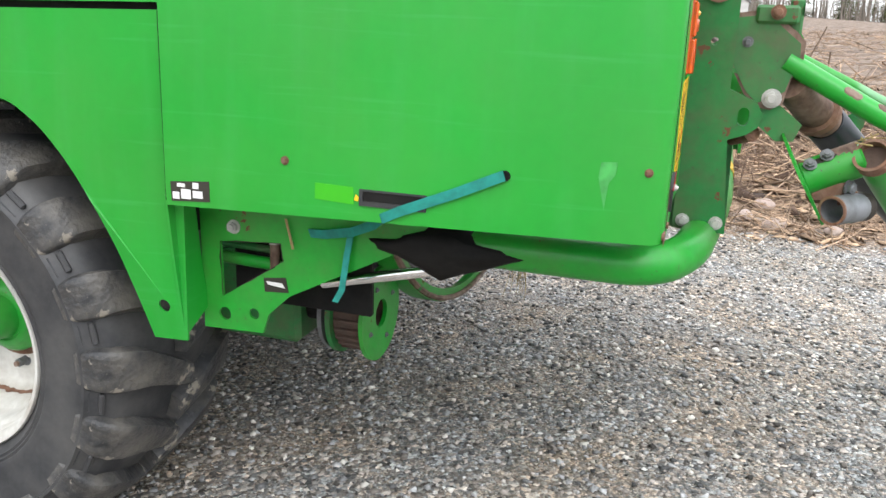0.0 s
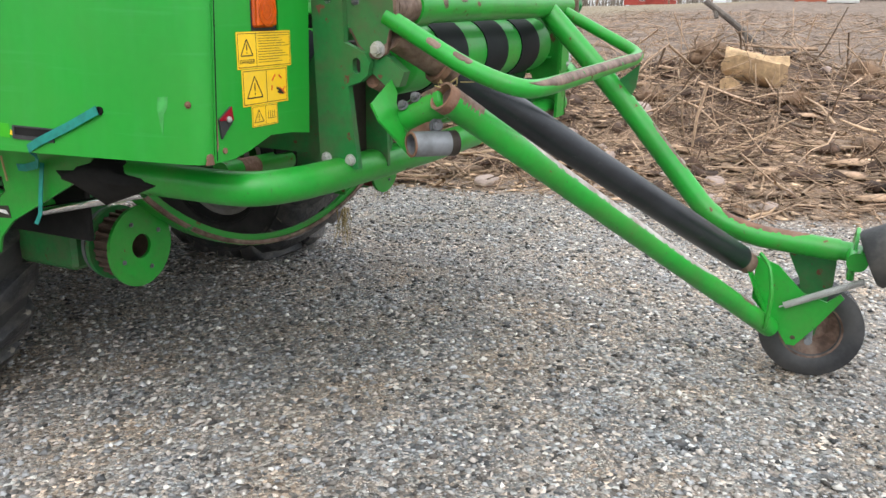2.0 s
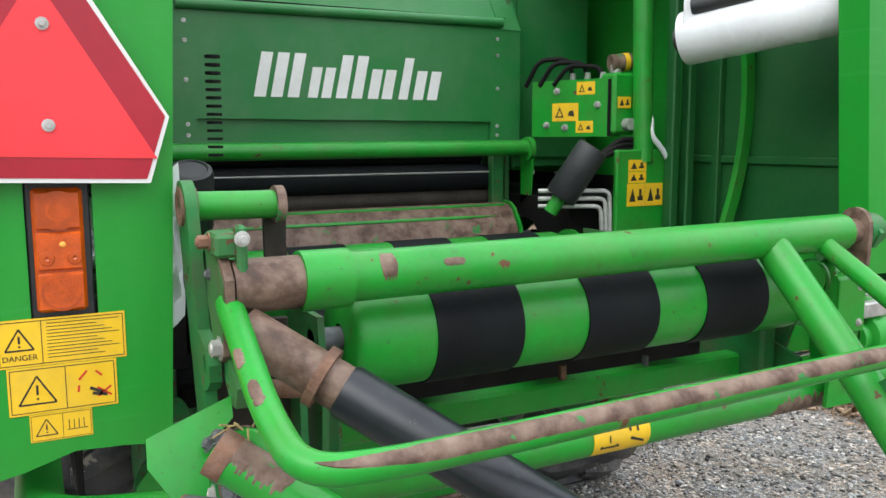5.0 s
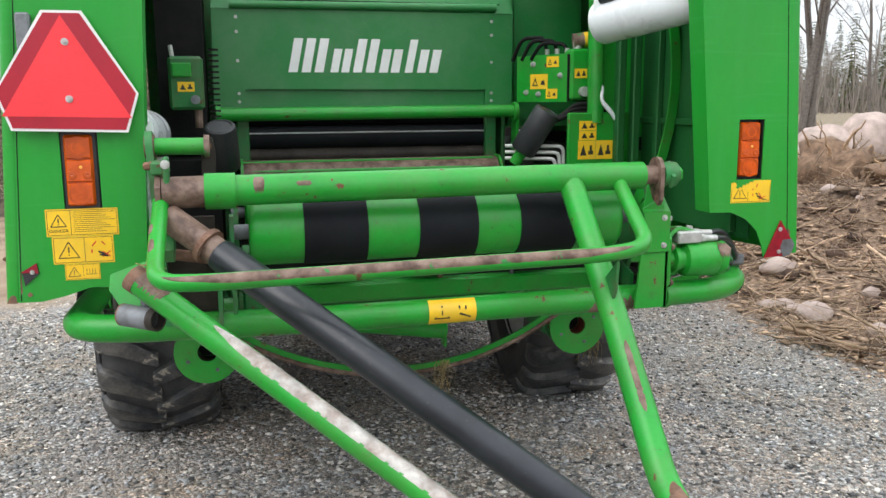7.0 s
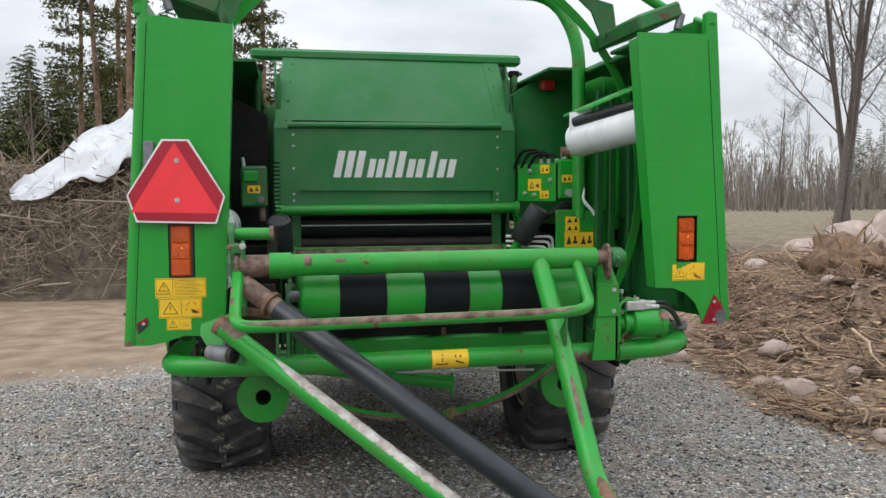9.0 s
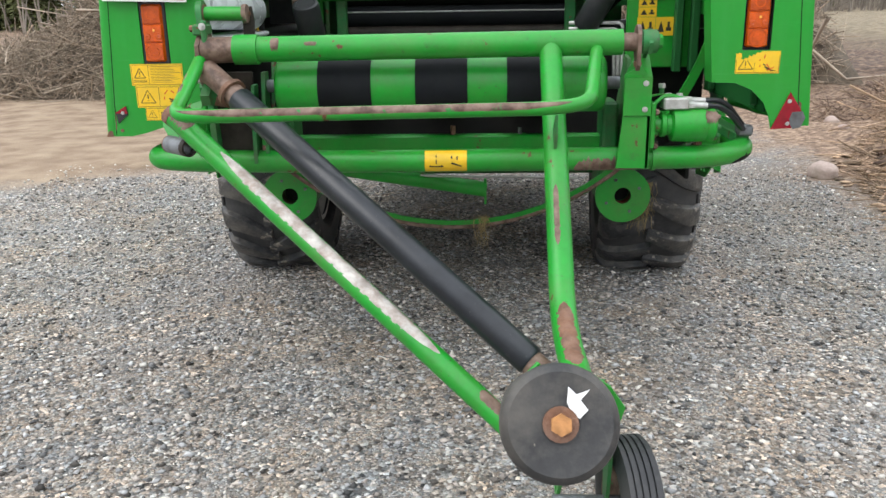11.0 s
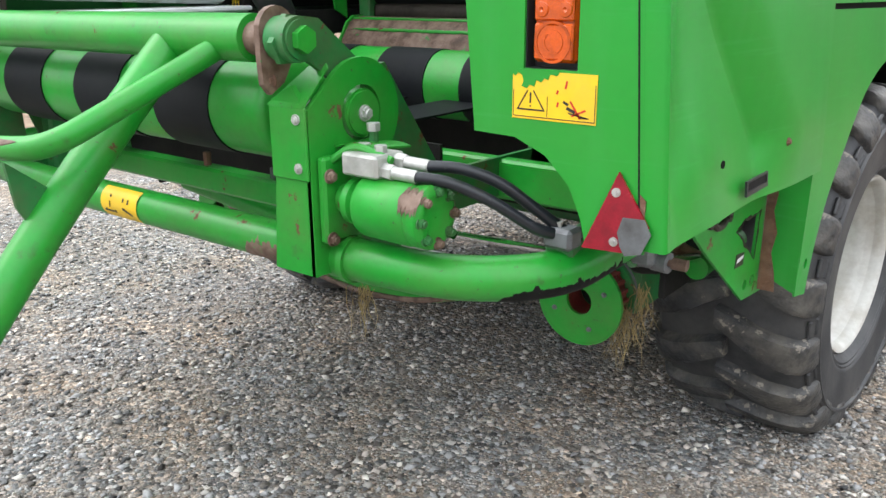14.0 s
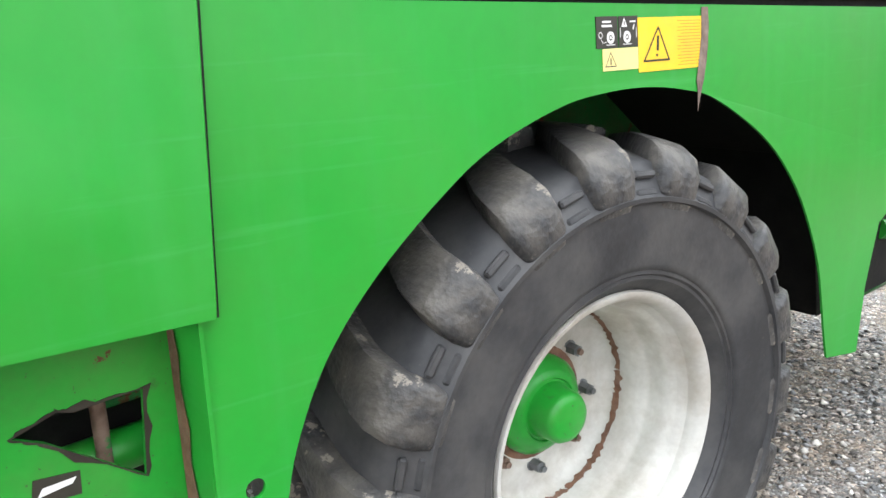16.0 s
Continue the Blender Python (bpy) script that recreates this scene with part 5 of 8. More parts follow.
# -- lamps, plates and stickers on the tail panels --
def tail_lamp(x0, x1, z0, z1, deep=0.0):
    """A three-chamber lamp; deep sets its lens back into a black well."""
    if deep:
        p = part("tail_lamp", box((x0 - 0.03, 0.034, z0 - 0.03), (x1 + 0.03, 0.06, z1 + 0.03), 0.003), M_DARK, baler, "amber tail lamp in a black recess")
        part("well", plate([(x0 - 0.03, z0 - 0.03), (x1 + 0.03, z0 - 0.03), (x1 + 0.03, z1 + 0.03), (x0 - 0.03, z1 + 0.03)], [[(x0 - 0.011, z0 - 0.010), (x1 + 0.009, z0 - 0.010), (x1 + 0.009, z1 + 0.010), (x0 - 0.011, z1 + 0.010)]], 0.027, xz(0.0065)), M_DARK, p)
    else:
        p = part("tail_lamp", box((x0 - 0.010, 0.004, z0 - 0.012), (x1 + 0.012, 0.06, z1 + 0.012), 0.003), M_DARK, baler, "amber tail lamp in a black recess")
    mid = (x0 + x1) / 2
    w, h = x1 - x0, z1 - z0
    lens = part("lens", box((x0, deep - 0.004, z0), (x1, deep + 0.02, z1), 0.006), M_AMBERDARK, p, "long amber plastic lens")
    for k in range(3):
        za, zb_ = z0 + h * (0.02 + 0.325 * k), z0 + h * (0.325 + 0.325 * k)
        seg = part("lens_segment", box((x0 + 0.004, deep - 0.011, za), (x1 - 0.004, deep, zb_), 0.007), M_AMBERDARK if k == 2 else M_AMBER, lens)
        if k != 1:
            for rr in (0.42, 0.24):
                part("lens_ridge", ring((mid, deep - 0.0125, (za + zb_) / 2), (mid, deep - 0.009, (za + zb_) / 2), w * rr, w * rr - 0.005, 26), M_AMBERDARK if rr > 0.3 else M_AMBER, seg)
        else:
            for dx in (-0.26, 0.28):
                part("reflector_cup", lathe([(0, w * 0.16), (0.003, w * 0.14), (0.0035, w * 0.05), (0.001, 0.0005)], Matrix.Translation((mid + w * dx, deep - 0.0105, (za + zb_) / 2 - 0.012)) @ Matrix.Rotation(radians(90), 4, "X"), 18), M_AMBERDARK, seg)
    # Small bright amber disc paints the glint on the lens.
    part("bulb_glint", lathe([(0, w * 0.07), (0.003, w * 0.045), (0.004, 0.0005)], Matrix.Translation((mid + w * 0.06, deep - 0.0105, z0 + h * 0.55)) @ Matrix.Rotation(radians(90), 4, "X"), 14), M_AMBER2, lens)
    return p


tail_lamp(-1.203, -1.120, 1.339, 1.560)
tail_lamp(1.164, 1.250, 1.368, 1.573, 0.014)


def poly_xz(name, pts, y, t, m, parent, label=""):
    return part(name, plate(pts, [], t, xz(y)), m, parent, label, smooth=False)


def smv():
    cx = -1.172
    def hexa(k):
        return [(cx - 0.056 * (1 - k * 3) , 1.927 - k * 0.22), (cx + 0.056 * (1 - k * 3), 1.927 - k * 0.22), (cx + 0.202 * (1 - k), 1.684 + k * 0.02), (cx + 0.165 * (1 - k), 1.566 + k * 0.22),
                (cx - 0.165 * (1 - k), 1.575 + k * 0.22), (cx - 0.202 * (1 - k), 1.688 + k * 0.02)]
    b = poly_xz("slow_vehicle_plate", hexa(0), -0.036, 0.004, M_WHITE, baler, "red slow-vehicle triangle plate with a pale edge")
    d = poly_xz("dark_border", hexa(0.035), -0.0375, 0.002, M_SMVDARK, b, "dark red reflective border")
    poly_xz("bright_triangle", [(cx - 0.004, 1.914), (cx + 0.178, 1.610), (cx - 0.186, 1.618)], -0.039, 0.002, M_SMVRED, b, "bright red triangle")
    for z in (1.836, 1.668):
        bolt((cx + 0.004, -0.039, z), (0, -1, 0), 0.008, b, M_STEEL, h=0.005)
    part("plate_mount", box((cx - 0.13, -0.034, 1.62), (cx + 0.10, 0.0, 1.80), 0.006), M_GREY, b)
    part("plate_mount", box((cx - 0.13, -0.033, 1.74), (cx - 0.09, 0.0, 1.92), 0.006), M_GREY, b)


smv()


def text_part(body, size, m4, material, parent):
    """Printed letters as a flat mesh."""
    cu = bpy.data.curves.new("letters", "FONT")
    cu.body, cu.size, cu.align_x, cu.align_y = body, size, "CENTER", "CENTER"
    ob = new("letters", cu)
    me = bpy.data.meshes.new_from_object(ob.evaluated_get(bpy.context.evaluated_depsgraph_get()))
    bpy.data.objects.remove(ob)
    me.transform(m4)
    me.materials.append(material)
    o = new("letters", me)
    o.parent = parent
    return o


def sticker(x0, x1, z0, z1, y=-0.0016, kind="warn", m=None, face=None):
    """A yellow warning sticker: a framed triangle and a printed field."""
    f3 = face or xz(y)
    p = part("sticker", plate([(x0, z0), (x1, z0), (x1, z1), (x0, z1)], [], 0.0012, f3), m or M_YELLOW, baler, "yellow warning sticker", smooth=False)
    W, H = x1 - x0, z1 - z0

    def ink(pts, mat=M_INK, lift=0.0006):
        part("print", plate(pts, [], 0.0004, lambda u, v, w: f3(u, v, -lift + w)), mat, p, smooth=False)

    def line(a, b, t, mat=M_INK):
        d = V(b[0] - a[0], b[1] - a[1], 0)
        n = V(-d.y, d.x, 0).normalized() * t / 2
        ink([(a[0] - n.x, a[1] - n.y), (b[0] - n.x, b[1] - n.y), (b[0] + n.x, b[1] + n.y), (a[0] + n.x, a[1] + n.y)], mat)
    t = min(W, H) * 0.022
    if kind == "worn":
        for a, b, k in (((0.06, 0.20), (0.40, 0.20), 1.6), ((0.07, 0.21), (0.19, 0.60), 1.3), ((0.39, 0.21), (0.26, 0.60), 1.3), ((0.225, 0.34), (0.225, 0.56), 1.8), ((0.225, 0.26), (0.225, 0.29), 1.8),
                        ((0.015, 0.05), (0.985, 0.05), 0.8), ((0.015, 0.05), (0.015, 0.60), 0.7), ((0.985, 0.05), (0.985, 0.80), 0.7), ((0.43, 0.08), (0.43, 0.50), 0.6),
                        ((0.68, 0.20), (0.90, 0.12), 1.4), ((0.66, 0.30), (0.76, 0.22), 3.0), ((0.62, 0.42), (0.68, 0.36), 2.4), ((0.80, 0.12), (0.92, 0.12), 1.0)):
            line((x0 + W * a[0], z0 + H * a[1]), (x0 + W * b[0], z0 + H * b[1]), t * k)
        for a, b, k in (((0.70, 0.44), (0.82, 0.10), 2.0), ((0.72, 0.14), (0.88, 0.28), 1.8), ((0.54, 0.56), (0.555, 0.64), 2.0), ((0.64, 0.68), (0.66, 0.84), 2.0), ((0.55, 0.30), (0.56, 0.40), 2.0)):
            line((x0 + W * a[0], z0 + H * a[1]), (x0 + W * b[0], z0 + H * b[1]), t * k, M_REDINK)
        return p
    if kind == "sign":
        for a, b, k in (((0.07, 0.20), (0.47, 0.20), 1.8), ((0.08, 0.20), (0.30, 0.82), 1.6), ((0.46, 0.20), (0.30, 0.82), 1.6), ((0.285, 0.38), (0.295, 0.66), 3.2), ((0.272, 0.27), (0.276, 0.32), 3.0)):
            line((x0 + W * a[0], z0 + H * a[1]), (x0 + W * b[0], z0 + H * b[1]), t * k)
        for k in range(15):
            zz = z0 + H * (0.08 + 0.06 * k)
            line((x0 + W * (0.60 + 0.05 * (k % 3 == 1)), zz), (x1 - W * 0.02, zz), t * 0.55, M_FADEDINK)
        return p
    e = min(W, H) * 0.05
    for a, b in (((x0 + e, z0 + e), (x1 - e, z0 + e)), ((x1 - e, z0 + e), (x1 - e, z1 - e)), ((x1 - e, z1 - e), (x0 + e, z1 - e)), ((x0 + e, z1 - e), (x0 + e, z0 + e))):
        line(a, b, t * 0.7)
    split = x0 + (0.34 if kind == "text" else 0.52) * W
    line((split, z0 + e), (split, z1 - e), t * 0.7)
    cx = (x0 + split) / 2
    base, top = z0 + H * (0.36 if kind == "text" else 0.22), z0 + H * 0.80
    hw = (top - base) * 0.60
    for a, b in (((cx - hw, base), (cx + hw, base)), ((cx + hw, base), (cx, top)), ((cx, top), (cx - hw, base))):
        line(a, b, t * 1.6)
    line((cx, base + (top - base) * 0.32), (cx, base + (top - base) * 0.68), t * 2)
    line((cx, base + (top - base) * 0.14), (cx, base + (top - base) * 0.22), t * 2)
    if kind == "text":
        for k in range(11):
            zz = z1 - H * (0.12 + 0.072 * k)
            line((split + W * 0.04, zz), (x1 - W * (0.05 + 0.06 * ((k * 7) % 4)), zz), t * 0.65)
    elif kind == "book":
        for k in range(4):
            line((split + W * (0.10 + 0.08 * k), z0 + H * 0.35), (split + W * (0.10 + 0.08 * k), z0 + H * 0.68), t * 1.2)
        line((split + W * 0.07, z0 + H * 0.32), (x1 - W * 0.08, z0 + H * 0.32), t * 1.2)
    else:
        c = split + (x1 - split) * 0.5
        line((c - W * 0.12, z0 + H * 0.62), (c - W * 0.04, z0 + H * 0.80), t * 2, M_REDINK)
        line((c + W * 0.04, z0 + H * 0.78), (c + W * 0.10, z0 + H * 0.66), t * 2, M_REDINK)
        line((c - W * 0.13, z0 + H * 0.36), (c - W * 0.12, z0 + H * 0.5), t * 2, M_REDINK)
        line((c - W * 0.02, z0 + H * 0.42), (c + W * 0.10, z0 + H * 0.30), t * 3)
        line((c, z0 + H * 0.30), (c + W * 0.14, z0 + H * 0.24), t * 3)
        line((c + W * 0.05, z0 + H * 0.22), (c + W * 0.18, z0 + H * 0.42), t * 1.8, M_REDINK)
        line((c + W * 0.05, z0 + H * 0.42), (c + W * 0.18, z0 + H * 0.22), t * 1.8, M_REDINK)
    return p


big = sticker(-1.272, -1.060, 1.245, 1.331, kind="text")
text_part("DANGER", 0.014, Matrix.Translation((-1.236, -0.0026, 1.262)) @ Matrix.Rotation(radians(90), 4, "X"), M_INK, big)
sticker(-1.259, -1.079, 1.157, 1.244)
sticker(-1.228, -1.125, 1.105, 1.156, kind="book")
r_st = sticker(1.130, 1.300, 1.268, 1.353, kind="worn")
bm = plate([(1.128, 1.347), (1.136, 1.343), (1.142, 1.349), (1.150, 1.345), (1.153, 1.334), (1.149, 1.326), (1.160, 1.322), (1.166, 1.329), (1.176, 1.326), (1.180, 1.338), (1.190, 1.334), (1.196, 1.342), (1.204, 1.339), (1.208, 1.349), (1.222, 1.347), (1.228, 1.356), (1.128, 1.356)], [], 0.0006, xz(-0.0024))
part("torn_patch", bm, M_GREEN, r_st, "torn-off corner showing green paint")

def reflector_left():
    b = poly_xz("reflector", [(-1.308, 1.165), (-1.303, 1.131), (-1.346, 1.094), (-1.352, 1.139)], -0.006, 0.006, M_DARK, baler, "broken red reflector with a dark corner")
    poly_xz("red_part", [(-1.308, 1.165), (-1.3035, 1.133), (-1.352, 1.136), (-1.352, 1.139)], -0.0075, 0.002, M_REFLECT, b)
    bolt((-1.322, -0.0075, 1.137), (0, -1, 0), 0.005, b, M_STEEL, h=0.004)


def reflector_right():
    b = poly_xz("reflector", [(1.352, 1.195), (1.287, 1.050), (1.368, 1.054), (1.412, 1.105)], -0.009, 0.006, M_REFLECT, baler, "large red triangle reflector, one corner broken grey")
    poly_xz("broken_corner", [(1.362, 1.066), (1.372, 1.050), (1.402, 1.058), (1.418, 1.095), (1.405, 1.12), (1.365, 1.118), (1.356, 1.09)], -0.011, 0.002, M_GREY, b, "grey broken backing")
    for z in (1.16, 1.072):
        bolt((1.350, -0.009, z), (0, -1, 0), 0.006, b, M_STEEL, h=0.005)


reflector_left()
reflector_right()
part("rust_spot", rod((-1.335, -0.004, 1.065), (-1.335, 0.0, 1.065), 0.007, 10), M_RUST, baler)
part("rust_spot", rod((-1.385, -0.002, 1.055), (-1.385, 0.004, 1.055), 0.01, 8), M_RUST, baler)
part("rust_corner", plate([(-1.404, 1.04), (-1.372, 1.038), (-1.376, 1.052), (-1.396, 1.058)], [], 0.0006, xz(-0.0012)), M_RUST, baler)

# wheel-arch stickers on the right flank
sticker(1.974, 2.190, 1.288, 1.392, kind="sign", face=lambda u, v, w: V(xs(1, v) - 0.0085 + 0.0002 - w, u, v))
for (a, b, c, d), m in (((1.849, 1.338, 1.912, 1.396), M_INK), ((1.915, 1.338, 1.973, 1.396), M_INK), ((1.866, 1.296, 1.973, 1.337), M_PALE)):
    q = part("sticker", plate([(a, b), (c, b), (c, d), (a, d)], [], 0.0012, side_face(1, 0.0084)), m, baler, "small black and cream pictogram sticker" if m is M_INK else "faded cream sticker", smooth=False)
    f_ = side_face(1, 0.0082)
    if m is M_INK:
        wheel_y, wheel_z = (a + c) / 2 + (0.010 if a < 1.9 else -0.004), b + 0.019
        part("print", plate(circle(wheel_y, wheel_z, 0.0115, 16), [circle(wheel_y, wheel_z, 0.0055, 10)], 0.0006, f_), M_WHITE, q, smooth=False)
        part("print", plate(circle(wheel_y, wheel_z, 0.0030, 8), [], 0.0006, f_), M_WHITE, q, smooth=False)
        part("print", plate([(wheel_y - 0.013, b + 0.005), (wheel_y + 0.013, b + 0.005), (wheel_y + 0.013, b + 0.0065), (wheel_y - 0.013, b + 0.0065)], [], 0.0006, f_), M_WHITE, q, smooth=False)
        if a < 1.9:
            for k, (u0, u1) in enumerate(((0.018, 0.043), (0.016, 0.046))):
                part("print", plate([(a + u0, b + 0.046 - 0.0075 * k), (a + u1, b + 0.046 - 0.0075 * k), (a + u1, b + 0.050 - 0.0075 * k), (a + u0, b + 0.050 - 0.0075 * k)], [], 0.0006, f_), M_WHITE, q, smooth=False)
            part("print", plate(circle(a + 0.012, b + 0.024, 0.006, 12), [circle(a + 0.012, b + 0.024, 0.0045, 12)], 0.0006, f_), M_WHITE, q, smooth=False)
            part("print", plate([(a + 0.012, b + 0.017), (a + 0.0135, b + 0.017), (a + 0.020, b + 0.010), (a + 0.030, b + 0.012), (a + 0.030, b + 0.0105), (a + 0.019, b + 0.0085)], [], 0.0006, f_), M_WHITE, q, smooth=False)
        else:
            part("print", plate([(a + 0.008, b + 0.038), (a + 0.026, b + 0.038), (a + 0.017, b + 0.055)], [[(a + 0.0155, b + 0.041), (a + 0.0185, b + 0.041), (a + 0.0185, b + 0.048), (a + 0.0155, b + 0.048)]], 0.0006, f_), M_WHITE, q, smooth=False)
            part("print", plate([(a + 0.034, b + 0.046), (a + 0.052, b + 0.046), (a + 0.052, b + 0.049), (a + 0.034, b + 0.049)], [], 0.0006, f_), M_WHITE, q, smooth=False)
            part("print", plate([(a + 0.042, b + 0.034), (a + 0.047, b + 0.043), (a + 0.049, b + 0.041), (a + 0.045, b + 0.032)], [], 0.0006, f_), M_WHITE, q, smooth=False)
            for u in (a + 0.004, a + 0.053):
                part("print", plate([(u, b + 0.018), (u + 0.0015, b + 0.018), (u + 0.0015, b + 0.036), (u, b + 0.036)], [], 0.0006, f_), M_WHITE, q, smooth=False)
    else:
        part("print", plate([(a + 0.006, b + 0.007), (a + 0.040, b + 0.007), (a + 0.023, b + 0.035)], [[(a + 0.009, b + 0.009), (a + 0.037, b + 0.009), (a + 0.023, b + 0.032)]], 0.0006, f_), M_INK, q, smooth=False)
        part("print", plate([(a + 0.0215, b + 0.011), (a + 0.0245, b + 0.011), (a + 0.0245, b + 0.024), (a + 0.0215, b + 0.024)], [], 0.0006, f_), M_INK, q, smooth=False)
part("rust_run", plate([(2.190, 1.41), (2.214, 1.41), (2.216, 1.37), (2.212, 1.33), (2.207, 1.30), (2.196, 1.262), (2.186, 1.238), (2.172, 1.196), (2.173, 1.235), (2.170, 1.262), (2.178, 1.30), (2.188, 1.35)], [], 0.001, side_face(1, 0.0075)), M_RUN, baler, "dark rusty run below the door hinge")

# -- brackets and fittings under the skirt --
def skirt_bracket(s):
    x = s * (1.262 if s < 0 else 1.292)
    if s < 0:
        out = [(1.10, 0.99), (1.10, 0.663), (0.934, 0.670), (0.917, 0.72), (0.86, 0.775), (0.64, 0.888), (0.56, 0.93), (0.50, 1.0)]
        win = [(1.045, 0.893), (0.881, 0.906), (0.875, 0.863), (0.90, 0.845), (1.043, 0.754)]
        rounds = [circle(1.04, 0.706, 0.017), circle(0.957, 0.717, 0.014)]
    else:
        out = [(1.10, 1.0), (1.075, 0.650), (0.90, 0.668), (0.62, 0.862), (0.52, 0.935), (0.44, 1.02)]
        win = [(0.80, 0.888), (0.86, 0.907), (0.88, 0.900), (0.976, 0.905), (0.965, 0.772), (0.84, 0.868)]
        rounds = [circle(0.912, 0.710, 0.016), circle(0.972, 0.706, 0.018)]
    p = part("skirt_bracket", plate(out, [win, *rounds], 0.008, yz(x)), M_TUBE, baler, "green gusset plate with a cut-out window", angle=30)
    part("spring_post", rod((x + 0.06 * -s, 0.93, 0.76), (x + 0.06 * -s, 0.93, 0.92), 0.012, 12), M_PRIMER, p)
    part("spring_nut", rod((x + 0.06 * -s, 0.93, 0.885), (x + 0.06 * -s, 0.93, 0.905), 0.015, 6), M_STEEL, p)
    rz, rr_ = (0.770, 0.034) if s > 0 else (0.815, 0.016)
    part("inner_rail", rod((x - s * 0.09, 0.80, rz), (x - s * 0.09, 1.1, rz + 0.01), rr_, 16), M_TUBE, p)
    part("cross_rod", rod((x - s * 0.10, 0.95, 0.855), (x - s * 0.10, 1.1, 0.858), 0.010, 10), M_FRAME, p)
    # Added black sheet paints in the shade seen through the window.
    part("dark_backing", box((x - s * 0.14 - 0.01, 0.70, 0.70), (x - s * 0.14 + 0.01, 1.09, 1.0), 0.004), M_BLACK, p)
    ragged = np.random.default_rng(3)
    ctr = V(sum(q[0] for q in win) / len(win), sum(q[1] for q in win) / len(win), 0)
    fine = []
    for (ay, az), (by, bz) in zip(win, win[1:] + win[:1]):
        for k in range(7):
            q = V(ay + (by - ay) * k / 7, az + (bz - az) * k / 7, 0)
            fine.append(q + (q - ctr).normalized() * ((0.004 + 0.010 * ragged.random() ** 2) if s > 0 else (0.001 + 0.004 * ragged.random() ** 2)))
    part("flaked_edge", plate([(q.x, q.y) for q in fine], [win], 0.0012, yz(x - 0.0015 if s < 0 else x + 0.0083)), M_SCRAPER, p, "flaked dark edge of the cut-out")
    yy = 0.895 if s < 0 else 0.845
    q = part("brand_tag", plate([(yy - 0.035, 0.785), (yy + 0.03, 0.78), (yy + 0.032, 0.815), (yy - 0.028, 0.822)], [], 0.001, yz(x - 0.0016 if s < 0 else x + 0.0086)), M_INK, p, "small torn black tag with a white stroke", smooth=False)
    part("white_stroke", plate([(yy - 0.026, 0.795), (yy + 0.02, 0.80), (yy + 0.026, 0.808), (yy - 0.018, 0.807)], [], 0.0006, yz(x - 0.0026 if s < 0 else x + 0.0096)), M_WHITE, q, smooth=False)
    if s < 0:
        bolt((x, 1.005, 0.934), (-1, 0, 0), 0.013, p, M_STEEL, h=0.014)
    else:
        part("rust_edge", plate([(1.302, 0.99), (1.322, 0.995), (1.332, 0.95), (1.325, 0.90), (1.340, 0.84), (1.330, 0.78), (1.345, 0.72), (1.350, 0.668), (1.302, 0.668)], [], 0.001, xz(1.0200)), M_RUST, p, "rust and grime in the corner of the wheel-arch leg")
    # ram along the skirt
    part("ram_rod", rod((s * 1.20, 0.40, 0.895), (s * 1.20, 0.80, 0.80), 0.014, 14), M_CHROME, p, "bright chrome ram rod")
    if s > 0:
        bm = box((1.19, 0.395, 0.885), (1.25, 0.455, 0.965), 0.012)
        part("clevis_block", bm, M_GREY, p, "dark greasy clevis block")
        part("ram_eye", ring((1.235, 0.437, 0.897), (1.275, 0.433, 0.897), 0.024, 0.010, 20), M_GREY, p)
        part("eye_pin", rod((1.25, 0.450, 0.893), (1.31, 0.452, 0.892), 0.014, 14), M_PRIMER, p)
        part("slide_bar", box((1.215, 0.26, 0.935), (1.235, 0.56, 0.955), 0.004), M_BLACK, p)
        part("link_arm", tube(fillet([(1.305, 0.60, 0.962), (1.31, 0.62, 0.94), (1.31, 0.66, 0.938), (1.305, 0.70, 0.952)], 0.02), 0.009, 8), M_SCRAPER, p)
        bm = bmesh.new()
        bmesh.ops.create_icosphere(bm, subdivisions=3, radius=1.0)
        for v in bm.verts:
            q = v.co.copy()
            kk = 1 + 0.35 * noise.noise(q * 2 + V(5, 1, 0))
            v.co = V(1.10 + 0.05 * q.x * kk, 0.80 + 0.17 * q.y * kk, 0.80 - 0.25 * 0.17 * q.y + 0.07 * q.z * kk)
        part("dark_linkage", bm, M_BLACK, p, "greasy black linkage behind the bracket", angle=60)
        part("link_stay", tube([V(1.18, 0.60, 0.90), V(1.19, 0.90, 0.76)], 0.018, 12), M_RUST, p)
        part("hanger", plate([(0.20, 1.0), (0.50, 1.0), (0.42, 0.87), (0.32, 0.855), (0.22, 0.93)], [], 0.01, yz(1.145)), M_TUBE, p)
        part("bush", ring((1.29, 0.585, 0.962), (1.312, 0.585, 0.962), 0.016, 0.006, 16), M_SCRAPER, p)
        part("bush", ring((1.29, 0.70, 0.955), (1.316, 0.70, 0.955), 0.015, 0.004, 16), M_SCRAPER, p)


for s in (-1, 1):
    skirt_bracket(s)
    part("side_sill", box((s * 1.20 - 0.03, 0.06 if s > 0 else 0.42, 0.985), (s * 1.20 + 0.03, 1.05, 1.03), 0.006), M_FRAME, baler)

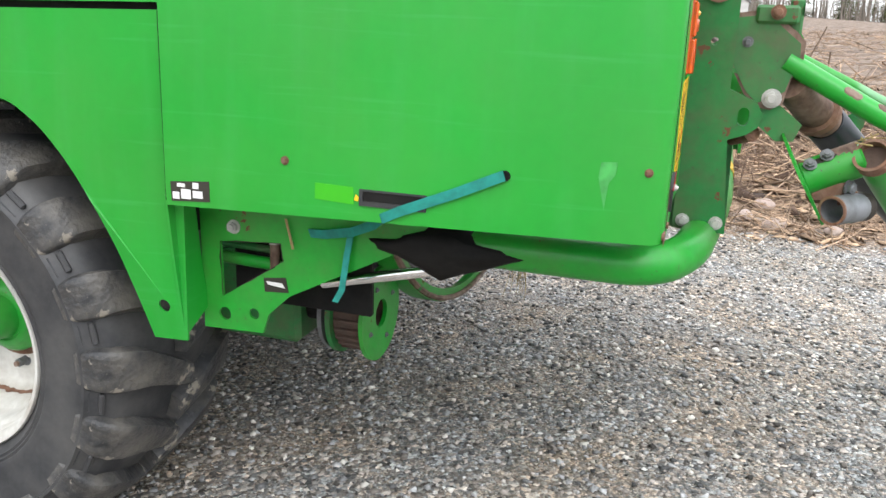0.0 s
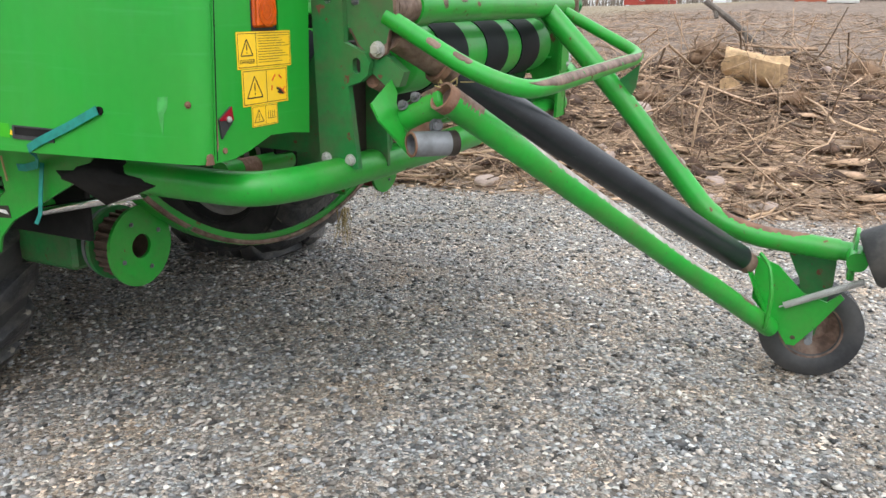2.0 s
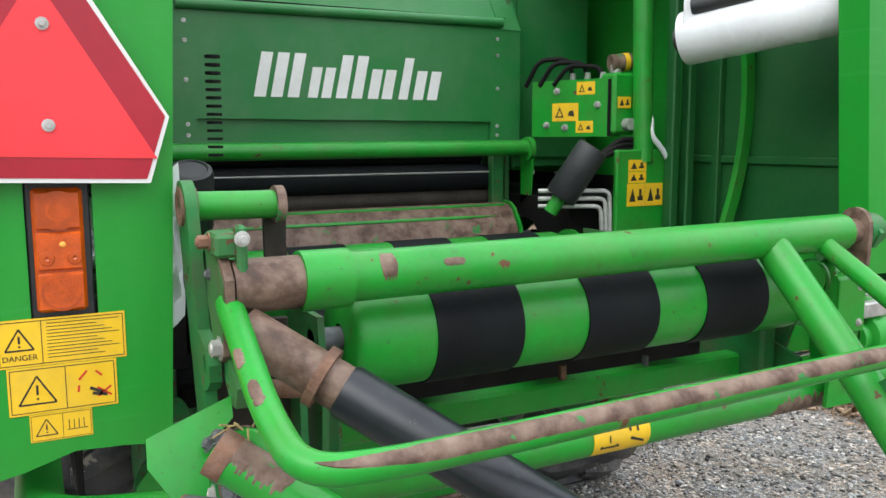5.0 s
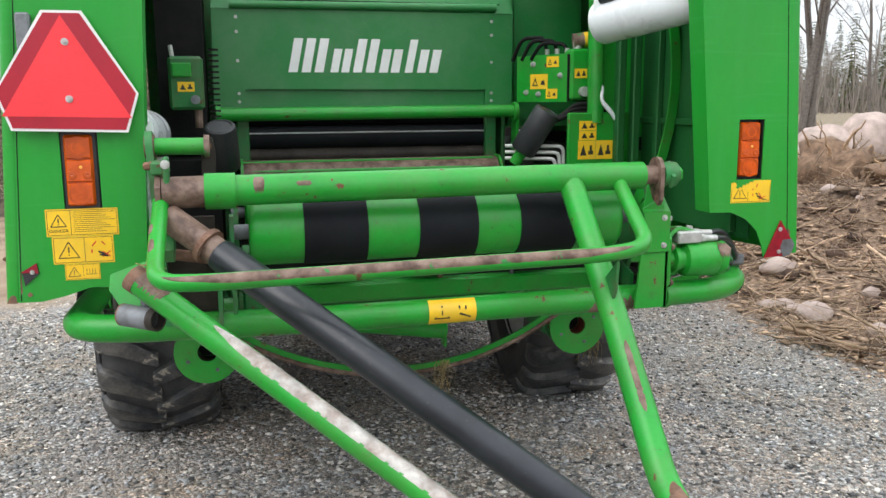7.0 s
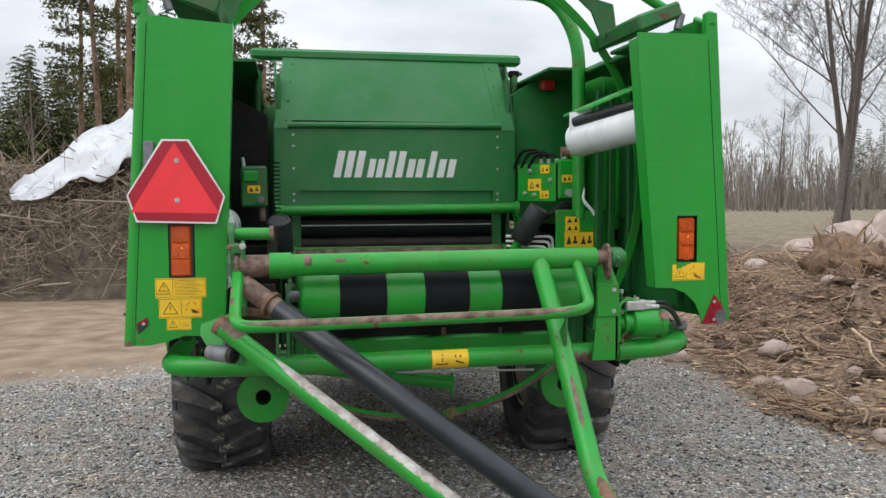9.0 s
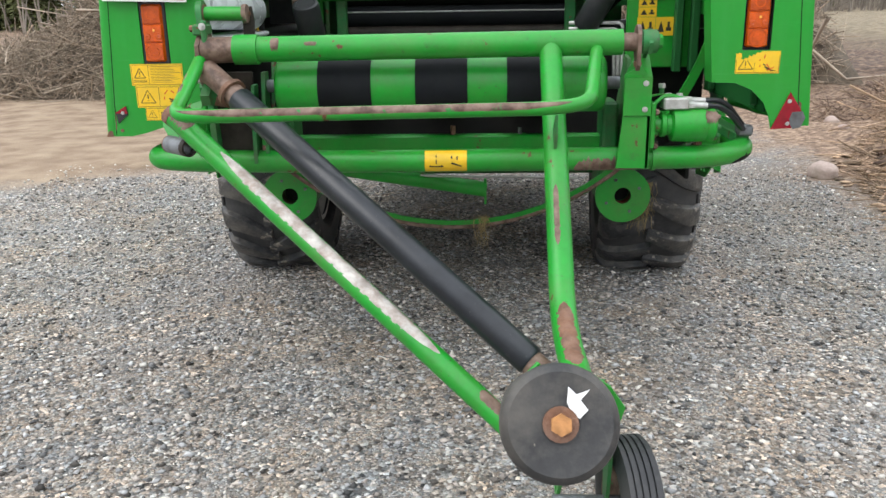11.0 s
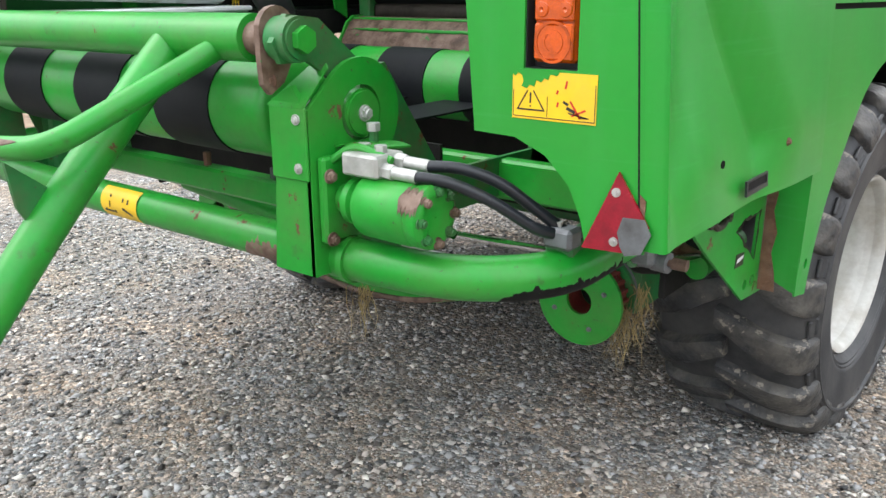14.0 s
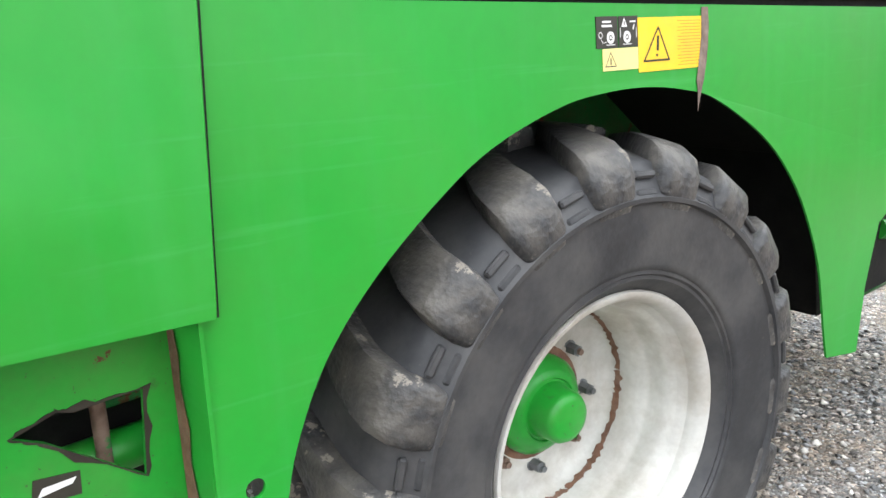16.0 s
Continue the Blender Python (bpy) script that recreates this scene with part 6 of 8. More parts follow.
# net-core rotor on each side: a green disc with a ribbed drum behind it
def rotor(s):
    x, y, z = (0.860, 0.79, 0.597) if s > 0 else (-0.845, 0.79, 0.602)
    d = part("rotor_disc", ring((x, y, z), (x, y + 0.012, z), 0.139, 0.042, 48), M_TUBE, baler, "round green end disc with a centre hole")
    red = M_REDROTOR if s > 0 else M_BROWNROTOR
    part("drum", ring((x, y + 0.012, z), (x, y + 0.105, z), 0.104, 0.05, 30), red, d, "dark red ribbed drum" if s > 0 else "dark brown ribbed drum")
    for k in range(24):
        a = 2 * math.pi * k / 24
        m = Matrix.Translation((x, y + 0.058, z)) @ Matrix.Rotation(a, 4, "Y") @ Matrix.Translation((0.108, 0, 0))
        part("rib", box((-0.007, -0.042, -0.006), (0.007, 0.042, 0.006), 0.002, m), red, d)
    part("back_plate", ring((x, y + 0.105, z), (x, y + 0.120, z), 0.128, 0.04, 36), M_FRAME, d)
    part("back_plate", ring((x, y + 0.135, z), (x, y + 0.148, z), 0.12, 0.04, 36), M_GREY, d)
    # Hub is coloured black so the centre hole shows as shade.
    part("hub", rod((x, y + 0.10, z), (x, y + 0.4, z), 0.046, 18), M_BLACK, d)
    part("carrier", box((x - 0.09, y + 0.22, z - 0.10), (x + 0.09, y + 0.5, z + 0.16), 0.015), M_FRAME, d)
    for a in (25, 115, 205, 295):
        bolt((x + 0.09 * math.cos(radians(a)), y, z + 0.09 * math.sin(radians(a))), (0, -1, 0), 0.006, d, M_GREY, h=0.005)


rotor(-1)
rotor(1)

# -- axle and wheels --
part("axle", box((-0.86, 1.85, 0.50), (0.86, 2.0, 0.66), 0.01), M_FRAME, baler)
# Plain black boxes close the belly and give the dark space under the chamber.
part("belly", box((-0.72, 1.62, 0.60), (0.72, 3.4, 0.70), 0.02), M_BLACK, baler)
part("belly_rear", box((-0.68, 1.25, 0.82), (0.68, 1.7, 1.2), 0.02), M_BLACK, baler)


def tyre_mesh(R, W, rim_r, lugs, lug_h, m):
    """A block-tread implement tyre about local z."""
    h = W / 2
    sh = R - lug_h
    k = sh - rim_r
    wall = [(0.62, rim_r - 0.012), (0.80, rim_r + 0.010), (0.90, rim_r + k * 0.13), (0.925, rim_r + k * 0.145), (0.92, rim_r + k * 0.17), (0.945, rim_r + k * 0.185), (0.94, rim_r + k * 0.21), (0.962, rim_r + k * 0.225), (0.962, rim_r + k * 0.26),
            (0.985, rim_r + k * 0.42), (0.995, rim_r + k * 0.60), (0.992, rim_r + k * 0.67), (1.03, rim_r + k * 0.685), (1.032, rim_r + k * 0.715), (0.988, rim_r + k * 0.735), (0.945, sh - 0.055), (0.86, sh - 0.022), (0.5, sh - 0.004)]
    prof = [(-h * u, r_) for u, r_ in wall] + [(0, sh)] + [(h * u, r_) for u, r_ in reversed(wall)]
    bm = lathe(prof, m, 80)
    return bm


def lug_mesh(R, W, lugs, lug_h, sg):
    """One curved tread bar, from the crown round the shoulder to the sidewall rib, about local z."""
    h, sh = W / 2, R - lug_h
    bm = bmesh.new()
    path = [(-0.06, sh, 0.00, 0.70), (0.16, sh - 0.001, 0.045, 0.85), (0.38, sh - 0.003, 0.10, 1.0), (0.60, sh - 0.008, 0.145, 1.12), (0.78, sh - 0.016, 0.168, 1.22), (0.90, sh - 0.030, 0.178, 1.27), (0.965, sh - 0.055, 0.182, 1.26),
            (0.99, sh - 0.085, 0.184, 1.18), (0.995, sh - 0.112, 0.184, 1.0)]
    wv = 2 * math.pi / lugs * 0.225
    loops = []
    for i, (lat, rr, da, ws) in enumerate(path):
        lift = lug_h * (1.0 if i < 4 else (0.95, 0.75, 0.42, 0.16, 0.0)[i - 4])
        out = (0.0 if i < 4 else (0.004, 0.010, 0.014, 0.012, 0.0)[i - 4])
        row = []
        for dth, top in ((-wv * ws * 1.12, 0), (-wv * ws, 0.55), (-wv * ws * 0.9, 0.92), (-wv * ws * 0.6, 1), (wv * ws * 0.6, 1), (wv * ws * 0.9, 0.92), (wv * ws, 0.55), (wv * ws * 1.12, 0)):
            r_ = rr + (lift * top if top else -0.010)
            a = da * 0.95 + dth
            row.append(bm.verts.new((r_ * math.cos(a), r_ * math.sin(a), sg * (lat * h + out * top - (0.006 if not top and i > 4 else 0)))))
        loops.append(row)
    for u, v in zip(loops, loops[1:]):
        for i in range(7):
            bm.faces.new((u[i], u[i + 1], v[i + 1], v[i]))
    bm.faces.new(loops[0])
    bm.faces.new(loops[-1][::-1])
    bmesh.ops.recalc_face_normals(bm, faces=bm.faces)
    me = bpy.data.meshes.new("lug")
    bm.to_mesh(me)
    bm.free()
    me.shade_smooth()
    me.set_sharp_from_angle(angle=radians(55))
    me.materials.append(M_LUG)
    return me


def pad_mesh(R, W, lugs, lug_h):
    """Two low moulded bars on the shoulder between two tread bars, about local z."""
    h, sh = W / 2, R - lug_h
    bm = bmesh.new()
    a0 = 0.178 + math.pi / lugs
    for r_ in (sh - 0.044, sh - 0.080):
        z_ = h * (0.958 if r_ > sh - 0.06 else 0.984)
        add_box(bm, (-0.008, -0.030, -0.010), (0.008, 0.030, 0.004), 0.005, Matrix.Rotation(a0, 4, "Z") @ Matrix.Translation((r_, 0, z_)) @ Matrix.Rotation(radians(20), 4, "Y"))
    bmesh.ops.recalc_face_normals(bm, faces=bm.faces)
    me = bpy.data.meshes.new("shoulder_pad")
    bm.to_mesh(me)
    bm.free()
    me.materials.append(M_TYRE)
    return me


def add_pads(R, W, lugs, lug_h, m, parent):
    me = pad_mesh(R, W, lugs, lug_h)
    for k in range(lugs):
        o = new("shoulder_pad", me)
        o.parent = parent
        o.matrix_basis = m @ Matrix.Rotation(2 * math.pi * (k + 0.5) / lugs, 4, "Z")


def add_lugs(R, W, lugs, lug_h, m, parent):
    for sg in (-1, 1):
        me = lug_mesh(R, W, lugs, lug_h, sg)
        for k in range(lugs):
            o = new("lug", me)
            o.parent = parent
            o.matrix_basis = m @ Matrix.Rotation(2 * math.pi * (k + (0.5 if sg > 0 else 0)) / lugs, 4, "Z")


def big_wheel(s):
    c = V(-1.11, 1.90, 0.530) if s < 0 else V(1.165, 1.935, 0.512)
    R, W = (0.645, 0.55) if s < 0 else (0.668, 0.555)
    m = Matrix.Translation(c) @ Matrix.Rotation(radians(-4 if s > 0 else 0), 4, "Z") @ Matrix.Rotation(radians(90 * s), 4, "Y") @ Matrix.Rotation(0.3 * s + 0.15, 4, "Z")
    m0 = m
    m = m @ Matrix.Translation((0, 0, 0.010))
    w = part("wheel", lathe([(-0.235, 0.300), (-0.235, 0.330), (-0.22, 0.330), (-0.20, 0.300), (-0.10, 0.275), (0.0, 0.27), (0.10, 0.28), (0.18, 0.300), (0.205, 0.328), (0.219, 0.334), (0.226, 0.330), (0.224, 0.320), (0.210, 0.308), (0.190, 0.303),
                              (0.170, 0.301), (0.158, 0.296), (0.148, 0.284), (0.12, 0.279), (0.09, 0.277), (0.078, 0.273), (0.066, 0.262), (0.02, 0.256), (0.0, 0.252), (-0.02, 0.244), (-0.034, 0.222), (-0.030, 0.130), (-0.04, 0.02)], m, 64), M_RIM, baler, "dirty white steel rim", angle=60)
    part("tyre", tyre_mesh(R, W, 0.318, 18, 0.042, m0), M_TYRE, w, "dusty black bar-tread tyre", angle=60)
    add_lugs(R, W, 18, 0.042, m0, w)
    add_pads(R, W, 18, 0.042, m0, w)
    part("hub", lathe([(-0.1, 0.118), (-0.03, 0.124), (-0.008, 0.122), (0.004, 0.112), (0.008, 0.104), (0.016, 0.100), (0.020, 0.092), (0.024, 0.086), (0.025, 0.078), (0.021, 0.075), (0.022, 0.070), (0.030, 0.066), (0.075, 0.063), (0.087, 0.056), (0.092, 0.042), (0.094, 0.001)], m, 36), M_TUBE, w, "round green hub", angle=50)
    for k in range(8):
        a = 2 * math.pi * k / 8 + 0.3
        p = m @ V(0.160 * math.cos(a), 0.160 * math.sin(a), -0.034)
        bolt(p, m.to_3x3() @ V(0, 0, 1), 0.015, w, M_GREY if k % 3 else M_PRIMER, "wheel_nut", h=0.032)
        bm = bmesh.new()
        tip = m @ V(0.160 * math.cos(a), 0.160 * math.sin(a), -0.004)
        add_rod(bm, tip, tip + m.to_3x3() @ V(0, 0, 0.014), 0.008, 10)
        part("stud", bm, M_GREY if k % 2 else M_PRIMER, w)
    # flaking rust along the weld of the disc
    rs = np.random.default_rng(5)
    bm = bmesh.new()
    n_ = 160
    lo = [0.2535 - 0.0022 * rs.random() for _ in range(n_)]
    z_lo = [-0.006 + 0.010 * rs.random() - 0.012 * (rs.random() > 0.8) for _ in range(n_)]
    z_hi = [0.010 + 0.012 * rs.random() ** 2 for _ in range(n_)]
    ra = [[bm.verts.new(m @ V((q + dq) * math.cos(6.2832 * i / n_), (q + dq) * math.sin(6.2832 * i / n_), z)) for i, (q, z) in enumerate(zip(lo, zz))] for zz, dq in ((z_lo, -0.0035), (z_hi, 0.0005))]
    for i in range(n_):
        j = (i + 1) % n_
        bm.faces.new((ra[0][i], ra[0][j], ra[1][j], ra[1][i]))
    part("rust_seam", bm, M_RUST, w, "flaking rust along the rim weld")
    part("hub_rust", lathe([(-0.0345, 0.150), (-0.0290, 0.140), (-0.0270, 0.118)], m, 40), M_RUST, w)


big_wheel(-1)
big_wheel(1)

# -- tailgate hood --
def hood():
    def slope(u, v, w):
        f = (v - 2.11) / 0.50
        return V(u, 1.53 + 0.23 * f + w, v)
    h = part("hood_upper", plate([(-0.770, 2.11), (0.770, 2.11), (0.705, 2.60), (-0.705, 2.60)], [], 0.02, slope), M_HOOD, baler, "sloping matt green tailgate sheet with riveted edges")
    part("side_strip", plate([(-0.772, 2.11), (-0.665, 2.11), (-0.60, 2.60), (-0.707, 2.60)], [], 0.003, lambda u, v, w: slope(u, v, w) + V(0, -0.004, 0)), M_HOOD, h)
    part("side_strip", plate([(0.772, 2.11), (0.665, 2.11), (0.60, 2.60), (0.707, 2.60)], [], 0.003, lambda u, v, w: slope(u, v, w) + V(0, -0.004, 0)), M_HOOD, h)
    for sx in (-1, 1):
        for k in range(4):
            z = 2.16 + 0.125 * k
            x = sx * (0.705 - 0.065 * (z - 2.11) / 0.49)
            bolt(slope(x, z, -0.004), (0, -1, 0.4), 0.006, h, M_HOOD, "rivet", h=0.005)
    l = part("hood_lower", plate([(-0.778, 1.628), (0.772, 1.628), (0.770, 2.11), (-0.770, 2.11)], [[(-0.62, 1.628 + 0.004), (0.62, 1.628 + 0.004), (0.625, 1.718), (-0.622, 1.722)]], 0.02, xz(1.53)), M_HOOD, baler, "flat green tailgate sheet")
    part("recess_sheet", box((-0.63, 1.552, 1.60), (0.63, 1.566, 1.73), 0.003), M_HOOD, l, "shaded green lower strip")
    for sx in (-1, 1):
        for z in (1.66, 1.70, 1.86, 2.0, 2.07):
            bolt((sx * 0.655, 1.53, z), (0, -1, 0), 0.006, l, M_STEEL, "rivet", h=0.004)
    bm = tube(fillet([(-0.685, 1.525, 2.128), (0.675, 1.525, 2.138)], 0.1), 0.020, 14)
    part("fold_bar", bm, M_HOOD, l)
    part("gap_line", box((-0.66, 1.545, 2.150), (0.65, 1.552, 2.160), 0.0), M_BLACK, h)
    for sx in (-1, 1):
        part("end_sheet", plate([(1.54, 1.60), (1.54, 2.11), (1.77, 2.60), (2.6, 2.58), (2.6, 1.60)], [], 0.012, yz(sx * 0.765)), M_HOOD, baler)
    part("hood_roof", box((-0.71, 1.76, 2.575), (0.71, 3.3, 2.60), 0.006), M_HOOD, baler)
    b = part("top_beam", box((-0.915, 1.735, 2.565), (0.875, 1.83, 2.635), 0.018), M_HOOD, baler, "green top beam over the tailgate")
    for sx, xx in ((-1, -0.87), (1, 0.835)):
        r = part("gate_ram", rod((xx, 1.78, 1.75), (xx, 1.78, 2.50), 0.027, 16), M_FRAME, baler, "dark green tailgate ram")
        part("ram_clevis", box((xx - 0.035, 1.755, 2.49), (xx + 0.035, 1.81, 2.535), 0.008), M_BLACK, r)
        part("ram_pin", rod((xx - 0.055, 1.78, 2.515), (xx + 0.055, 1.78, 2.515), 0.012, 10), M_GREY, r)
    # pale brand mark as plain slanted blocks
    mark = []
    z0, z1 = 1.805, 1.972
    sl = 0.035
    for a, b, lo, hi in ((-0.41, -0.365, 0, 1), (-0.345, -0.30, 0, 1), (-0.28, -0.235, 0, 1), (-0.20, -0.16, 0, 0.7), (-0.145, -0.105, 0, 0.7), (-0.085, -0.04, 0, 1), (-0.02, 0.025, 0, 1), (0.05, 0.095, 0, 0.7), (0.11, 0.155, 0, 0.7), (0.185, 0.225, 0, 1), (0.25, 0.295, 0, 0.7), (0.315, 0.36, 0, 0.7)):
        zl, zh = z0 + (z1 - z0) * lo, z0 + (z1 - z0) * hi
        part("mark_block", plate([(a + sl * lo, zl), (b + sl * lo, zl), (b + sl * hi, zh), (a + sl * hi, zh)], [], 0.0015, xz(1.5285)), M_WHITE, l, "plain white slanted block", smooth=False)


hood()
g = part("gate_bar", rod((-0.765, 1.44, 1.598), (0.765, 1.44, 1.606), 0.033, 22), M_TUBE, baler, "round green cross bar below the tailgate")
for sx in (-1, 1):
    part("bar_flange", rod((sx * 0.745, 1.44, 1.60), (sx * 0.768, 1.44, 1.60), 0.052, 20), M_TUBE, g)
    part("flange_arm", plate([(1.40, 1.62), (1.50, 1.62), (1.50, 1.36), (1.43, 1.40)], [], 0.012, yz(sx * 0.76)), M_TUBE, g)
    bolt((sx * 0.775, 1.44, 1.50), (sx, -0.4, 0), 0.012, g)
    part("gate_post", box((sx * 0.645 - 0.03, 1.50, 1.32), (sx * 0.645 + 0.03, 1.54, 1.62), 0.006), M_FRAME, baler, "green upright beside the chamber mouth")
# chamber mouth: dark rollers and scraper, with a black sheet for the shade behind
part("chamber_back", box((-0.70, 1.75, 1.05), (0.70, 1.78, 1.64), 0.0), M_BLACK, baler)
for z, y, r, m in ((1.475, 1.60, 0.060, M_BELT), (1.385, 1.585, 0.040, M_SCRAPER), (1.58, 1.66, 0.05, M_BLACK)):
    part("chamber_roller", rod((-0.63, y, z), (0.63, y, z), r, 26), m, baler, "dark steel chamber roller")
part("scraper_wire", rod((-0.62, 1.53, 1.502), (0.62, 1.53, 1.502), 0.004, 8), M_STEEL, baler)
ap = part("transfer_apron", plate([(1.352, 1.235), (1.362, 1.235), (1.375, 1.272), (1.43, 1.342), (1.455, 1.358), (1.50, 1.362), (1.50, 1.370), (1.448, 1.367), (1.415, 1.347), (1.366, 1.28)], [], 1.32, lambda u, v, w: V(-0.66 + w, u, v)), M_PRIMER, baler, "worn brown steel transfer apron")
part("apron_edge", tube([V(-0.66, 1.442, 1.362), V(0.64, 1.442, 1.362)], 0.007, 10), M_TUBE, ap)
part("apron_wear", wear([V(-0.64, 1.40, 1.318), V(0.60, 1.40, 1.318)], 0.010, 0.02, 0.98, 20, 110, 71, n=90, jag=0.3), M_TUBE, ap, "last of the green paint on the apron")
for sx in (-1, 1):
    part("apron_cheek", plate([(1.345, 1.20), (1.35, 1.27), (1.40, 1.35), (1.44, 1.375), (1.52, 1.38), (1.52, 1.20)], [], 0.012, yz(sx * 0.665)), M_TUBE, ap)
# -- wrapping table rollers --
def banded_roller(y, z, r, x0, x1, bands, label):
    p = part("table_roller", lathe([(0, 0.03), (0, r * 0.86), (0.010, r * 0.97), (0.022, r), (x1 - x0 - 0.022, r), (x1 - x0 - 0.010, r * 0.97), (x1 - x0, r * 0.86), (x1 - x0, 0.03)],
                                   frame_at((x0, y, z), (x1, y, z)), 44), M_TUBE, baler, label, angle=40)
    for a, b in bands:
        part("rubber_band", ring((a, y, z), (b, y, z), r + 0.004, r - 0.002, 44), M_BELT, p, "black rubber band")
    part("axle_stub", rod((x0 - 0.06, y, z), (x1 + 0.06, y, z), 0.025, 16), M_GREY, p)
    return p


banded_roller(-0.048, 1.243, 0.110, -0.66, 0.615, [(-0.49, -0.285), (-0.115, 0.085), (0.235, 0.44)], "green table roller with black rubber bands")
banded_roller(1.05, 1.166, 0.118, -0.66, 0.64, [(-0.45, -0.245), (-0.075, 0.15), (0.305, 0.528)], "green rear table roller with black rubber bands")
for x0, x1 in ((-0.48, -0.29), (-0.11, 0.08), (0.24, 0.43)):
    bm = box((x0, 0.0, 1.125), (x1, 1.04, 1.131), 0.0)
    part("table_belt", bm, M_BELT, baler, "black rubber table belt")
t_b = part("table_beam", box((-0.66, 0.10, 0.95), (0.74, 0.16, 1.018), 0.008), M_TUBE, baler, "green cross beam under the wrapping table")
part("table_bolt", rod((0.02, 0.13, 1.016), (0.02, 0.13, 1.055), 0.011, 8), M_RUST, t_b)
part("table_bolt", rod((0.30, 0.13, 1.016), (0.30, 0.13, 1.045), 0.009, 8), M_GREY, t_b)
# Added backing: its black stands in for the dark space under the table.
part("underside_sheet", box((-0.69, 0.33, 0.93), (0.70, 0.34, 1.12), 0.0), M_BLACK, baler, "added black backing for the dark space under the wrapping table")
part("rear_beam", box((-0.70, 0.55, 0.94), (1.22, 0.60, 1.05), 0.008), M_TUBE, baler)
for sx in (-1, 1):
    part("table_side", plate([(-0.02, 1.15), (0.03, 1.33), (0.10, 1.34), (0.30, 1.06), (0.95, 1.05), (0.98, 1.30), (0.75, 1.30), (0.70, 0.95), (0.05, 0.95)], [], 0.014, yz(sx * 0.705 if sx < 0 else 0.715)), M_FRAME, baler, "dull green side plate of the wrapping table", angle=30)

# -- round wrapper ring and overhead arms --
RING_C = V(0, 0.726, 1.73)
ring_pts = [RING_C + 1.274 * V(math.cos(radians(a)), -0.046 * math.sin(radians(a)), math.sin(radians(a))) for a in np.linspace(0, 358, 90)]
bm = bmesh.new()
loops = []
for p in ring_pts:
    o = (p - RING_C).normalized()
    loops.append([bm.verts.new(p + o * a + V(0, b, 0)) for a, b in ((-0.022, -0.03), (0.022, -0.03), (0.022, 0.03), (0.014, 0.03), (0.014, -0.018), (-0.022, -0.018))])
for i in range(len(loops)):
    u, v = loops[i], loops[(i + 1) % len(loops)]
    for k in range(6):
        bm.faces.new((u[k], u[(k + 1) % 6], v[(k + 1) % 6], v[k]))
wr = part("wrapper_ring", bm, M_TUBE, baler, "large green steel wrapper ring, worn brown along its rim", angle=30)
part("ring_wear", wear([RING_C + V(0, -0.034, 0) + 1.284 * V(math.cos(radians(a)), -0.046 * math.sin(radians(a)), math.sin(radians(a))) for a in np.linspace(215, 325, 48)], 0.009, 0, 1, -90, 270, 3, n=90, jag=0.1), M_PRIMER, wr)
ov = fillet([(1.02, 1.0, 1.55), (1.03, 1.05, 2.62), (0.90, 1.15, 2.90), (-0.72, 1.2, 2.91), (-0.97, 1.2, 2.80), (-1.06, 1.15, 2.5)], [0.22, 0.22, 0.12, 0.12], 9)
part("overhead_hoop", tube(ov, 0.040, 18), M_TUBE, baler, "green tube hoop over the opening")
arm = part("overhead_arm", tube(fillet([(1.30, 0.35, 2.62), (0.78, 0.35, 2.90), (0.50, 0.40, 2.96), (-0.35, 0.45, 3.05)], 0.2), 0.026, 14), M_TUBE, baler, "thin green overhead arm")
part("overhead_arm", tube(fillet([(-1.22, 0.3, 2.58), (-0.95, 0.35, 2.78), (-0.55, 0.4, 3.02)], 0.15), 0.036, 14), M_TUBE, baler, "green overhead arm tube")
part("overhead_arm", tube([V(0.85, 0.9, 2.93), V(0.30, 0.75, 3.08)], 0.042, 16), M_TUBE, baler, "green overhead arm tube")
part("arm_end", tube([V(0.80, 0.885, 2.945), V(0.66, 0.85, 2.982)], 0.0435, 16), M_RUST, baler)
for sx in (-1, 1):
    pl = part("roller_arm", plate([(sx * 0.76, 2.78), (sx * 0.80, 2.83), (sx * 0.94, 2.72), (sx * 1.02, 2.70), (sx * 1.04, 2.56), (sx * 0.96, 2.52), (sx * 0.90, 2.66)], [], 0.02, xz(0.50)), M_FRAME, baler, "short green bracket with a guide roller")
    part("guide_roller", rod((sx * 0.79, 0.46, 2.78), (sx * 0.79, 0.56, 2.78), 0.048, 24), M_BLACK, pl, "black guide roller")
    bolt((sx * 0.84, 0.50, 2.77), (0, -1, 0), 0.010, pl)
    part("roof_arm", box((min(sx * 1.22, sx * 0.98), 0.10, 2.52), (max(sx * 1.22, sx * 0.98), 0.75, 2.60), 0.012, Matrix.Translation((sx * 1.1, 0, 2.56)) @ Matrix.Rotation(sx * -0.35, 4, "Y") @ Matrix.Translation((-sx * 1.1, 0, -2.56))), M_FRAME, baler)
    part("roof_clamp", rod((sx * 1.20, 0.12, 2.50), (sx * 1.22, 0.12, 2.575), 0.020, 12), M_GREY, baler)
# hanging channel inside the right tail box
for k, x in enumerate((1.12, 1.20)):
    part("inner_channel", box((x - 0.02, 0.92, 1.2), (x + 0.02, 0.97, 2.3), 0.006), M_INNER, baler)

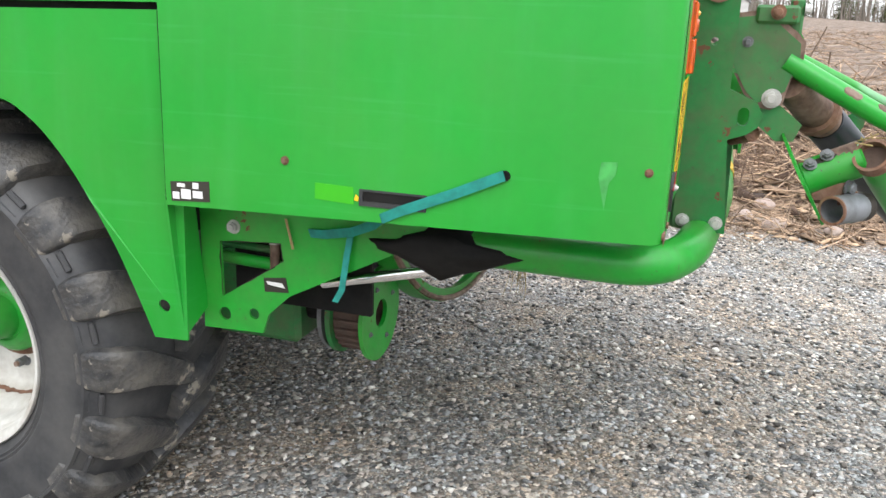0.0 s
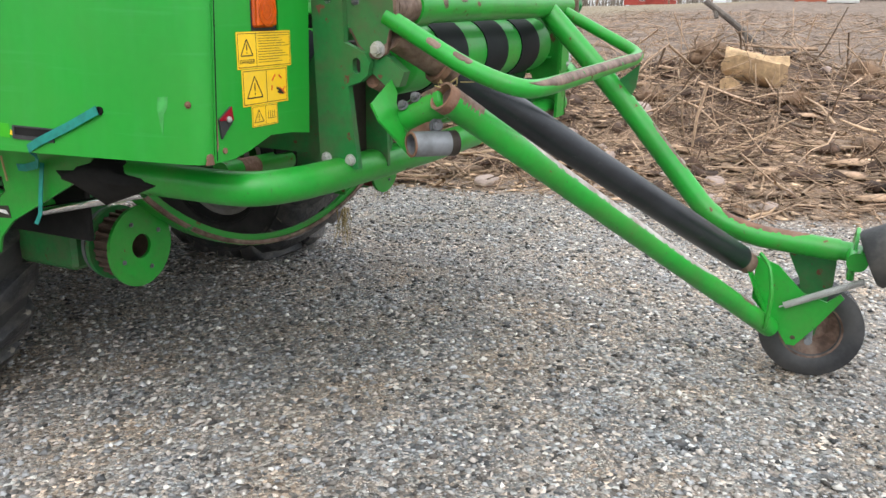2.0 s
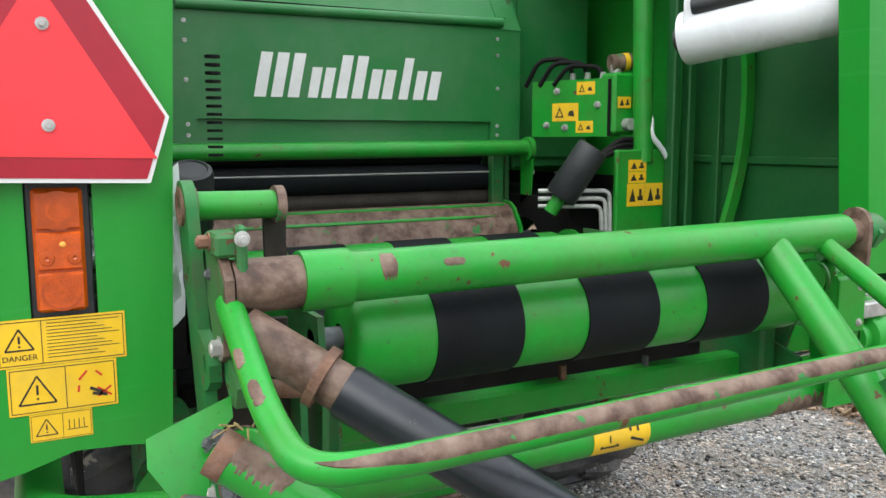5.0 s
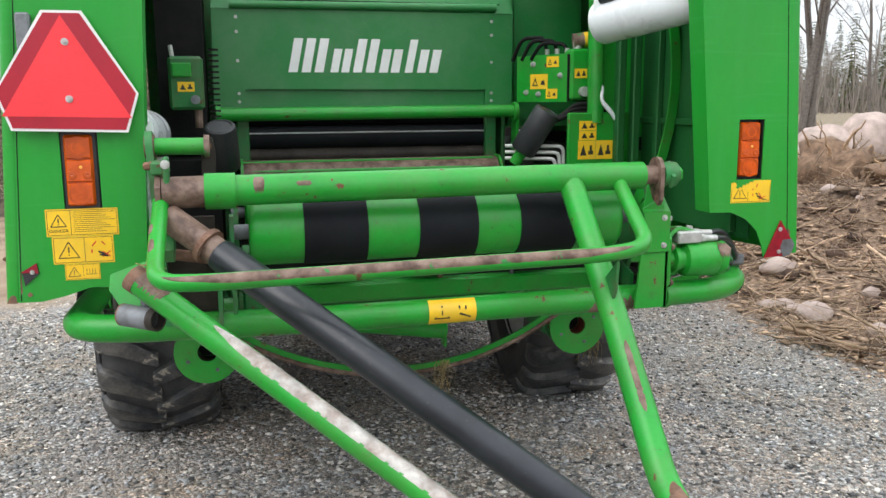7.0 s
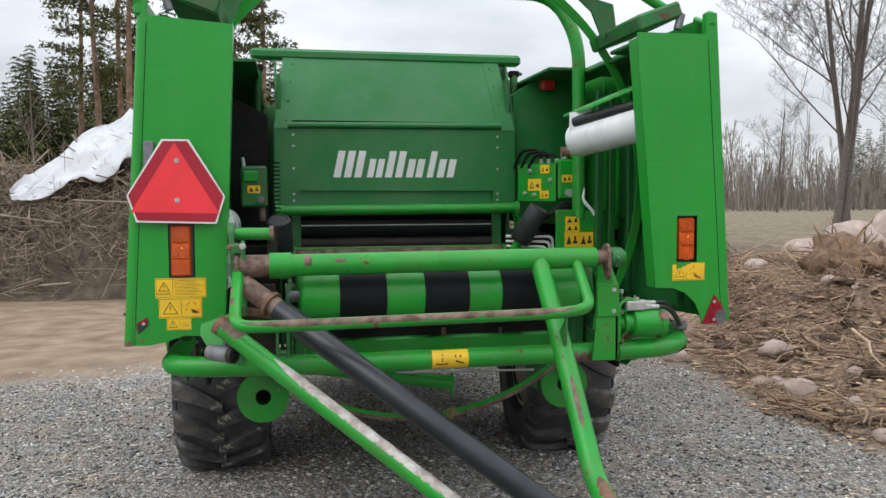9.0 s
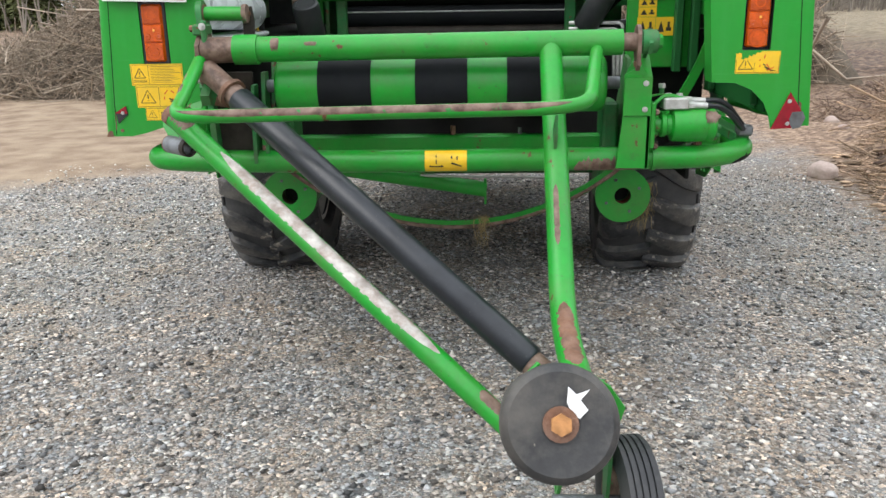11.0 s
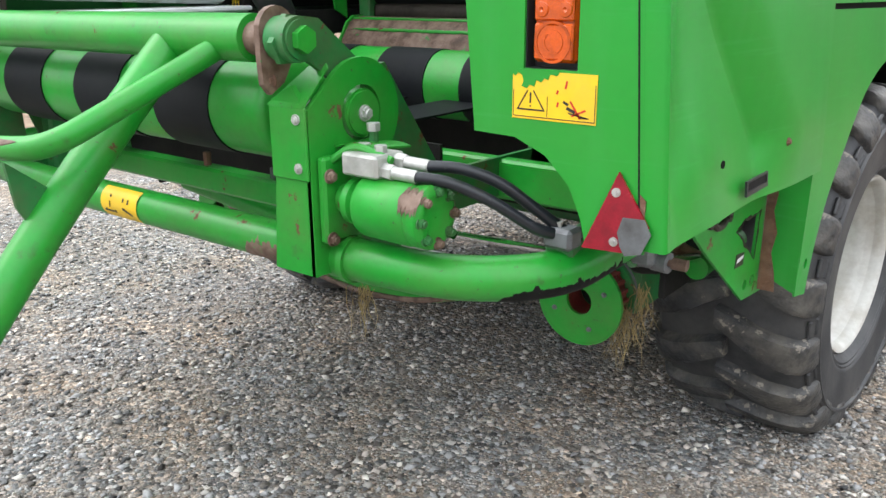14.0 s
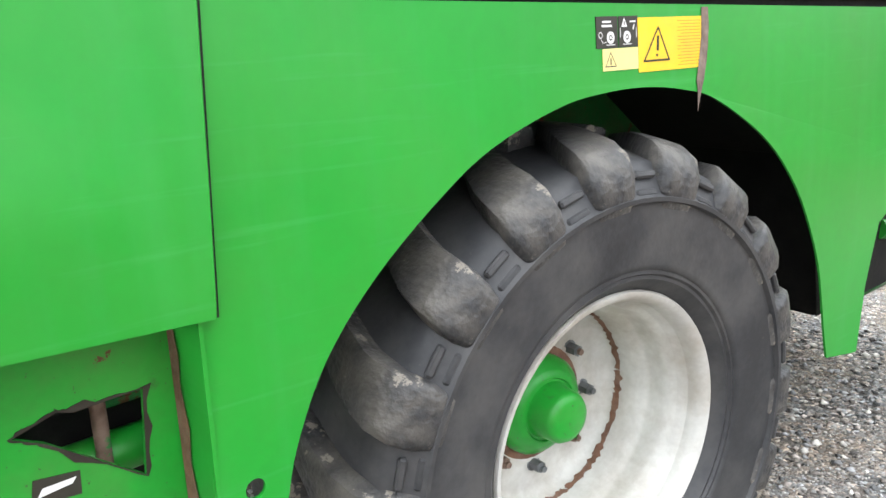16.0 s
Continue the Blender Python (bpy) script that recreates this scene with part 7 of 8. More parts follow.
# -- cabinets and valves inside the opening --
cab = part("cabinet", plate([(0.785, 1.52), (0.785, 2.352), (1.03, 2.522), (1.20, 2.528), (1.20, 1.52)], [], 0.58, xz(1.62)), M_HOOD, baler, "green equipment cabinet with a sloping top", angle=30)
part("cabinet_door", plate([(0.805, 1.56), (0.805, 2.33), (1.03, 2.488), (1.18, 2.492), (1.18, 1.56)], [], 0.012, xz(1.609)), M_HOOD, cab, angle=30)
lmp = part("marker_lamp", box((0.958, 1.52, 2.382), (1.045, 1.60, 2.465), 0.012), M_SMVRED, baler, "small red marker lamp")
part("lamp_base", box((0.935, 1.53, 2.458), (1.02, 1.61, 2.495), 0.008), M_DARK, lmp)
# Solid black block gives the shade inside the open cabinet.
part("cabinet", plate([(-1.02, 1.45), (-1.02, 2.28), (-0.81, 2.17), (-0.81, 1.45)], [], 0.45, xz(1.35)), M_BLACK, baler, "cable cabinet blocked in black for its dark open inside", angle=30)
VK, VD = V(0.905, 1.08, 0), V(-0.40, 0.916, 0)
vb = part("valve_block", plate([(0.905, 1.08), (0.76, 1.413), (0.86, 1.45), (1.0, 1.12)], [], 0.232, lambda u, v, w: V(u, v, 1.652 + w)), M_TUBE, baler, "green hydraulic valve block with yellow stickers", angle=30)
part("valve_cover", box((0.912, 1.055, 1.66), (1.03, 1.15, 1.905), 0.012), M_TUBE, vb)
part("cover_gap", box((0.903, 1.074, 1.655), (0.913, 1.10, 1.88), 0.0), M_BLACK, vb)
part("knob", rod((0.975, 1.02, 1.70), (0.975, 1.055, 1.70), 0.024, 16), M_STEEL, vb)
part("cap_brown", rod((0.95, 1.13, 1.945), (1.03, 1.11, 1.955), 0.036, 18), M_PRIMER, vb)
part("cap_label", ring((1.0, 1.1165, 1.951), (1.02, 1.112, 1.953), 0.0368, 0.035, 18), M_YELLOW, vb)
part("neck", rod((0.97, 1.12, 1.90), (0.97, 1.12, 1.94), 0.022, 12), M_STEEL, vb)
for i, (dd_, z) in enumerate(((0.05, 1.78), (0.20, 1.69), (0.24, 1.84), (0.29, 1.70))):
    p_ = VK + VD * dd_
    bolt((p_.x, p_.y, z), (-0.916, -0.40, 0), 0.011, vb, M_STEEL, "fitting", h=0.014)
for i in range(3):
    a = VK + VD * (0.06 + 0.07 * i) + V(0.05, 0.02, 1.884)
    part("hose", tube(fillet([a, a + V(-0.01, 0.01, 0.05 + 0.02 * i), a + V(-0.10, 0.10, 0.06 + 0.015 * i), a + V(-0.13, 0.16, -0.02)], 0.04), 0.010, 8), M_BLACK, vb)
    part("hose_end", rod(a, a + V(0, 0, 0.03), 0.013, 8), M_STEEL, vb)


def slant_sticker(s0, s1, z0, z1):
    """A sticker on the slanted face of the valve block."""
    f3 = lambda u, v, w: V(VK.x + VD.x * u - 0.916 * (0.0015 - w), VK.y + VD.y * u - 0.40 * (0.0015 - w), v)
    p = part("sticker", plate([(s0, z0), (s1, z0), (s1, z1), (s0, z1)], [], 0.0012, f3), M_YELLOW, vb, "small yellow warning sticker", smooth=False)
    w, h = s1 - s0, z1 - z0
    part("print", plate([(s0 + w * 0.55, z0 + h * 0.2), (s0 + w * 0.88, z0 + h * 0.2), (s0 + w * 0.71, z0 + h * 0.8)], [[(s0 + w * 0.62, z0 + h * 0.28), (s0 + w * 0.80, z0 + h * 0.28), (s0 + w * 0.71, z0 + h * 0.62)]], 0.0004, lambda u, v, q: f3(u, v, q - 0.0005)), M_INK, p, smooth=False)
    part("print", plate([(s0 + w * 0.14, z0 + h * 0.25), (s0 + w * 0.40, z0 + h * 0.3), (s0 + w * 0.34, z0 + h * 0.55), (s0 + w * 0.2, z0 + h * 0.6)], [], 0.0004, lambda u, v, q: f3(u, v, q - 0.0005)), M_INK, p, smooth=False)


for a in ((0.137, 0.262, 1.716, 1.79), (0.062, 0.146, 1.822, 1.874), (0.068, 0.148, 1.668, 1.716)):
    slant_sticker(*a)
def chip_sticker(x0, x1, z0, z1, y, parent):
    p = part("sticker", box((x0, y, z0), (x1, y + 0.002, z1), 0.0), M_YELLOW, parent, "small yellow warning sticker", smooth=False)
    w, h = x1 - x0, z1 - z0
    part("print", plate([(x0 + w * 0.12, z0 + h * 0.2), (x0 + w * 0.48, z0 + h * 0.2), (x0 + w * 0.30, z0 + h * 0.8)], [], 0.0005, xz(y - 0.0005)), M_INK, p, smooth=False)
    part("print", box((x0 + w * 0.58, y - 0.0005, z0 + h * 0.25), (x0 + w * 0.88, y, z0 + h * 0.45), 0), M_INK, p, smooth=False)
    part("print", box((x0 + w * 0.66, y - 0.0005, z0 + h * 0.452), (x0 + w * 0.80, y, z0 + h * 0.75), 0), M_INK, p, smooth=False)


chip_sticker(0.93, 0.995, 1.765, 1.81, 1.052, vb)
rp = part("hose_panel", box((0.87, 0.975, 1.22), (1.22, 1.0, 1.60), 0.006), M_TUBE, baler, "green hose panel with yellow stickers")
for a in ((0.926, 1.015, 1.515, 1.560, 0.972), (0.926, 1.015, 1.468, 1.513, 0.972), (0.922, 1.012, 1.376, 1.466, 0.972), (1.014, 1.102, 1.376, 1.466, 0.972)):
    chip_sticker(*a, rp)
for i in range(3):
    z = 1.44 - 0.03 * i
    part("steel_pipe", tube(fillet([(0.60, 1.12, z), (0.855 - 0.02 * i, 1.0, z), (0.86 - 0.02 * i, 0.99, 1.18)], 0.03), 0.009, 10), M_STEEL, rp)
for i in range(3):
    part("hose", tube(fillet([(0.70 + 0.05 * i, 1.15, 1.50), (0.83 + 0.03 * i, 1.06, 1.56 + 0.02 * i), (0.93, 1.03, 1.60 + 0.02 * i), (1.06, 1.02, 1.60 + 0.02 * i), (1.12, 1.03, 1.50)], 0.03), 0.012, 8), M_BLACK, rp)
part("knotted_rag", tube(fillet([(1.01, 1.0, 1.78), (1.045, 0.98, 1.72), (1.03, 0.97, 1.66), (1.085, 0.96, 1.60), (1.11, 0.96, 1.565)], 0.03), 0.011, 7), M_FILM, baler, "twisted strip of white film")

def canister(p0, p1, r, label):
    c = part("canister", lathe([(0, 0.001), (0, r * 0.9), (0.01, r), ((V(*p1) - V(*p0)).length - 0.02, r), ((V(*p1) - V(*p0)).length - 0.004, r * 0.93), ((V(*p1) - V(*p0)).length, r * 0.75),
                               ((V(*p1) - V(*p0)).length - 0.004, r * 0.70), ((V(*p1) - V(*p0)).length - 0.004, 0.001)], frame_at(p0, p1), 26), M_DARK, baler, label, angle=40)
    d = (V(*p0) - V(*p1)).normalized()
    part("neck", rod(V(*p0), V(*p0) + d * 0.07, r * 0.45, 12), M_TUBE, c)


canister((-0.735, 1.10, 1.37), (-0.749, 1.0, 1.556), 0.070, "black plastic oil filter canister")
canister((0.672, 1.075, 1.415), (0.776, 1.0, 1.612), 0.064, "black plastic oil filter canister, leaning")
vl = part("valve_box", box((-0.961, 1.15, 1.625), (-0.812, 1.25, 1.860), 0.012), M_FRAME, baler, "green valve box on the opening's edge")
part("valve_lid", box((-0.945, 1.132, 1.769), (-0.861, 1.15, 1.831), 0.01), M_TUBE, vl)
chip_sticker(-0.923, -0.851, 1.705, 1.748, 1.147, vl)
part("knob", rod((-0.849, 1.12, 1.670), (-0.849, 1.15, 1.670), 0.020, 14), M_GREY, vl)
part("drain", rod((-0.841, 1.2, 1.543), (-0.841, 1.2, 1.625), 0.018, 10), M_PRIMER, vl)
part("vent_pipe", tube([V(-0.941, 1.2, 1.850), V(-0.949, 1.2, 1.910)], 0.010, 10), M_STEEL, vl)
sb = part("sticker_bracket", box((-1.075, 1.125, 1.40), (-1.0, 1.16, 1.50), 0.006), M_BLACK, baler, "black bracket with a small yellow sticker")
chip_sticker(-1.072, -1.028, 1.405, 1.455, 1.122, sb)
bm = bmesh.new()
for k in range(13):
    add_ring(bm, (-0.755, 0.60, 1.60 + 0.021 * k), (-0.755, 0.60, 1.607 + 0.021 * k), 0.020, 0.011, 10)
part("spring", bm, M_BLACK, baler, "dark coil spring")

# -- film rolls in their holders --
def film_roll(a, b, r, label):
    a, b = V(*a), V(*b)
    L = (b - a).length
    f = part("film_roll", lathe([(0, 0.04), (0, r * 0.97), (0.008, r), (L - 0.008, r), (L, r * 0.97), (L, 0.04)], frame_at(a, b), 40), M_FILM, baler, label, angle=40)
    d = (b - a).normalized()
    part("core", rod(a - d * 0.03, b + d * 0.03, 0.038, 18), M_DARK, f)
    return f


film_roll((0.865, 0.62, 1.985), (1.135, 0.06, 2.07), 0.092, "white stretch-film roll on a tilted holder")
hl = part("film_holder", shell([[V(0.80 + 0.05 * v, 0.66 - 0.25 * v, 2.115 + 0.02 * v), V(1.00 + 0.05 * v, 0.30 - 0.25 * v, 2.215 + 0.02 * v)] for v in (0, 1)], (0, 0.004, 0.014)), M_TUBE, baler, "green film holder plate")
part("holder_motor", box((1.00, 0.06, 2.15), (1.12, 0.18, 2.25), 0.02), M_DARK, hl)
part("holder_roller", tube([V(0.83, 0.55, 2.08), V(1.08, 0.08, 2.15)], 0.030, 14), M_DARK, hl)
bm = shell([[V(0.80 + 0.09 * u + 0.02 * noise.noise(V(u * 3, v * 3, 1)), 0.56 - 0.10 * u, 2.13 - 0.17 * v + 0.02 * u + 0.02 * noise.noise(V(u * 4, v * 5, 7))) for u in np.linspace(0, 1, 6)] for v in np.linspace(0, 1, 8)], (0.001, 0.003, 0))
part("torn_film", bm, M_FILM, hl, "torn end of white film")
film_roll((-1.065, 0.18, 1.56), (-1.055, 1.03, 1.525), 0.10, "white stretch-film roll in the left holder")
part("film_tray", box((-1.17, 0.12, 1.395), (-0.98, 1.16, 1.42), 0.01), M_FILM, baler)
part("tray_beam", box((-1.2, 0.10, 1.34), (-0.98, 1.2, 1.385), 0.01), M_FRAME, baler)
bm = shell([[V(-0.974 + 0.030 * u + 0.008 * noise.noise(V(u * 3, v * 4, 2)), 0.05 + 0.02 * noise.noise(V(u * 4, v * 6, 9)), 1.57 - 0.30 * v + 0.03 * u) for u in np.linspace(0, 1, 5)] for v in np.linspace(0, 1, 14)], (0.001, 0.003, 0))
part("torn_film", bm, M_FILM, baler, "hanging rag of torn white film")

bq = part("bearing_arm", plate([(0.70, 0.98), (0.98, 0.98), (0.985, 1.16)] + arc2(0.85, 1.165, 0.125, 0, 180, 14), [circle(0.85, 1.165, 0.04, 16)], 0.012, lambda u, v, w: V(0.70 + w, u + 0.20, v)), M_TUBE, baler, "green bearing plate of the rear table roller", angle=30)
for a in (40, 140, 250):
    bolt((0.712, 1.05 + 0.08 * math.cos(radians(a)), 1.165 + 0.08 * math.sin(radians(a))), (1, 0, 0), 0.009, bq, M_RUST)


# -- bumper tube round the tail --
bump = fillet([(-1.215, 0.62, 0.945), (-1.222, 0.02, 0.945), (-1.06, -0.046, 0.945), (-0.45, -0.098, 0.947), (0.80, -0.10, 0.955), (1.06, -0.07, 0.955), (1.215, 0.05, 0.963), (1.225, 0.50, 0.985)], [0.22, 0.20, 0.25, 0.1, 0.18, 0.18], 9)
bt = part("bumper_tube", tube(bump, 0.045, 24), M_TUBE, baler, "bent green tail tube with worn patches", angle=50)
part("wear_patch", wear(bump, 0.045, 0.66, 0.735, 70, 200, 2), M_PRIMER, bt)
part("wear_patch", wear(bump, 0.045, 0.84, 0.93, 100, 200, 5), M_BLACK, bt)
part("tube_sleeve", tube([V(0.80, -0.100, 0.955), V(0.815, -0.0995, 0.955)], 0.050, 24), M_TUBE, bt)
b_st = part("sticker", lathe([(0, 0.0456), (0.165, 0.0456)], frame_at((-0.084, -0.1002, 0.951), (0.081, -0.1003, 0.952)), 48), M_YELLOW, bt, "yellow warning sticker wrapped on the tube")
me = b_st.data
bm = bmesh.new()
bm.from_mesh(me)
kill = [f for f in bm.faces if f.calc_center_median().y > -0.118]
bmesh.ops.delete(bm, geom=kill, context="FACES")
bm.to_mesh(me)
bm.free()
for pts in ([(-0.066, 0.932), (-0.012, 0.932), (-0.012, 0.937), (-0.066, 0.937)], [(-0.066, 0.934), (-0.061, 0.934), (-0.036, 0.975), (-0.039, 0.979)], [(-0.012, 0.934), (-0.017, 0.934), (-0.042, 0.975), (-0.039, 0.979)],
            [(-0.041, 0.945), (-0.037, 0.945), (-0.037, 0.962), (-0.041, 0.962)], [(0.02, 0.945), (0.06, 0.932), (0.062, 0.937), (0.022, 0.952)], [(0.018, 0.965), (0.024, 0.965), (0.024, 0.975), (0.018, 0.975)], [(0.04, 0.962), (0.046, 0.962), (0.046, 0.974), (0.04, 0.974)]):
    part("print", plate(pts, [], 0.0006, lambda u, v, w: V(u, -0.1003 - math.sqrt(max(0.0476 ** 2 - (v - 0.9515) ** 2, 0)) + w, v)), M_INK, b_st, smooth=False)
for sx in (-1, 1):
    part("tube_bracket", plate([(-0.04, 0.92), (0.16, 0.90), (0.25, 1.0), (0.05, 1.06), (-0.05, 1.03)], [], 0.012, yz(sx * 0.70)), M_FRAME, baler)
    part("frame_leg", box((sx * 0.66 - 0.03, 0.02, 0.93), (sx * 0.66 + 0.03, 0.20, 1.16), 0.01), M_FRAME, baler)
# lower drawn tube with end plate, seen under the bumper
lt = part("lower_tube", tube([V(-0.62, 0.50, 0.82), V(0.16, 0.62, 0.672)], 0.038, 18), M_TUBE, baler, "green tube under the wrapping table")
part("end_plate", box((0.155, 0.60, 0.60), (0.167, 0.66, 0.73), 0.003), M_TUBE, lt)
part("lower_tube", tube([V(-0.94, 0.35, 0.912), V(-0.60, 0.35, 0.900)], 0.031, 16), M_TUBE, baler, "short green cross tube with a rusty collar")
part("tube_collar", tube([V(-0.862, 0.35, 0.909), V(-0.779, 0.35, 0.906)], 0.032, 16), M_RUST, baler)
part("stay_rod", rod((-0.20, 0.55, 0.757), (0.60, 0.55, 0.740), 0.006, 8), M_STEEL, baler, "thin bright stay rod")
# dry grass caught on the ring and the rotors
def straw(name, at, n, drop, spread, seed):
    rs = np.random.default_rng(seed)
    lines, rad = [], []
    for k in range(n):
        p = np.array(at) + rs.normal(0, spread, 3) * np.array([1, 1, 0.3])
        e = p + np.array([rs.normal(0, spread * 1.5), rs.normal(0, spread), -drop * rs.uniform(0.4, 1.1)])
        lines.append([p * (1 - t) + e * t + np.array([0.015 * math.sin(5 * t + k), 0, 0]) for t in np.linspace(0, 1, 4)])
        rad.append([0.0016, 0.0014, 0.0012, 0.0006])
    v, f = sticks(np.array(lines), np.array(rad), 3)
    return tagged(mesh_np(name, v, f, M_STRAW), "wisp of dry straw caught under the machine", "straw", kind="stuff")


straw("straw_wisp", (0.16, 0.60, 0.54), 26, 0.17, 0.016, 1)
straw("straw_wisp", (0.97, 0.86, 0.58), 40, 0.20, 0.016, 2)
straw("straw_wisp", (1.01, 0.90, 0.64), 26, 0.20, 0.014, 3)

# -- left hinge: upright lug plate, link tube, hinge plates --
lug_out = [(-0.117, 0.962), (0.004, 0.966), (0.005, 1.50)] + arc2(-0.042, 1.522, 0.048, 0, 180, 12) + [(-0.090, 1.30), (-0.150, 1.275), (-0.165, 1.25), (-0.158, 1.218), (-0.135, 1.200), (-0.097, 1.186)]
lp = part("lug_plate", plate(lug_out, [circle(-0.042, 1.522, 0.020), arc2(-0.125, 1.250, 0.012, 0, 180, 6) + arc2(-0.125, 1.232, 0.012, 180, 360, 6), circle(-0.045, 1.404, 0.009, 8)], 0.022, lambda u, v, w: V(-0.957 + 0.052 * (1.52 - v) + w, u, v)), M_FRAME, baler,
          "tall dull-green hinge plate with a rusty eye", angle=30)
part("eye_ring", ring((-0.962, -0.042, 1.522), (-0.932, -0.042, 1.522), 0.036, 0.020, 22), M_RUST, lp)
for y in (-0.094, -0.018):
    bolt((-0.929, y, 0.987), (-1, 0, 0), 0.012, lp, M_STEEL, h=0.012)
# Dark brown web paints the shade in the channel's recess.
part("channel_web", box((-0.925, -0.050, 0.975), (-0.765, -0.040, 1.30), 0.003), M_SCRAPER, lp, "web of the hinge channel, coloured dark for its shade")
part("channel_flange", plate([(-0.120, 0.945), (-0.030, 0.945), (-0.030, 1.25), (-0.085, 1.25), (-0.112, 1.20)], [], 0.014, yz(-0.765)), M_FRAME, lp, angle=30)
part("saddle", tube([V(-0.955, -0.012, 0.944), V(-0.945, -0.098, 0.944)], 0.013, 14), M_SCRAPER, lp)
lk = part("link_tube", rod((-0.94, -0.042, 1.522), (-0.775, -0.042, 1.520), 0.027, 18), M_TUBE, baler, "short green link tube")
part("link_flange", rod((-0.785, -0.042, 1.520), (-0.768, -0.042, 1.520), 0.036, 20), M_PRIMER, lk)
st0 = part("hanger_strap", plate([(-0.797, 1.545), (-0.760, 1.547), (-0.752, 1.50), (-0.754, 1.44), (-0.748, 1.36), (-0.792, 1.355), (-0.797, 1.43)], [], 0.014, xz(-0.012)), M_SCRAPER, lk, "rusty flat hanger strap")
bolt((-0.776, -0.012, 1.52), (0, -1, 0), 0.010, st0, M_RUST)
hp = part("hinge_plate", plate([(-0.075, 1.465), (-0.055, 1.43), (-0.080, 1.36), (-0.120, 1.29), (-0.155, 1.262), (-0.180, 1.258), (-0.205, 1.275), (-0.215, 1.33), (-0.235, 1.36), (-0.235, 1.41), (-0.20, 1.44), (-0.15, 1.475)],
          [circle(-0.165, 1.352, 0.005, 8)], 0.016, yz(-0.925)), M_PRIMER, baler, "worn hinge plate, half green and half bare", angle=30)
part("paint_face", plate([(-0.078, 1.455), (-0.062, 1.43), (-0.086, 1.36), (-0.125, 1.295), (-0.150, 1.272), (-0.205, 1.30), (-0.213, 1.33), (-0.228, 1.36), (-0.225, 1.405), (-0.15, 1.465)], [], 0.001, yz(-0.9265)), M_FRAME, hp)
bolt((-0.925, -0.180, 1.284), (-1, 0, 0), 0.016, hp, M_STEEL, h=0.016)
bolt((-0.925, -0.115, 1.405), (-1, 0, 0), 0.009, hp, M_GREY, h=0.008)
bm = box((-0.935, -0.215, 1.445), (-0.885, -0.125, 1.485), 0.006)
add_box(bm, (-0.900, -0.225, 1.36), (-0.882, -0.195, 1.50), 0.006)
part("latch_block", bm, M_FRAME, hp)
bolt((-0.935, -0.170, 1.470), (-1, 0, 0), 0.012, hp, M_RUST, h=0.02)
bolt((-0.892, -0.225, 1.478), (0, -1, 0), 0.010, hp, M_STEEL, h=0.012)
part("hinge_foot", plate([(-0.13, 1.285), (-0.205, 1.265), (-0.252, 1.228), (-0.238, 1.19), (-0.20, 1.188), (-0.15, 1.228)], [], 0.035, yz(-0.915)), M_FRAME, hp, "dull green worn steel foot", angle=30)

# -- drop frame: hinged cross tube, rail, legs, padded strut, castor wheel --
ct = part("drop_frame", rod((-0.765, -0.190, 1.392), (0.655, -0.190, 1.403), 0.047, 28), M_TUBE, baler, "hinged green tube frame with chipped paint", angle=50)
part("collar", ring((-0.785, -0.190, 1.392), (-0.695, -0.190, 1.392), 0.055, 0.040, 28), M_TUBE, ct)
part("hinge_pipe", rod((-0.905, -0.188, 1.391), (-0.775, -0.190, 1.392), 0.048, 24), M_PRIMER, ct, "brown worn hinge pipe")
part("hinge_pipe", rod((0.655, -0.190, 1.403), (0.745, -0.190, 1.404), 0.033, 20), M_PRIMER, ct, "brown worn hinge pin")
fl = part("pin_flange", plate([(-0.235, 1.375), (-0.235, 1.43)] + arc2(-0.19, 1.42, 0.045, 170, 10, 8) + [(-0.150, 1.37), (-0.18, 1.32), (-0.215, 1.30), (-0.232, 1.32)], [], 0.014, yz(0.705)), M_PRIMER, ct, "worn steel pin flange", angle=30)
bolt((0.712, -0.205, 1.325), (0, -1, 0), 0.011, fl, M_RUST)
part("pin_boss", rod((0.72, -0.190, 1.404), (0.785, -0.190, 1.404), 0.043, 22, bev=0.006), M_FRAME, ct)
part("pin_nut", rod((0.785, -0.190, 1.404), (0.80, -0.190, 1.404), 0.026, 6), M_TUBE, ct)
part("wear_patch", wear([V(-0.69, -0.190, 1.392), V(0.655, -0.190, 1.403)], 0.047, 0.035, 0.06, 20, 95, 4), M_PRIMER, ct)
part("wear_patch", wear([V(-0.69, -0.190, 1.392), V(0.655, -0.190, 1.403)], 0.047, 0.13, 0.165, 55, 75, 14), M_PRIMER, ct)
rail = fillet([(-0.912, -0.200, 1.367), (-0.915, -0.44, 1.240), (-0.905, -0.575, 1.198), (-0.78, -0.592, 1.196), (0.36, -0.572, 1.210), (0.50, -0.55, 1.224), (0.562, -0.205, 1.385)], [0.1, 0.09, 0.09, 0.1, 0.12], 8)
rl = part("rail", tube(rail, 0.0235, 18), M_TUBE, ct, "bent green guard rail worn to bare brown steel", angle=60)
part("wear_patch", wear(rail, 0.0235, 0.19, 0.80, 8, 92, 6, n=140, jag=0.06), M_PRIMER, rl, "long strip of bare brown steel")
part("wear_patch", wear(rail, 0.0235, 0.062, 0.082, 30, 80, 11, n=24), M_PRIMER, rl)
part("wear_patch", wear(rail, 0.0235, 0.098, 0.125, 10, 60, 12, n=24), M_PRIMER, rl)
leg = fillet([(0.392, -0.185, 1.40), (0.390, -0.50, 1.085), (0.388, -0.90, 0.625), (0.390, -1.06, 0.572), (0.40, -1.36, 0.552)], [0.2, 0.14, 0.14], 9)
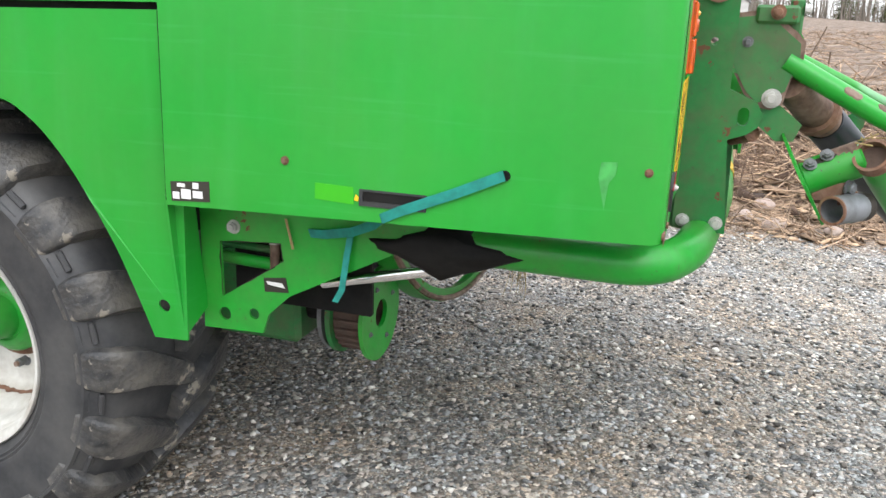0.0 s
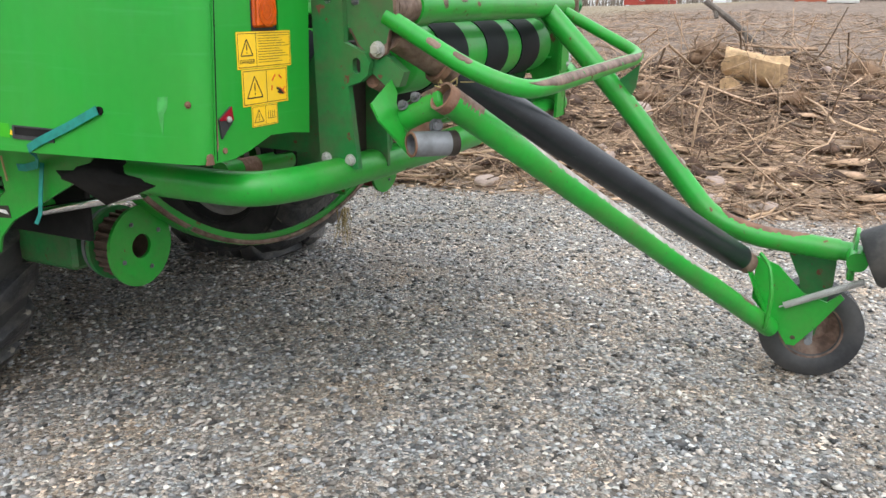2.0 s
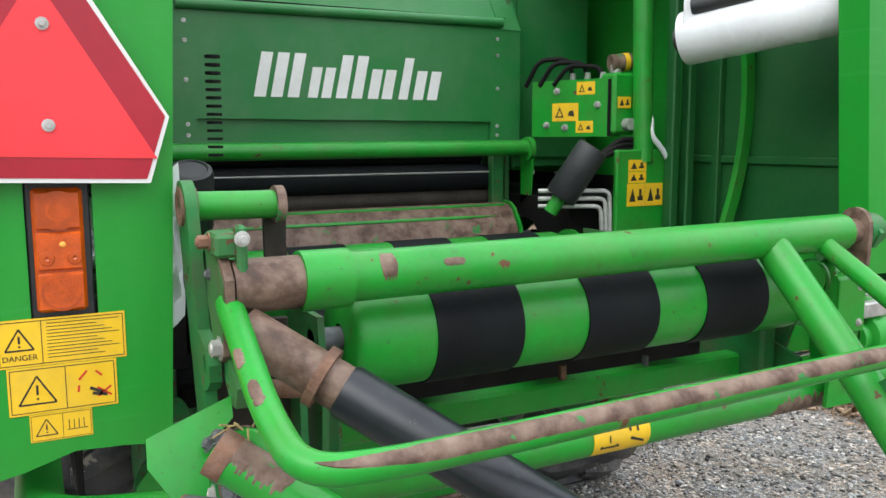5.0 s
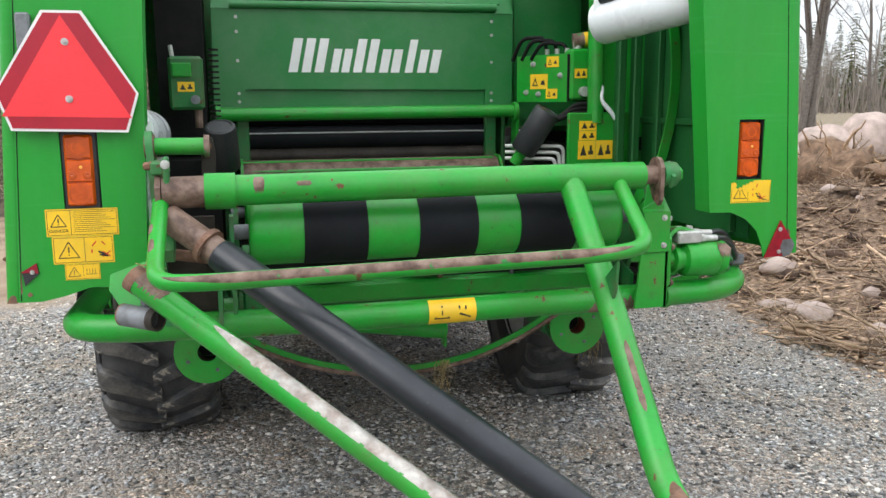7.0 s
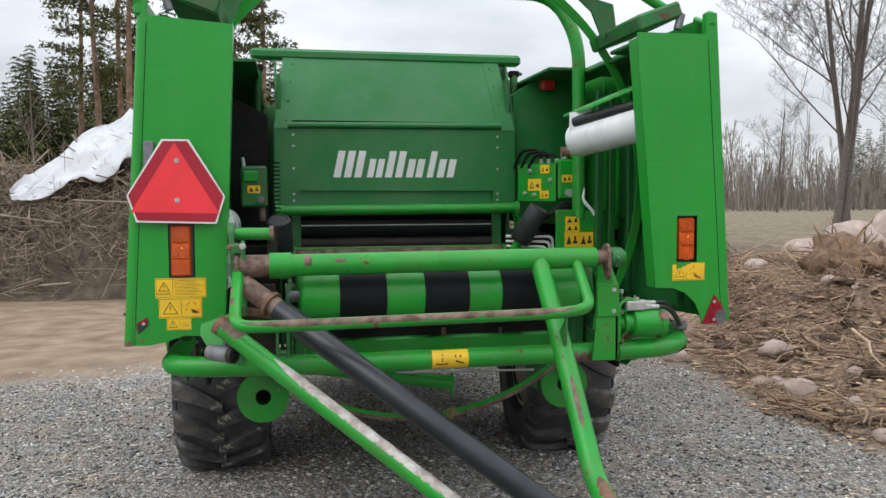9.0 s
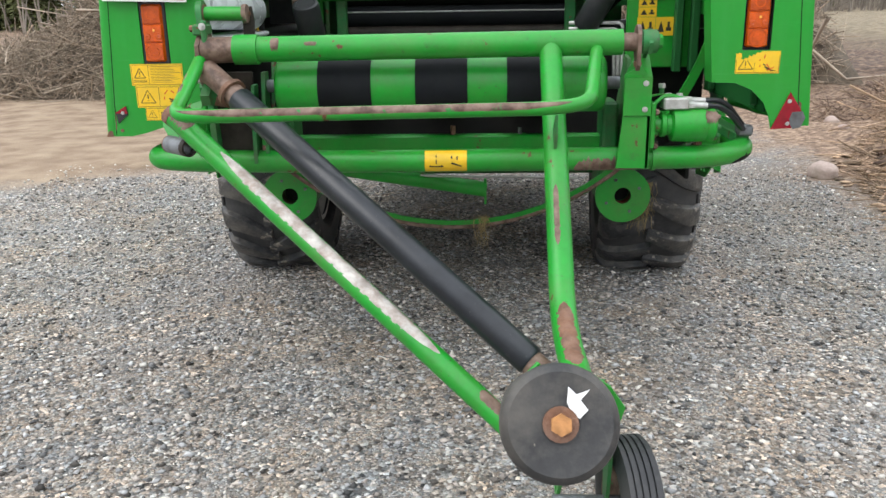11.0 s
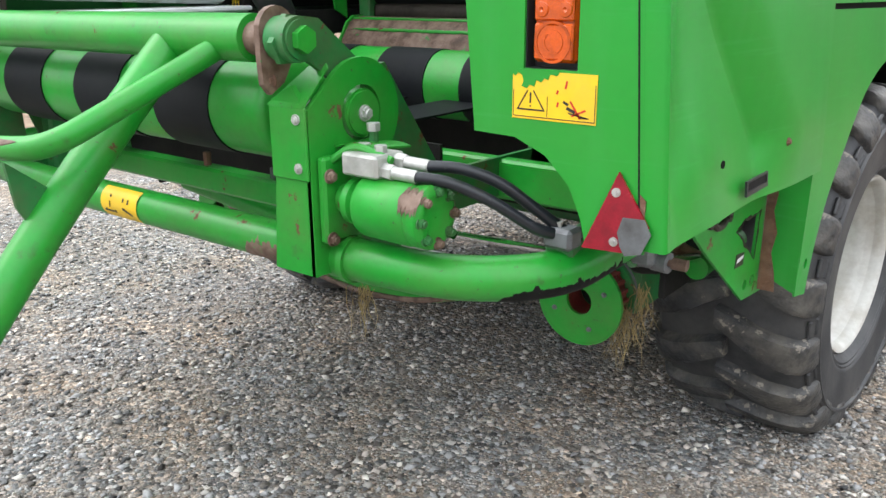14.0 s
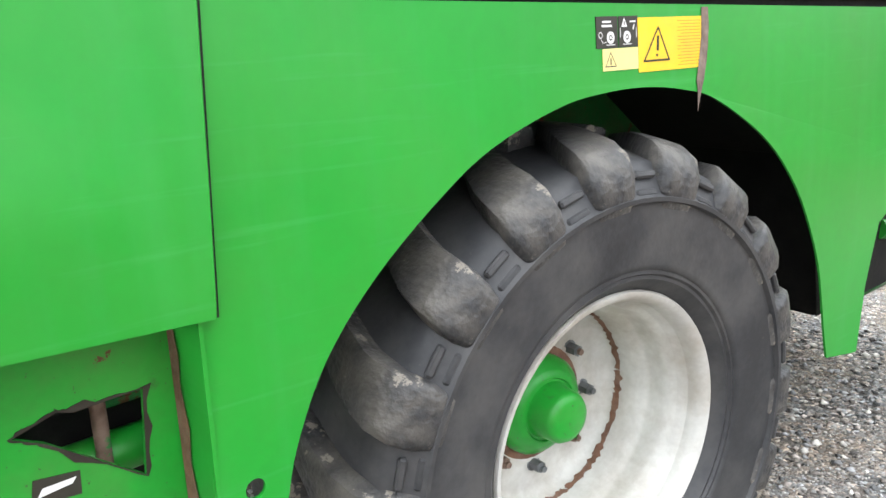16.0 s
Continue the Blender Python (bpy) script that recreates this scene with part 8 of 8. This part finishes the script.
lg = part("leg", tube(leg, 0.041, 22), M_TUBE, ct, "bent thick green leg tube", angle=60)
part("wear_patch", wear(leg, 0.041, 0.415, 0.56, 0, 26, 21), M_PRIMER, lg, "worn bare streak")
part("wear_patch", wear(leg, 0.041, 0.70, 0.93, -38, 42, 22), M_RUST, lg, "rusty worn top")
part("weld_gusset", plate([(-0.50, 1.12), (-0.585, 1.19), (-0.575, 1.10), (-0.545, 1.04)], [], 0.01, yz(0.380)), M_FRAME, lg)
tl0, tl1 = V(-0.983, -0.391, 1.182), V(0.330, -1.160, 0.238)
tl = part("leg", tube([tl0 + (tl1 - tl0) * t for t in np.linspace(0.014, 1, 12)], 0.037, 20), M_TUBE, ct, "straight thin green leg tube worn to bare metal", angle=60)
part("wear_patch", wear([tl0, tl1], 0.037, 0.155, 0.745, -24, 60, 31, n=150, jag=0.05), M_BARE, tl, "long strip of bare grey-white metal")
part("wear_patch", wear([tl0, tl1], 0.037, 0.0, 0.07, -30, 80, 35, jag=0.25), M_PRIMER, tl)
part("leg_mouth", ring(tl0, tl0.lerp(tl1, 0.016), 0.0385, 0.032, 24), M_RUST, tl, "rusty open end of the tube")
# Dark brown disc paints the tube's shaded, rusty inside.
part("mouth_floor", rod(tl0.lerp(tl1, 0.012), tl0.lerp(tl1, 0.015), 0.033, 20), M_BROWNROTOR, tl)
part("wear_patch", wear([tl0, tl1], 0.037, 0.84, 0.90, -20, 50, 33), M_PRIMER, tl)
s0, s1 = V(-0.750, -0.315, 1.222), V(0.285, -1.035, 0.505)
st_ = part("padded_strut", lathe([(0, 0.03), (0, 0.045), (0.008, 0.0485), ((s1 - s0).length - 0.01, 0.0485), ((s1 - s0).length, 0.043), ((s1 - s0).length, 0.02)], frame_at(s0, s1), 30), M_RUBBER, ct, "black rubber-sleeved strut", angle=40)
d = (s1 - s0).normalized()
part("strut_pipe", rod(s0 - d * 0.20, s0 + d * 0.01, 0.042, 22), M_PRIMER, st_, "brown rusty strut pipe")
bm = ring(s0 - d * 0.052, s0 - d * 0.034, 0.055, 0.040, 22)
part("strut_collar", bm, M_RUST, st_)
part("strut_tip", rod(s1 - d * 0.005, s1 + d * 0.05, 0.040, 20), M_PRIMER, st_)
# socket at the head of the thin leg, broken pipe and guard plate
sk0, sk1 = V(-0.936, -0.268, 1.110), V(-0.934, -0.385, 1.168)
sk = part("socket", lathe([(0, 0.001), (0, 0.036), (0.004, 0.040), (0.125, 0.040), (0.13, 0.034), (0.13, 0.001)], frame_at(sk0, sk1), 26), M_TUBE, ct, "torn green pipe socket with two clamp nuts", angle=40)
part("socket_lip", wear([sk0, sk1], 0.0405, 0.45, 1.0, -40, 45, 41, n=26, jag=0.3), M_PRIMER, sk)
part("clamp_slot", wear([sk0, sk1], 0.0406, 0.06, 0.62, 26, 48, 42, n=26, jag=0.1), M_SCRAPER, sk)
for k, c in enumerate(((-0.966, -0.276, 1.148), (-0.958, -0.308, 1.170))):
    bolt(c, (-0.75, 0.1, 0.65), 0.011, sk, M_GREY, h=0.012)
for k in range(9):
    a = V(-0.955 + 0.006 * k, -0.36 - 0.006 * k, 1.202 + 0.004 * (k % 3))
    part("straw", rod(a, a + V(-0.03 + 0.006 * k, -0.03 + 0.012 * (k % 4), 0.012 * (k % 2) - 0.07 * (k == 4)), 0.0018, 5), M_STRAW, sk)
part("socket_web", box((-0.96, -0.36, 1.06), (-0.915, -0.28, 1.12), 0.01), M_RUST, sk)
bolt((-0.953, -0.362, 1.103), (-0.6, -0.75, 0), 0.014, sk, M_GREY)
bp_ = part("pipe_stub", ring((-1.022, -0.327, 1.061), (-0.922, -0.402, 1.057), 0.032, 0.027, 26), M_GREY, ct, "grey hollow pipe stub")
part("rust_rim", ring((-1.0235, -0.326, 1.061), (-1.020, -0.3285, 1.061), 0.0323, 0.0265, 26), M_RUST, bp_)
part("burnt_end", ring((-0.940, -0.3885, 1.0577), (-0.921, -0.4025, 1.057), 0.0324, 0.026, 26), M_SCRAPER, bp_)
bm = bmesh.new()
GUARD_OUT = [(-0.23, 0.05), (-0.31, 0.27), (-0.1, 0.35), (-0.06, 0.77), (-0.01, 1.1), (0.9, 0.26), (1.0, -0.02), (0.58, 0.0)]
GA, GB, GC = V(-0.943, -0.212, 1.203), V(-1.063, -0.235, 1.156), V(-0.995, -0.305, 1.038)
GN = (GB - GA).cross(GC - GA).normalized()


def guard(u, v, w):
    """The leaf's own plane: u towards its outer corner, v towards its foot."""
    return GA + (GB - GA) * u + (GC - GA) * v + GN * w


add_plate(bm, GUARD_OUT, [], 0.006, guard)
part("guard_plate", bm, M_TUBE, ct, "bent green guard plate with a rusty edge", angle=30)
part("stay", plate([(-0.02, 0.97), (-0.10, 0.97), (-0.115, 1.15), (-0.09, 1.30), (-0.03, 1.30)], [], 0.014, yz(-0.72)), M_FRAME, ct)
part("stay_bar", tube([V(-0.90, -0.15, 1.20), V(-0.72, -0.10, 1.16)], 0.018, 12), M_RUST, ct)

# foot: folded plate, castor wheel, rod, end roller
ft = part("foot_plate", plate([(-1.085, 0.505), (-1.11, 0.50), (-1.165, 0.48), (-1.262, 0.385), (-1.345, 0.362), (-1.385, 0.40), (-1.40, 0.385), (-1.33, 0.275), (-1.255, 0.175), (-1.225, 0.175), (-1.185, 0.235), (-1.085, 0.34)],
          [circle(-1.245, 0.205, 0.010, 10)], 0.010, yz(0.345)), M_TUBE, ct, "folded green foot plate with a rusty edge", angle=30)
part("fold_flange", plate([(0.285, 0.50), (0.345, 0.50), (0.345, 0.26), (0.315, 0.25), (0.285, 0.38)], [], 0.008, lambda u, v, w: V(u, -1.03 - 0.45 * (0.55 - v) + w, v)), M_TUBE, ft)
part("fork", plate([(-1.18, 0.52), (-1.36, 0.54), (-1.36, 0.40), (-1.32, 0.18), (-1.28, 0.18), (-1.24, 0.40)], [], 0.010, yz(0.475)), M_FRAME, ft)
part("cross_pin", rod((0.33, -1.30, 0.205), (0.64, -1.30, 0.205), 0.014, 12), M_GREY, ft)
sp0, sp1 = V(0.328, -1.185, 0.325), V(0.318, -1.47, 0.478)
fs_ = frame_at(sp0, sp1)
Ls = (sp1 - sp0).length
coil = [fs_ @ V(0.0115 * math.cos(q * 0.6), 0.0115 * math.sin(q * 0.6), Ls * (0.06 + 0.16 * min(q / 150, 1) + 0.72 * max(0, q - 150) / 480)) for q in range(631)]
part("coil_spring", tube(coil, 0.0024, 5), M_STEEL, ft, "zinc-plated coil spring")
part("spring_hook", tube([sp0, sp0.lerp(sp1, 0.08)], 0.003, 6), M_STEEL, ft)
part("spring_hook", tube([sp0.lerp(sp1, 0.93), sp1], 0.003, 6), M_STEEL, ft)
part("bent_hook", tube(fillet([(0.30, -1.10, 0.53), (0.255, -1.14, 0.50), (0.225, -1.16, 0.40), (0.235, -1.15, 0.27), (0.27, -1.14, 0.25)], 0.05), 0.008, 8), M_TUBE, ft)


def castor():
    c = V(0.545, -1.300, 0.192)
    m = Matrix.Translation(c) @ Matrix.Rotation(radians(6), 4, "Z") @ Matrix.Rotation(radians(90), 4, "Y")
    prof = [(-0.038, 0.105), (-0.048, 0.12), (-0.056, 0.145), (-0.053, 0.172), (-0.044, 0.186)]
    for k in range(5):
        z = -0.036 + 0.018 * k
        prof += [(z - 0.006, 0.193), (z + 0.006, 0.193), (z + 0.0075, 0.186), (z + 0.0105, 0.186)]
    prof += [(0.048, 0.186), (0.054, 0.172), (0.057, 0.145), (0.049, 0.12), (0.039, 0.105)]
    w = part("castor_wheel", lathe(prof, m, 44), M_TYRE, ct, "small ribbed black rubber wheel", angle=30)
    part("rim", lathe([(-0.045, 0.11), (-0.047, 0.118), (-0.040, 0.112), (-0.025, 0.095), (-0.012, 0.06), (-0.02, 0.03), (-0.02, 0.012)], m, 30), M_PRIMER, w, "rusty cream rim")
    part("rim", lathe([(0.045, 0.11), (0.047, 0.118), (0.040, 0.112), (0.025, 0.095), (0.012, 0.06), (0.02, 0.03), (0.02, 0.012)], m, 30), M_RIM, w)


castor()
r0, r1 = V(0.284, -1.455, 0.560), V(0.276, -1.950, 0.795)
dd = (r1 - r0).normalized()
L = (r1 - r0).length
er = part("end_roller", lathe([(0, 0.02), (0, 0.096), (0.012, 0.106), (L * 0.48, 0.106), (L * 0.49, 0.103), (L * 0.52, 0.103), (L * 0.53, 0.106), (L * 0.62, 0.107), (L * 0.72, 0.113), (L - 0.03, 0.115), (L - 0.010, 0.110), (L, 0.098), (L - 0.004, 0.03), (L - 0.004, 0.001)], frame_at(r0, r1), 44), paint("dusty_roller_rubber", (0.035, 0.035, 0.036), 0.6, var=0.3, scale=12, bump=0.12, dirt=(0.17, 0.15, 0.12), dirt_amt=0.6, dirt_scale=6, chips=(0.26, 0.23, 0.19), chip_at=0.72, chip_scale=18), ct,
          "scuffed black rubber end roller with a rusty nut", angle=40)
part("washer", rod(r1 - dd * 0.003, r1 + dd * 0.006, 0.034, 20), M_RUST, er)
part("nut", rod(r1 + dd * 0.005, r1 + dd * 0.026, 0.021, 6), paint("orange_rusty_nut", (0.40, 0.19, 0.07), 0.8, var=0.3, scale=40, bump=0.2), er)
fm = frame_at(r1 - dd * 0.002, r1 + dd)
bm = plate([(-0.036, 0.012), (-0.052, 0.03), (-0.038, 0.05), (-0.055, 0.072), (-0.03, 0.062), (-0.015, 0.078), (-0.012, 0.045), (-0.022, 0.02)], [], 0.001, lambda u, v, w: fm @ V(-u * 1.0, v * 0.9, w + 0.0025))
part("paint_smear", bm, M_WHITE, er, "dab of white paint")
part("roller_arm", tube(fillet([(0.40, -1.34, 0.553), (0.40, -1.42, 0.55), (0.29, -1.42, 0.542)], 0.05), 0.036, 16), M_TUBE, ct)
bm = plate([(-0.09, -0.01), (0.085, -0.01), (0.10, 0.05), (0.06, 0.11), (0.02, 0.14), (-0.03, 0.13), (-0.08, 0.06)], [], 0.012, lambda u, v, w: V(0.40 + u, -1.395 - w - 0.1 * v, 0.50 + v))
add_box(bm, (0.345, -1.42, 0.455), (0.46, -1.395, 0.495), 0.006)
part("end_bracket", bm, M_TUBE, ct, "green end bracket", angle=30)

# -- right drive: bracket, bearing plate, hydraulic motor and hoses --
br = part("drive_bracket", plate([(0.655, 0.93), (0.775, 0.93), (0.775, 1.255), (0.735, 1.315), (0.672, 1.285), (0.672, 1.12)], [], 0.012, xz(-0.178)), M_TUBE, baler, "green drive bracket with a bolted cover", angle=30)
part("bracket_side", plate([(-0.178, 0.93), (-0.05, 0.93), (-0.02, 1.10), (0.04, 1.14)] + arc2(-0.028, 1.247, 0.115, -40, 130, 16) + [(-0.178, 1.27)], [circle(-0.028, 1.249, 0.058, 26)], 0.012, yz(0.765)), M_TUBE, br, angle=30)
part("bearing_cap", rod((0.760, -0.028, 1.249), (0.785, -0.028, 1.249), 0.050, 28, bev=0.005), M_TUBE, br)
bolt((0.785, -0.028, 1.249), (1, 0, 0), 0.013, br, M_STEEL)
part("cover_sheet", box((0.672, -0.186, 1.13), (0.776, -0.178, 1.275), 0.006), M_TUBE, br)
part("cover_sheet", plate([(0.668, 1.275), (0.772, 1.275), (0.772, 1.345), (0.735, 1.37)], [], 0.004, lambda u, v, w: V(u, -0.186 + (v - 1.275) * 1.0 + w, v)), M_TUBE, br)
for x, z in ((0.752, 1.252), (0.752, 1.155)):
    bolt((x, -0.186, z), (0, -1, 0), 0.008, br, M_STEEL, h=0.006)
part("arm_plate", plate([(-0.15, 1.36), (-0.22, 1.36), (-0.24, 1.40), (-0.20, 1.45), (-0.12, 1.44), (-0.02, 1.36), (-0.06, 1.30)], [], 0.014, yz(0.745)), M_FRAME, br, angle=30)
part("flange", box((0.778, -0.165, 1.0), (0.800, -0.05, 1.178), 0.006), M_TUBE, br)
for y, z in ((-0.15, 1.14), (-0.15, 1.01), (-0.065, 1.14)):
    bolt((0.80, y, z), (1, 0, 0), 0.011, br, M_PRIMER, h=0.012)
part("arch_cover", tube(fillet([(0.79, -0.14, 1.165), (0.84, -0.12, 1.205), (0.93, -0.11, 1.18)], 0.05), 0.008, 8), M_TUBE, br)
mo = part("drive_motor", lathe([(0, 0.030), (0.025, 0.030), (0.03, 0.048), (0.045, 0.048), (0.05, 0.040), (0.065, 0.042), (0.072, 0.062), (0.08, 0.065), (0.19, 0.065), (0.20, 0.060), (0.205, 0.064), (0.228, 0.064), (0.236, 0.056), (0.238, 0.045), (0.232, 0.030), (0.232, 0.001)], frame_at((0.80, -0.110, 1.088), (1.05, -0.105, 1.084)), 36), M_TUBE, baler,
          "green hydraulic drive motor with flaking paint", angle=40)
for k in range(8):
    a = 2 * math.pi * k / 8
    bolt((1.034, -0.105 + 0.050 * math.cos(a), 1.084 + 0.050 * math.sin(a)), (1, 0, 0), 0.009, mo, M_FRAME if k % 3 else M_PRIMER, h=0.012)
part("flaked_patch", wear([V(0.955, -0.107, 1.086), V(1.03, -0.106, 1.084)], 0.065, 0.1, 1.0, -150, -20, 51, jag=0.5), M_PRIMER, mo, "brown flaked paint")
part("flaked_patch", wear([V(0.985, -0.107, 1.086), V(1.035, -0.106, 1.084)], 0.065, 0.0, 1.0, 30, 75, 57, jag=0.5), M_PRIMER, mo, "brown flaked paint")
mb = part("hose_manifold", box((0.832, -0.150, 1.148), (0.925, -0.065, 1.192), 0.005), M_STEEL, mo, "bare aluminium hose manifold")
for x in (0.855, 0.897):
    part("plug", rod((x, -0.105, 1.190), (x, -0.105, 1.206), 0.013, 6), M_STEEL, mb)
part("fold_cover", shell([[V(0.745 + 0.14 * u, -0.11 + 0.11 * v, 1.178 + 0.028 * math.sin(2.2 * u) - 0.012 * v) for u in np.linspace(0, 1, 8)] for v in (0, 0.5, 1)], (0, 0, -0.004)), M_TUBE, mo, "bent green sheet over the coupling")
part("set_screw", rod((0.838, -0.06, 1.20), (0.838, -0.06, 1.222), 0.010, 8), M_FRAME, mo)
part("screw_head", rod((0.838, -0.06, 1.222), (0.838, -0.06, 1.238), 0.014, 6), M_STEEL, mo)
for k, (dy, dz) in enumerate(((-0.125, 1.162), (-0.088, 1.176))):
    part("hose_nut", rod((0.924, dy, dz), (0.948, dy + 0.001, dz - 0.001), 0.016, 6), M_STEEL, mo)
    part("hose_fitting", rod((0.945, dy, dz), (1.0, dy + 0.006, dz - 0.003), 0.0125, 14), M_STEEL, mo)
    part("hose", tube(fillet([(0.995, dy + 0.005, dz - 0.003), (1.05, dy + 0.03, dz - 0.008 + 0.006 * k), (1.11, dy + 0.075, dz - 0.04 + 0.012 * k), (1.185 + 0.012 * k, dy + 0.15, 1.050 + 0.008 * k), (1.215, 0.085, 1.038), (1.235, 0.25, 1.03)], 0.09), 0.0118, 12), M_RUBBER, mo, "black rubber hydraulic hose")
part("hose_clamp", box((1.175, 0.040, 1.015), (1.238, 0.090, 1.058), 0.008), M_GREY, mo)
part("clamp_bolt", rod((1.20, 0.06, 1.055), (1.20, 0.06, 1.068), 0.009, 6), M_STEEL, mo)
part("ram_rod", rod((1.0, -0.01, 1.022), (1.0, 0.34, 0.90), 0.009, 12), M_CHROME, mo, "thin bright rod under the motor")
# teal strap, straw end and black flap under the left skirt
strap = part("lashing_strap", bmesh.new(), M_STRAP, baler, "loose teal lashing strap")
def ribbon(pts, w, side):
    side = V(*side).normalized() * w / 2
    return shell([[V(*p) - side, V(*p) + side] for p in pts], (0.002, 0, 0))
part("strap_run", ribbon([(-1.4165, 0.306, 1.148), (-1.4175, 0.40, 1.105), (-1.4185, 0.52, 1.055), (-1.415, 0.56, 1.035), (-1.36, 0.60, 1.005), (-1.30, 0.68, 0.965), (-1.275, 0.76, 0.945), (-1.268, 0.80, 0.942)], 0.021, (0, 0.35, 1)), M_STRAP, strap)
part("strap_tail", ribbon([(-1.275, 0.69, 0.965), (-1.28, 0.70, 0.90), (-1.285, 0.71, 0.82), (-1.29, 0.725, 0.79)], 0.015, (0, 1, 0.1)), M_STRAP, strap)
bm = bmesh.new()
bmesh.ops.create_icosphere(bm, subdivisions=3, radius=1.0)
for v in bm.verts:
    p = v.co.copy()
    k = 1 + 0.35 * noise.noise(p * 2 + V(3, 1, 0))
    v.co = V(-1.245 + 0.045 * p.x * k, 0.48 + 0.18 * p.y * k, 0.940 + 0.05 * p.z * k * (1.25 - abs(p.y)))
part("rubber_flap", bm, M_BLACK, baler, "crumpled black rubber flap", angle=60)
part("straw_strand", rod((-1.27, 0.86, 0.97), (-1.275, 0.84, 0.90), 0.003, 6), M_STRAW, baler)

# support wheel of the pick-up and its bracket, ahead of the axle
def pickup_wheel():
    c = V(1.52, 4.22, 0.205)
    m = Matrix.Translation(c) @ Matrix.Rotation(radians(90), 4, "Y")
    prof = [(-0.075, 0.09), (-0.10, 0.12), (-0.105, 0.16), (-0.09, 0.19)]
    for k in range(6):
        z = -0.07 + 0.028 * k
        prof += [(z - 0.010, 0.203), (z + 0.010, 0.203), (z + 0.012, 0.195), (z + 0.016, 0.195)]
    prof += [(0.09, 0.19), (0.105, 0.16), (0.10, 0.12), (0.075, 0.09)]
    w = part("pickup_wheel", lathe(prof, m, 36), M_TYRE, baler, "black ribbed pick-up support wheel", angle=30)
    part("rim", lathe([(-0.08, 0.095), (-0.02, 0.07), (-0.02, 0.01)], m, 24), M_RIM, w)
    part("fork", box((1.36, 4.05, 0.19), (1.40, 4.35, 0.50), 0.01), M_TUBE, w)
    part("pin", rod((1.34, 4.22, 0.205), (1.6, 4.22, 0.205), 0.016, 10), M_STEEL, w)
    part("stay", tube(fillet([(1.38, 4.2, 0.48), (1.38, 3.9, 0.62), (1.30, 3.4, 0.70)], 0.1), 0.035, 12), M_TUBE, w)
    part("pickup_body", box((-1.15, 3.5, 0.40), (1.28, 4.3, 0.78), 0.08), M_FRAME, w)


pickup_wheel()

# ---- tractor ahead of the baler ----
tractor = thing("tractor", "grey and red tractor hitched ahead of the baler", "tractor")
tm = Matrix.Translation((1.68, 6.75, 0.635)) @ Matrix.Rotation(radians(-20), 4, "Z") @ Matrix.Rotation(radians(90), 4, "Y")
tw = part("wheel", lathe([(-0.19, 0.35), (-0.18, 0.375), (-0.15, 0.35), (0, 0.33), (0.15, 0.35), (0.18, 0.375), (0.19, 0.37), (0.16, 0.33), (0.06, 0.31), (0.05, 0.25), (0.09, 0.13), (0.09, 0.01)], tm, 44), M_RIM, tractor, "white steel tractor rim", angle=50)
part("tyre", tyre_mesh(0.66, 0.44, 0.36, 19, 0.045, tm), M_TYRE, tw, "large grey-black tractor tyre", angle=40)
add_lugs(0.66, 0.44, 19, 0.045, tm, tw)
part("hub", rod(tm @ V(0, 0, 0.02), tm @ V(0, 0, 0.17), 0.09, 20), M_GREY, tw)
fm2 = Matrix.Translation((1.32, 6.80, 0.665)) @ Matrix.Rotation(radians(-20), 4, "Z")
bm = bmesh.new()
rows = []
for a in np.linspace(25, 170, 16):
    y, z = -0.76 * math.cos(radians(a)), 0.76 * math.sin(radians(a))
    rows.append([fm2 @ V(x, y, z - 0.05 * (abs(x) > 0.25)) for x in (-0.30, -0.24, 0.0, 0.24, 0.30)])
bm = shell(rows, (0, 0, -0.03))
part("fender", bm, paint("grey_plastic_fender", (0.10, 0.105, 0.115), 0.5, var=0.1), tractor, "grey plastic rear fender")
part("body", box((-0.5, -0.6, 0.5), (0.5, 2.6, 1.5), 0.12, Matrix.Translation((0.05, 7.5, 0.0)) @ Matrix.Rotation(radians(-20), 4, "Z")), paint("red_tractor_paint", (0.45, 0.03, 0.02), 0.35, var=0.1, dirt=(0.2, 0.15, 0.12), dirt_amt=0.3), tractor, "red tractor body")
part("lamp_panel", box((-0.32, -0.95, 0.92), (-0.1, -0.8, 1.12), 0.03, fm2 @ Matrix.Translation((0.1, 0, -0.05))), M_SMVRED, tractor, "red rear lamp panel")
tw2 = part("wheel", lathe([(-0.2, 0.42), (-0.19, 0.46), (0, 0.40), (0.20, 0.46), (0.06, 0.30), (0.09, 0.01)], Matrix.Translation((-0.2, 7.8, 0.70)) @ Matrix.Rotation(radians(160), 4, "Z") @ Matrix.Rotation(radians(90), 4, "Y"), 36), M_RIM, tractor, "white steel tractor rim")
part("tyre", tyre_mesh(0.71, 0.46, 0.43, 20, 0.045, Matrix.Translation((-0.2, 7.8, 0.70)) @ Matrix.Rotation(radians(160), 4, "Z") @ Matrix.Rotation(radians(90), 4, "Y")), M_TYRE, tw2, "large grey-black tractor tyre", angle=40)
part("drawbar", box((-0.12, 3.4, 0.45), (0.12, 6.6, 0.62), 0.03), M_FRAME, baler, "green drawbar")
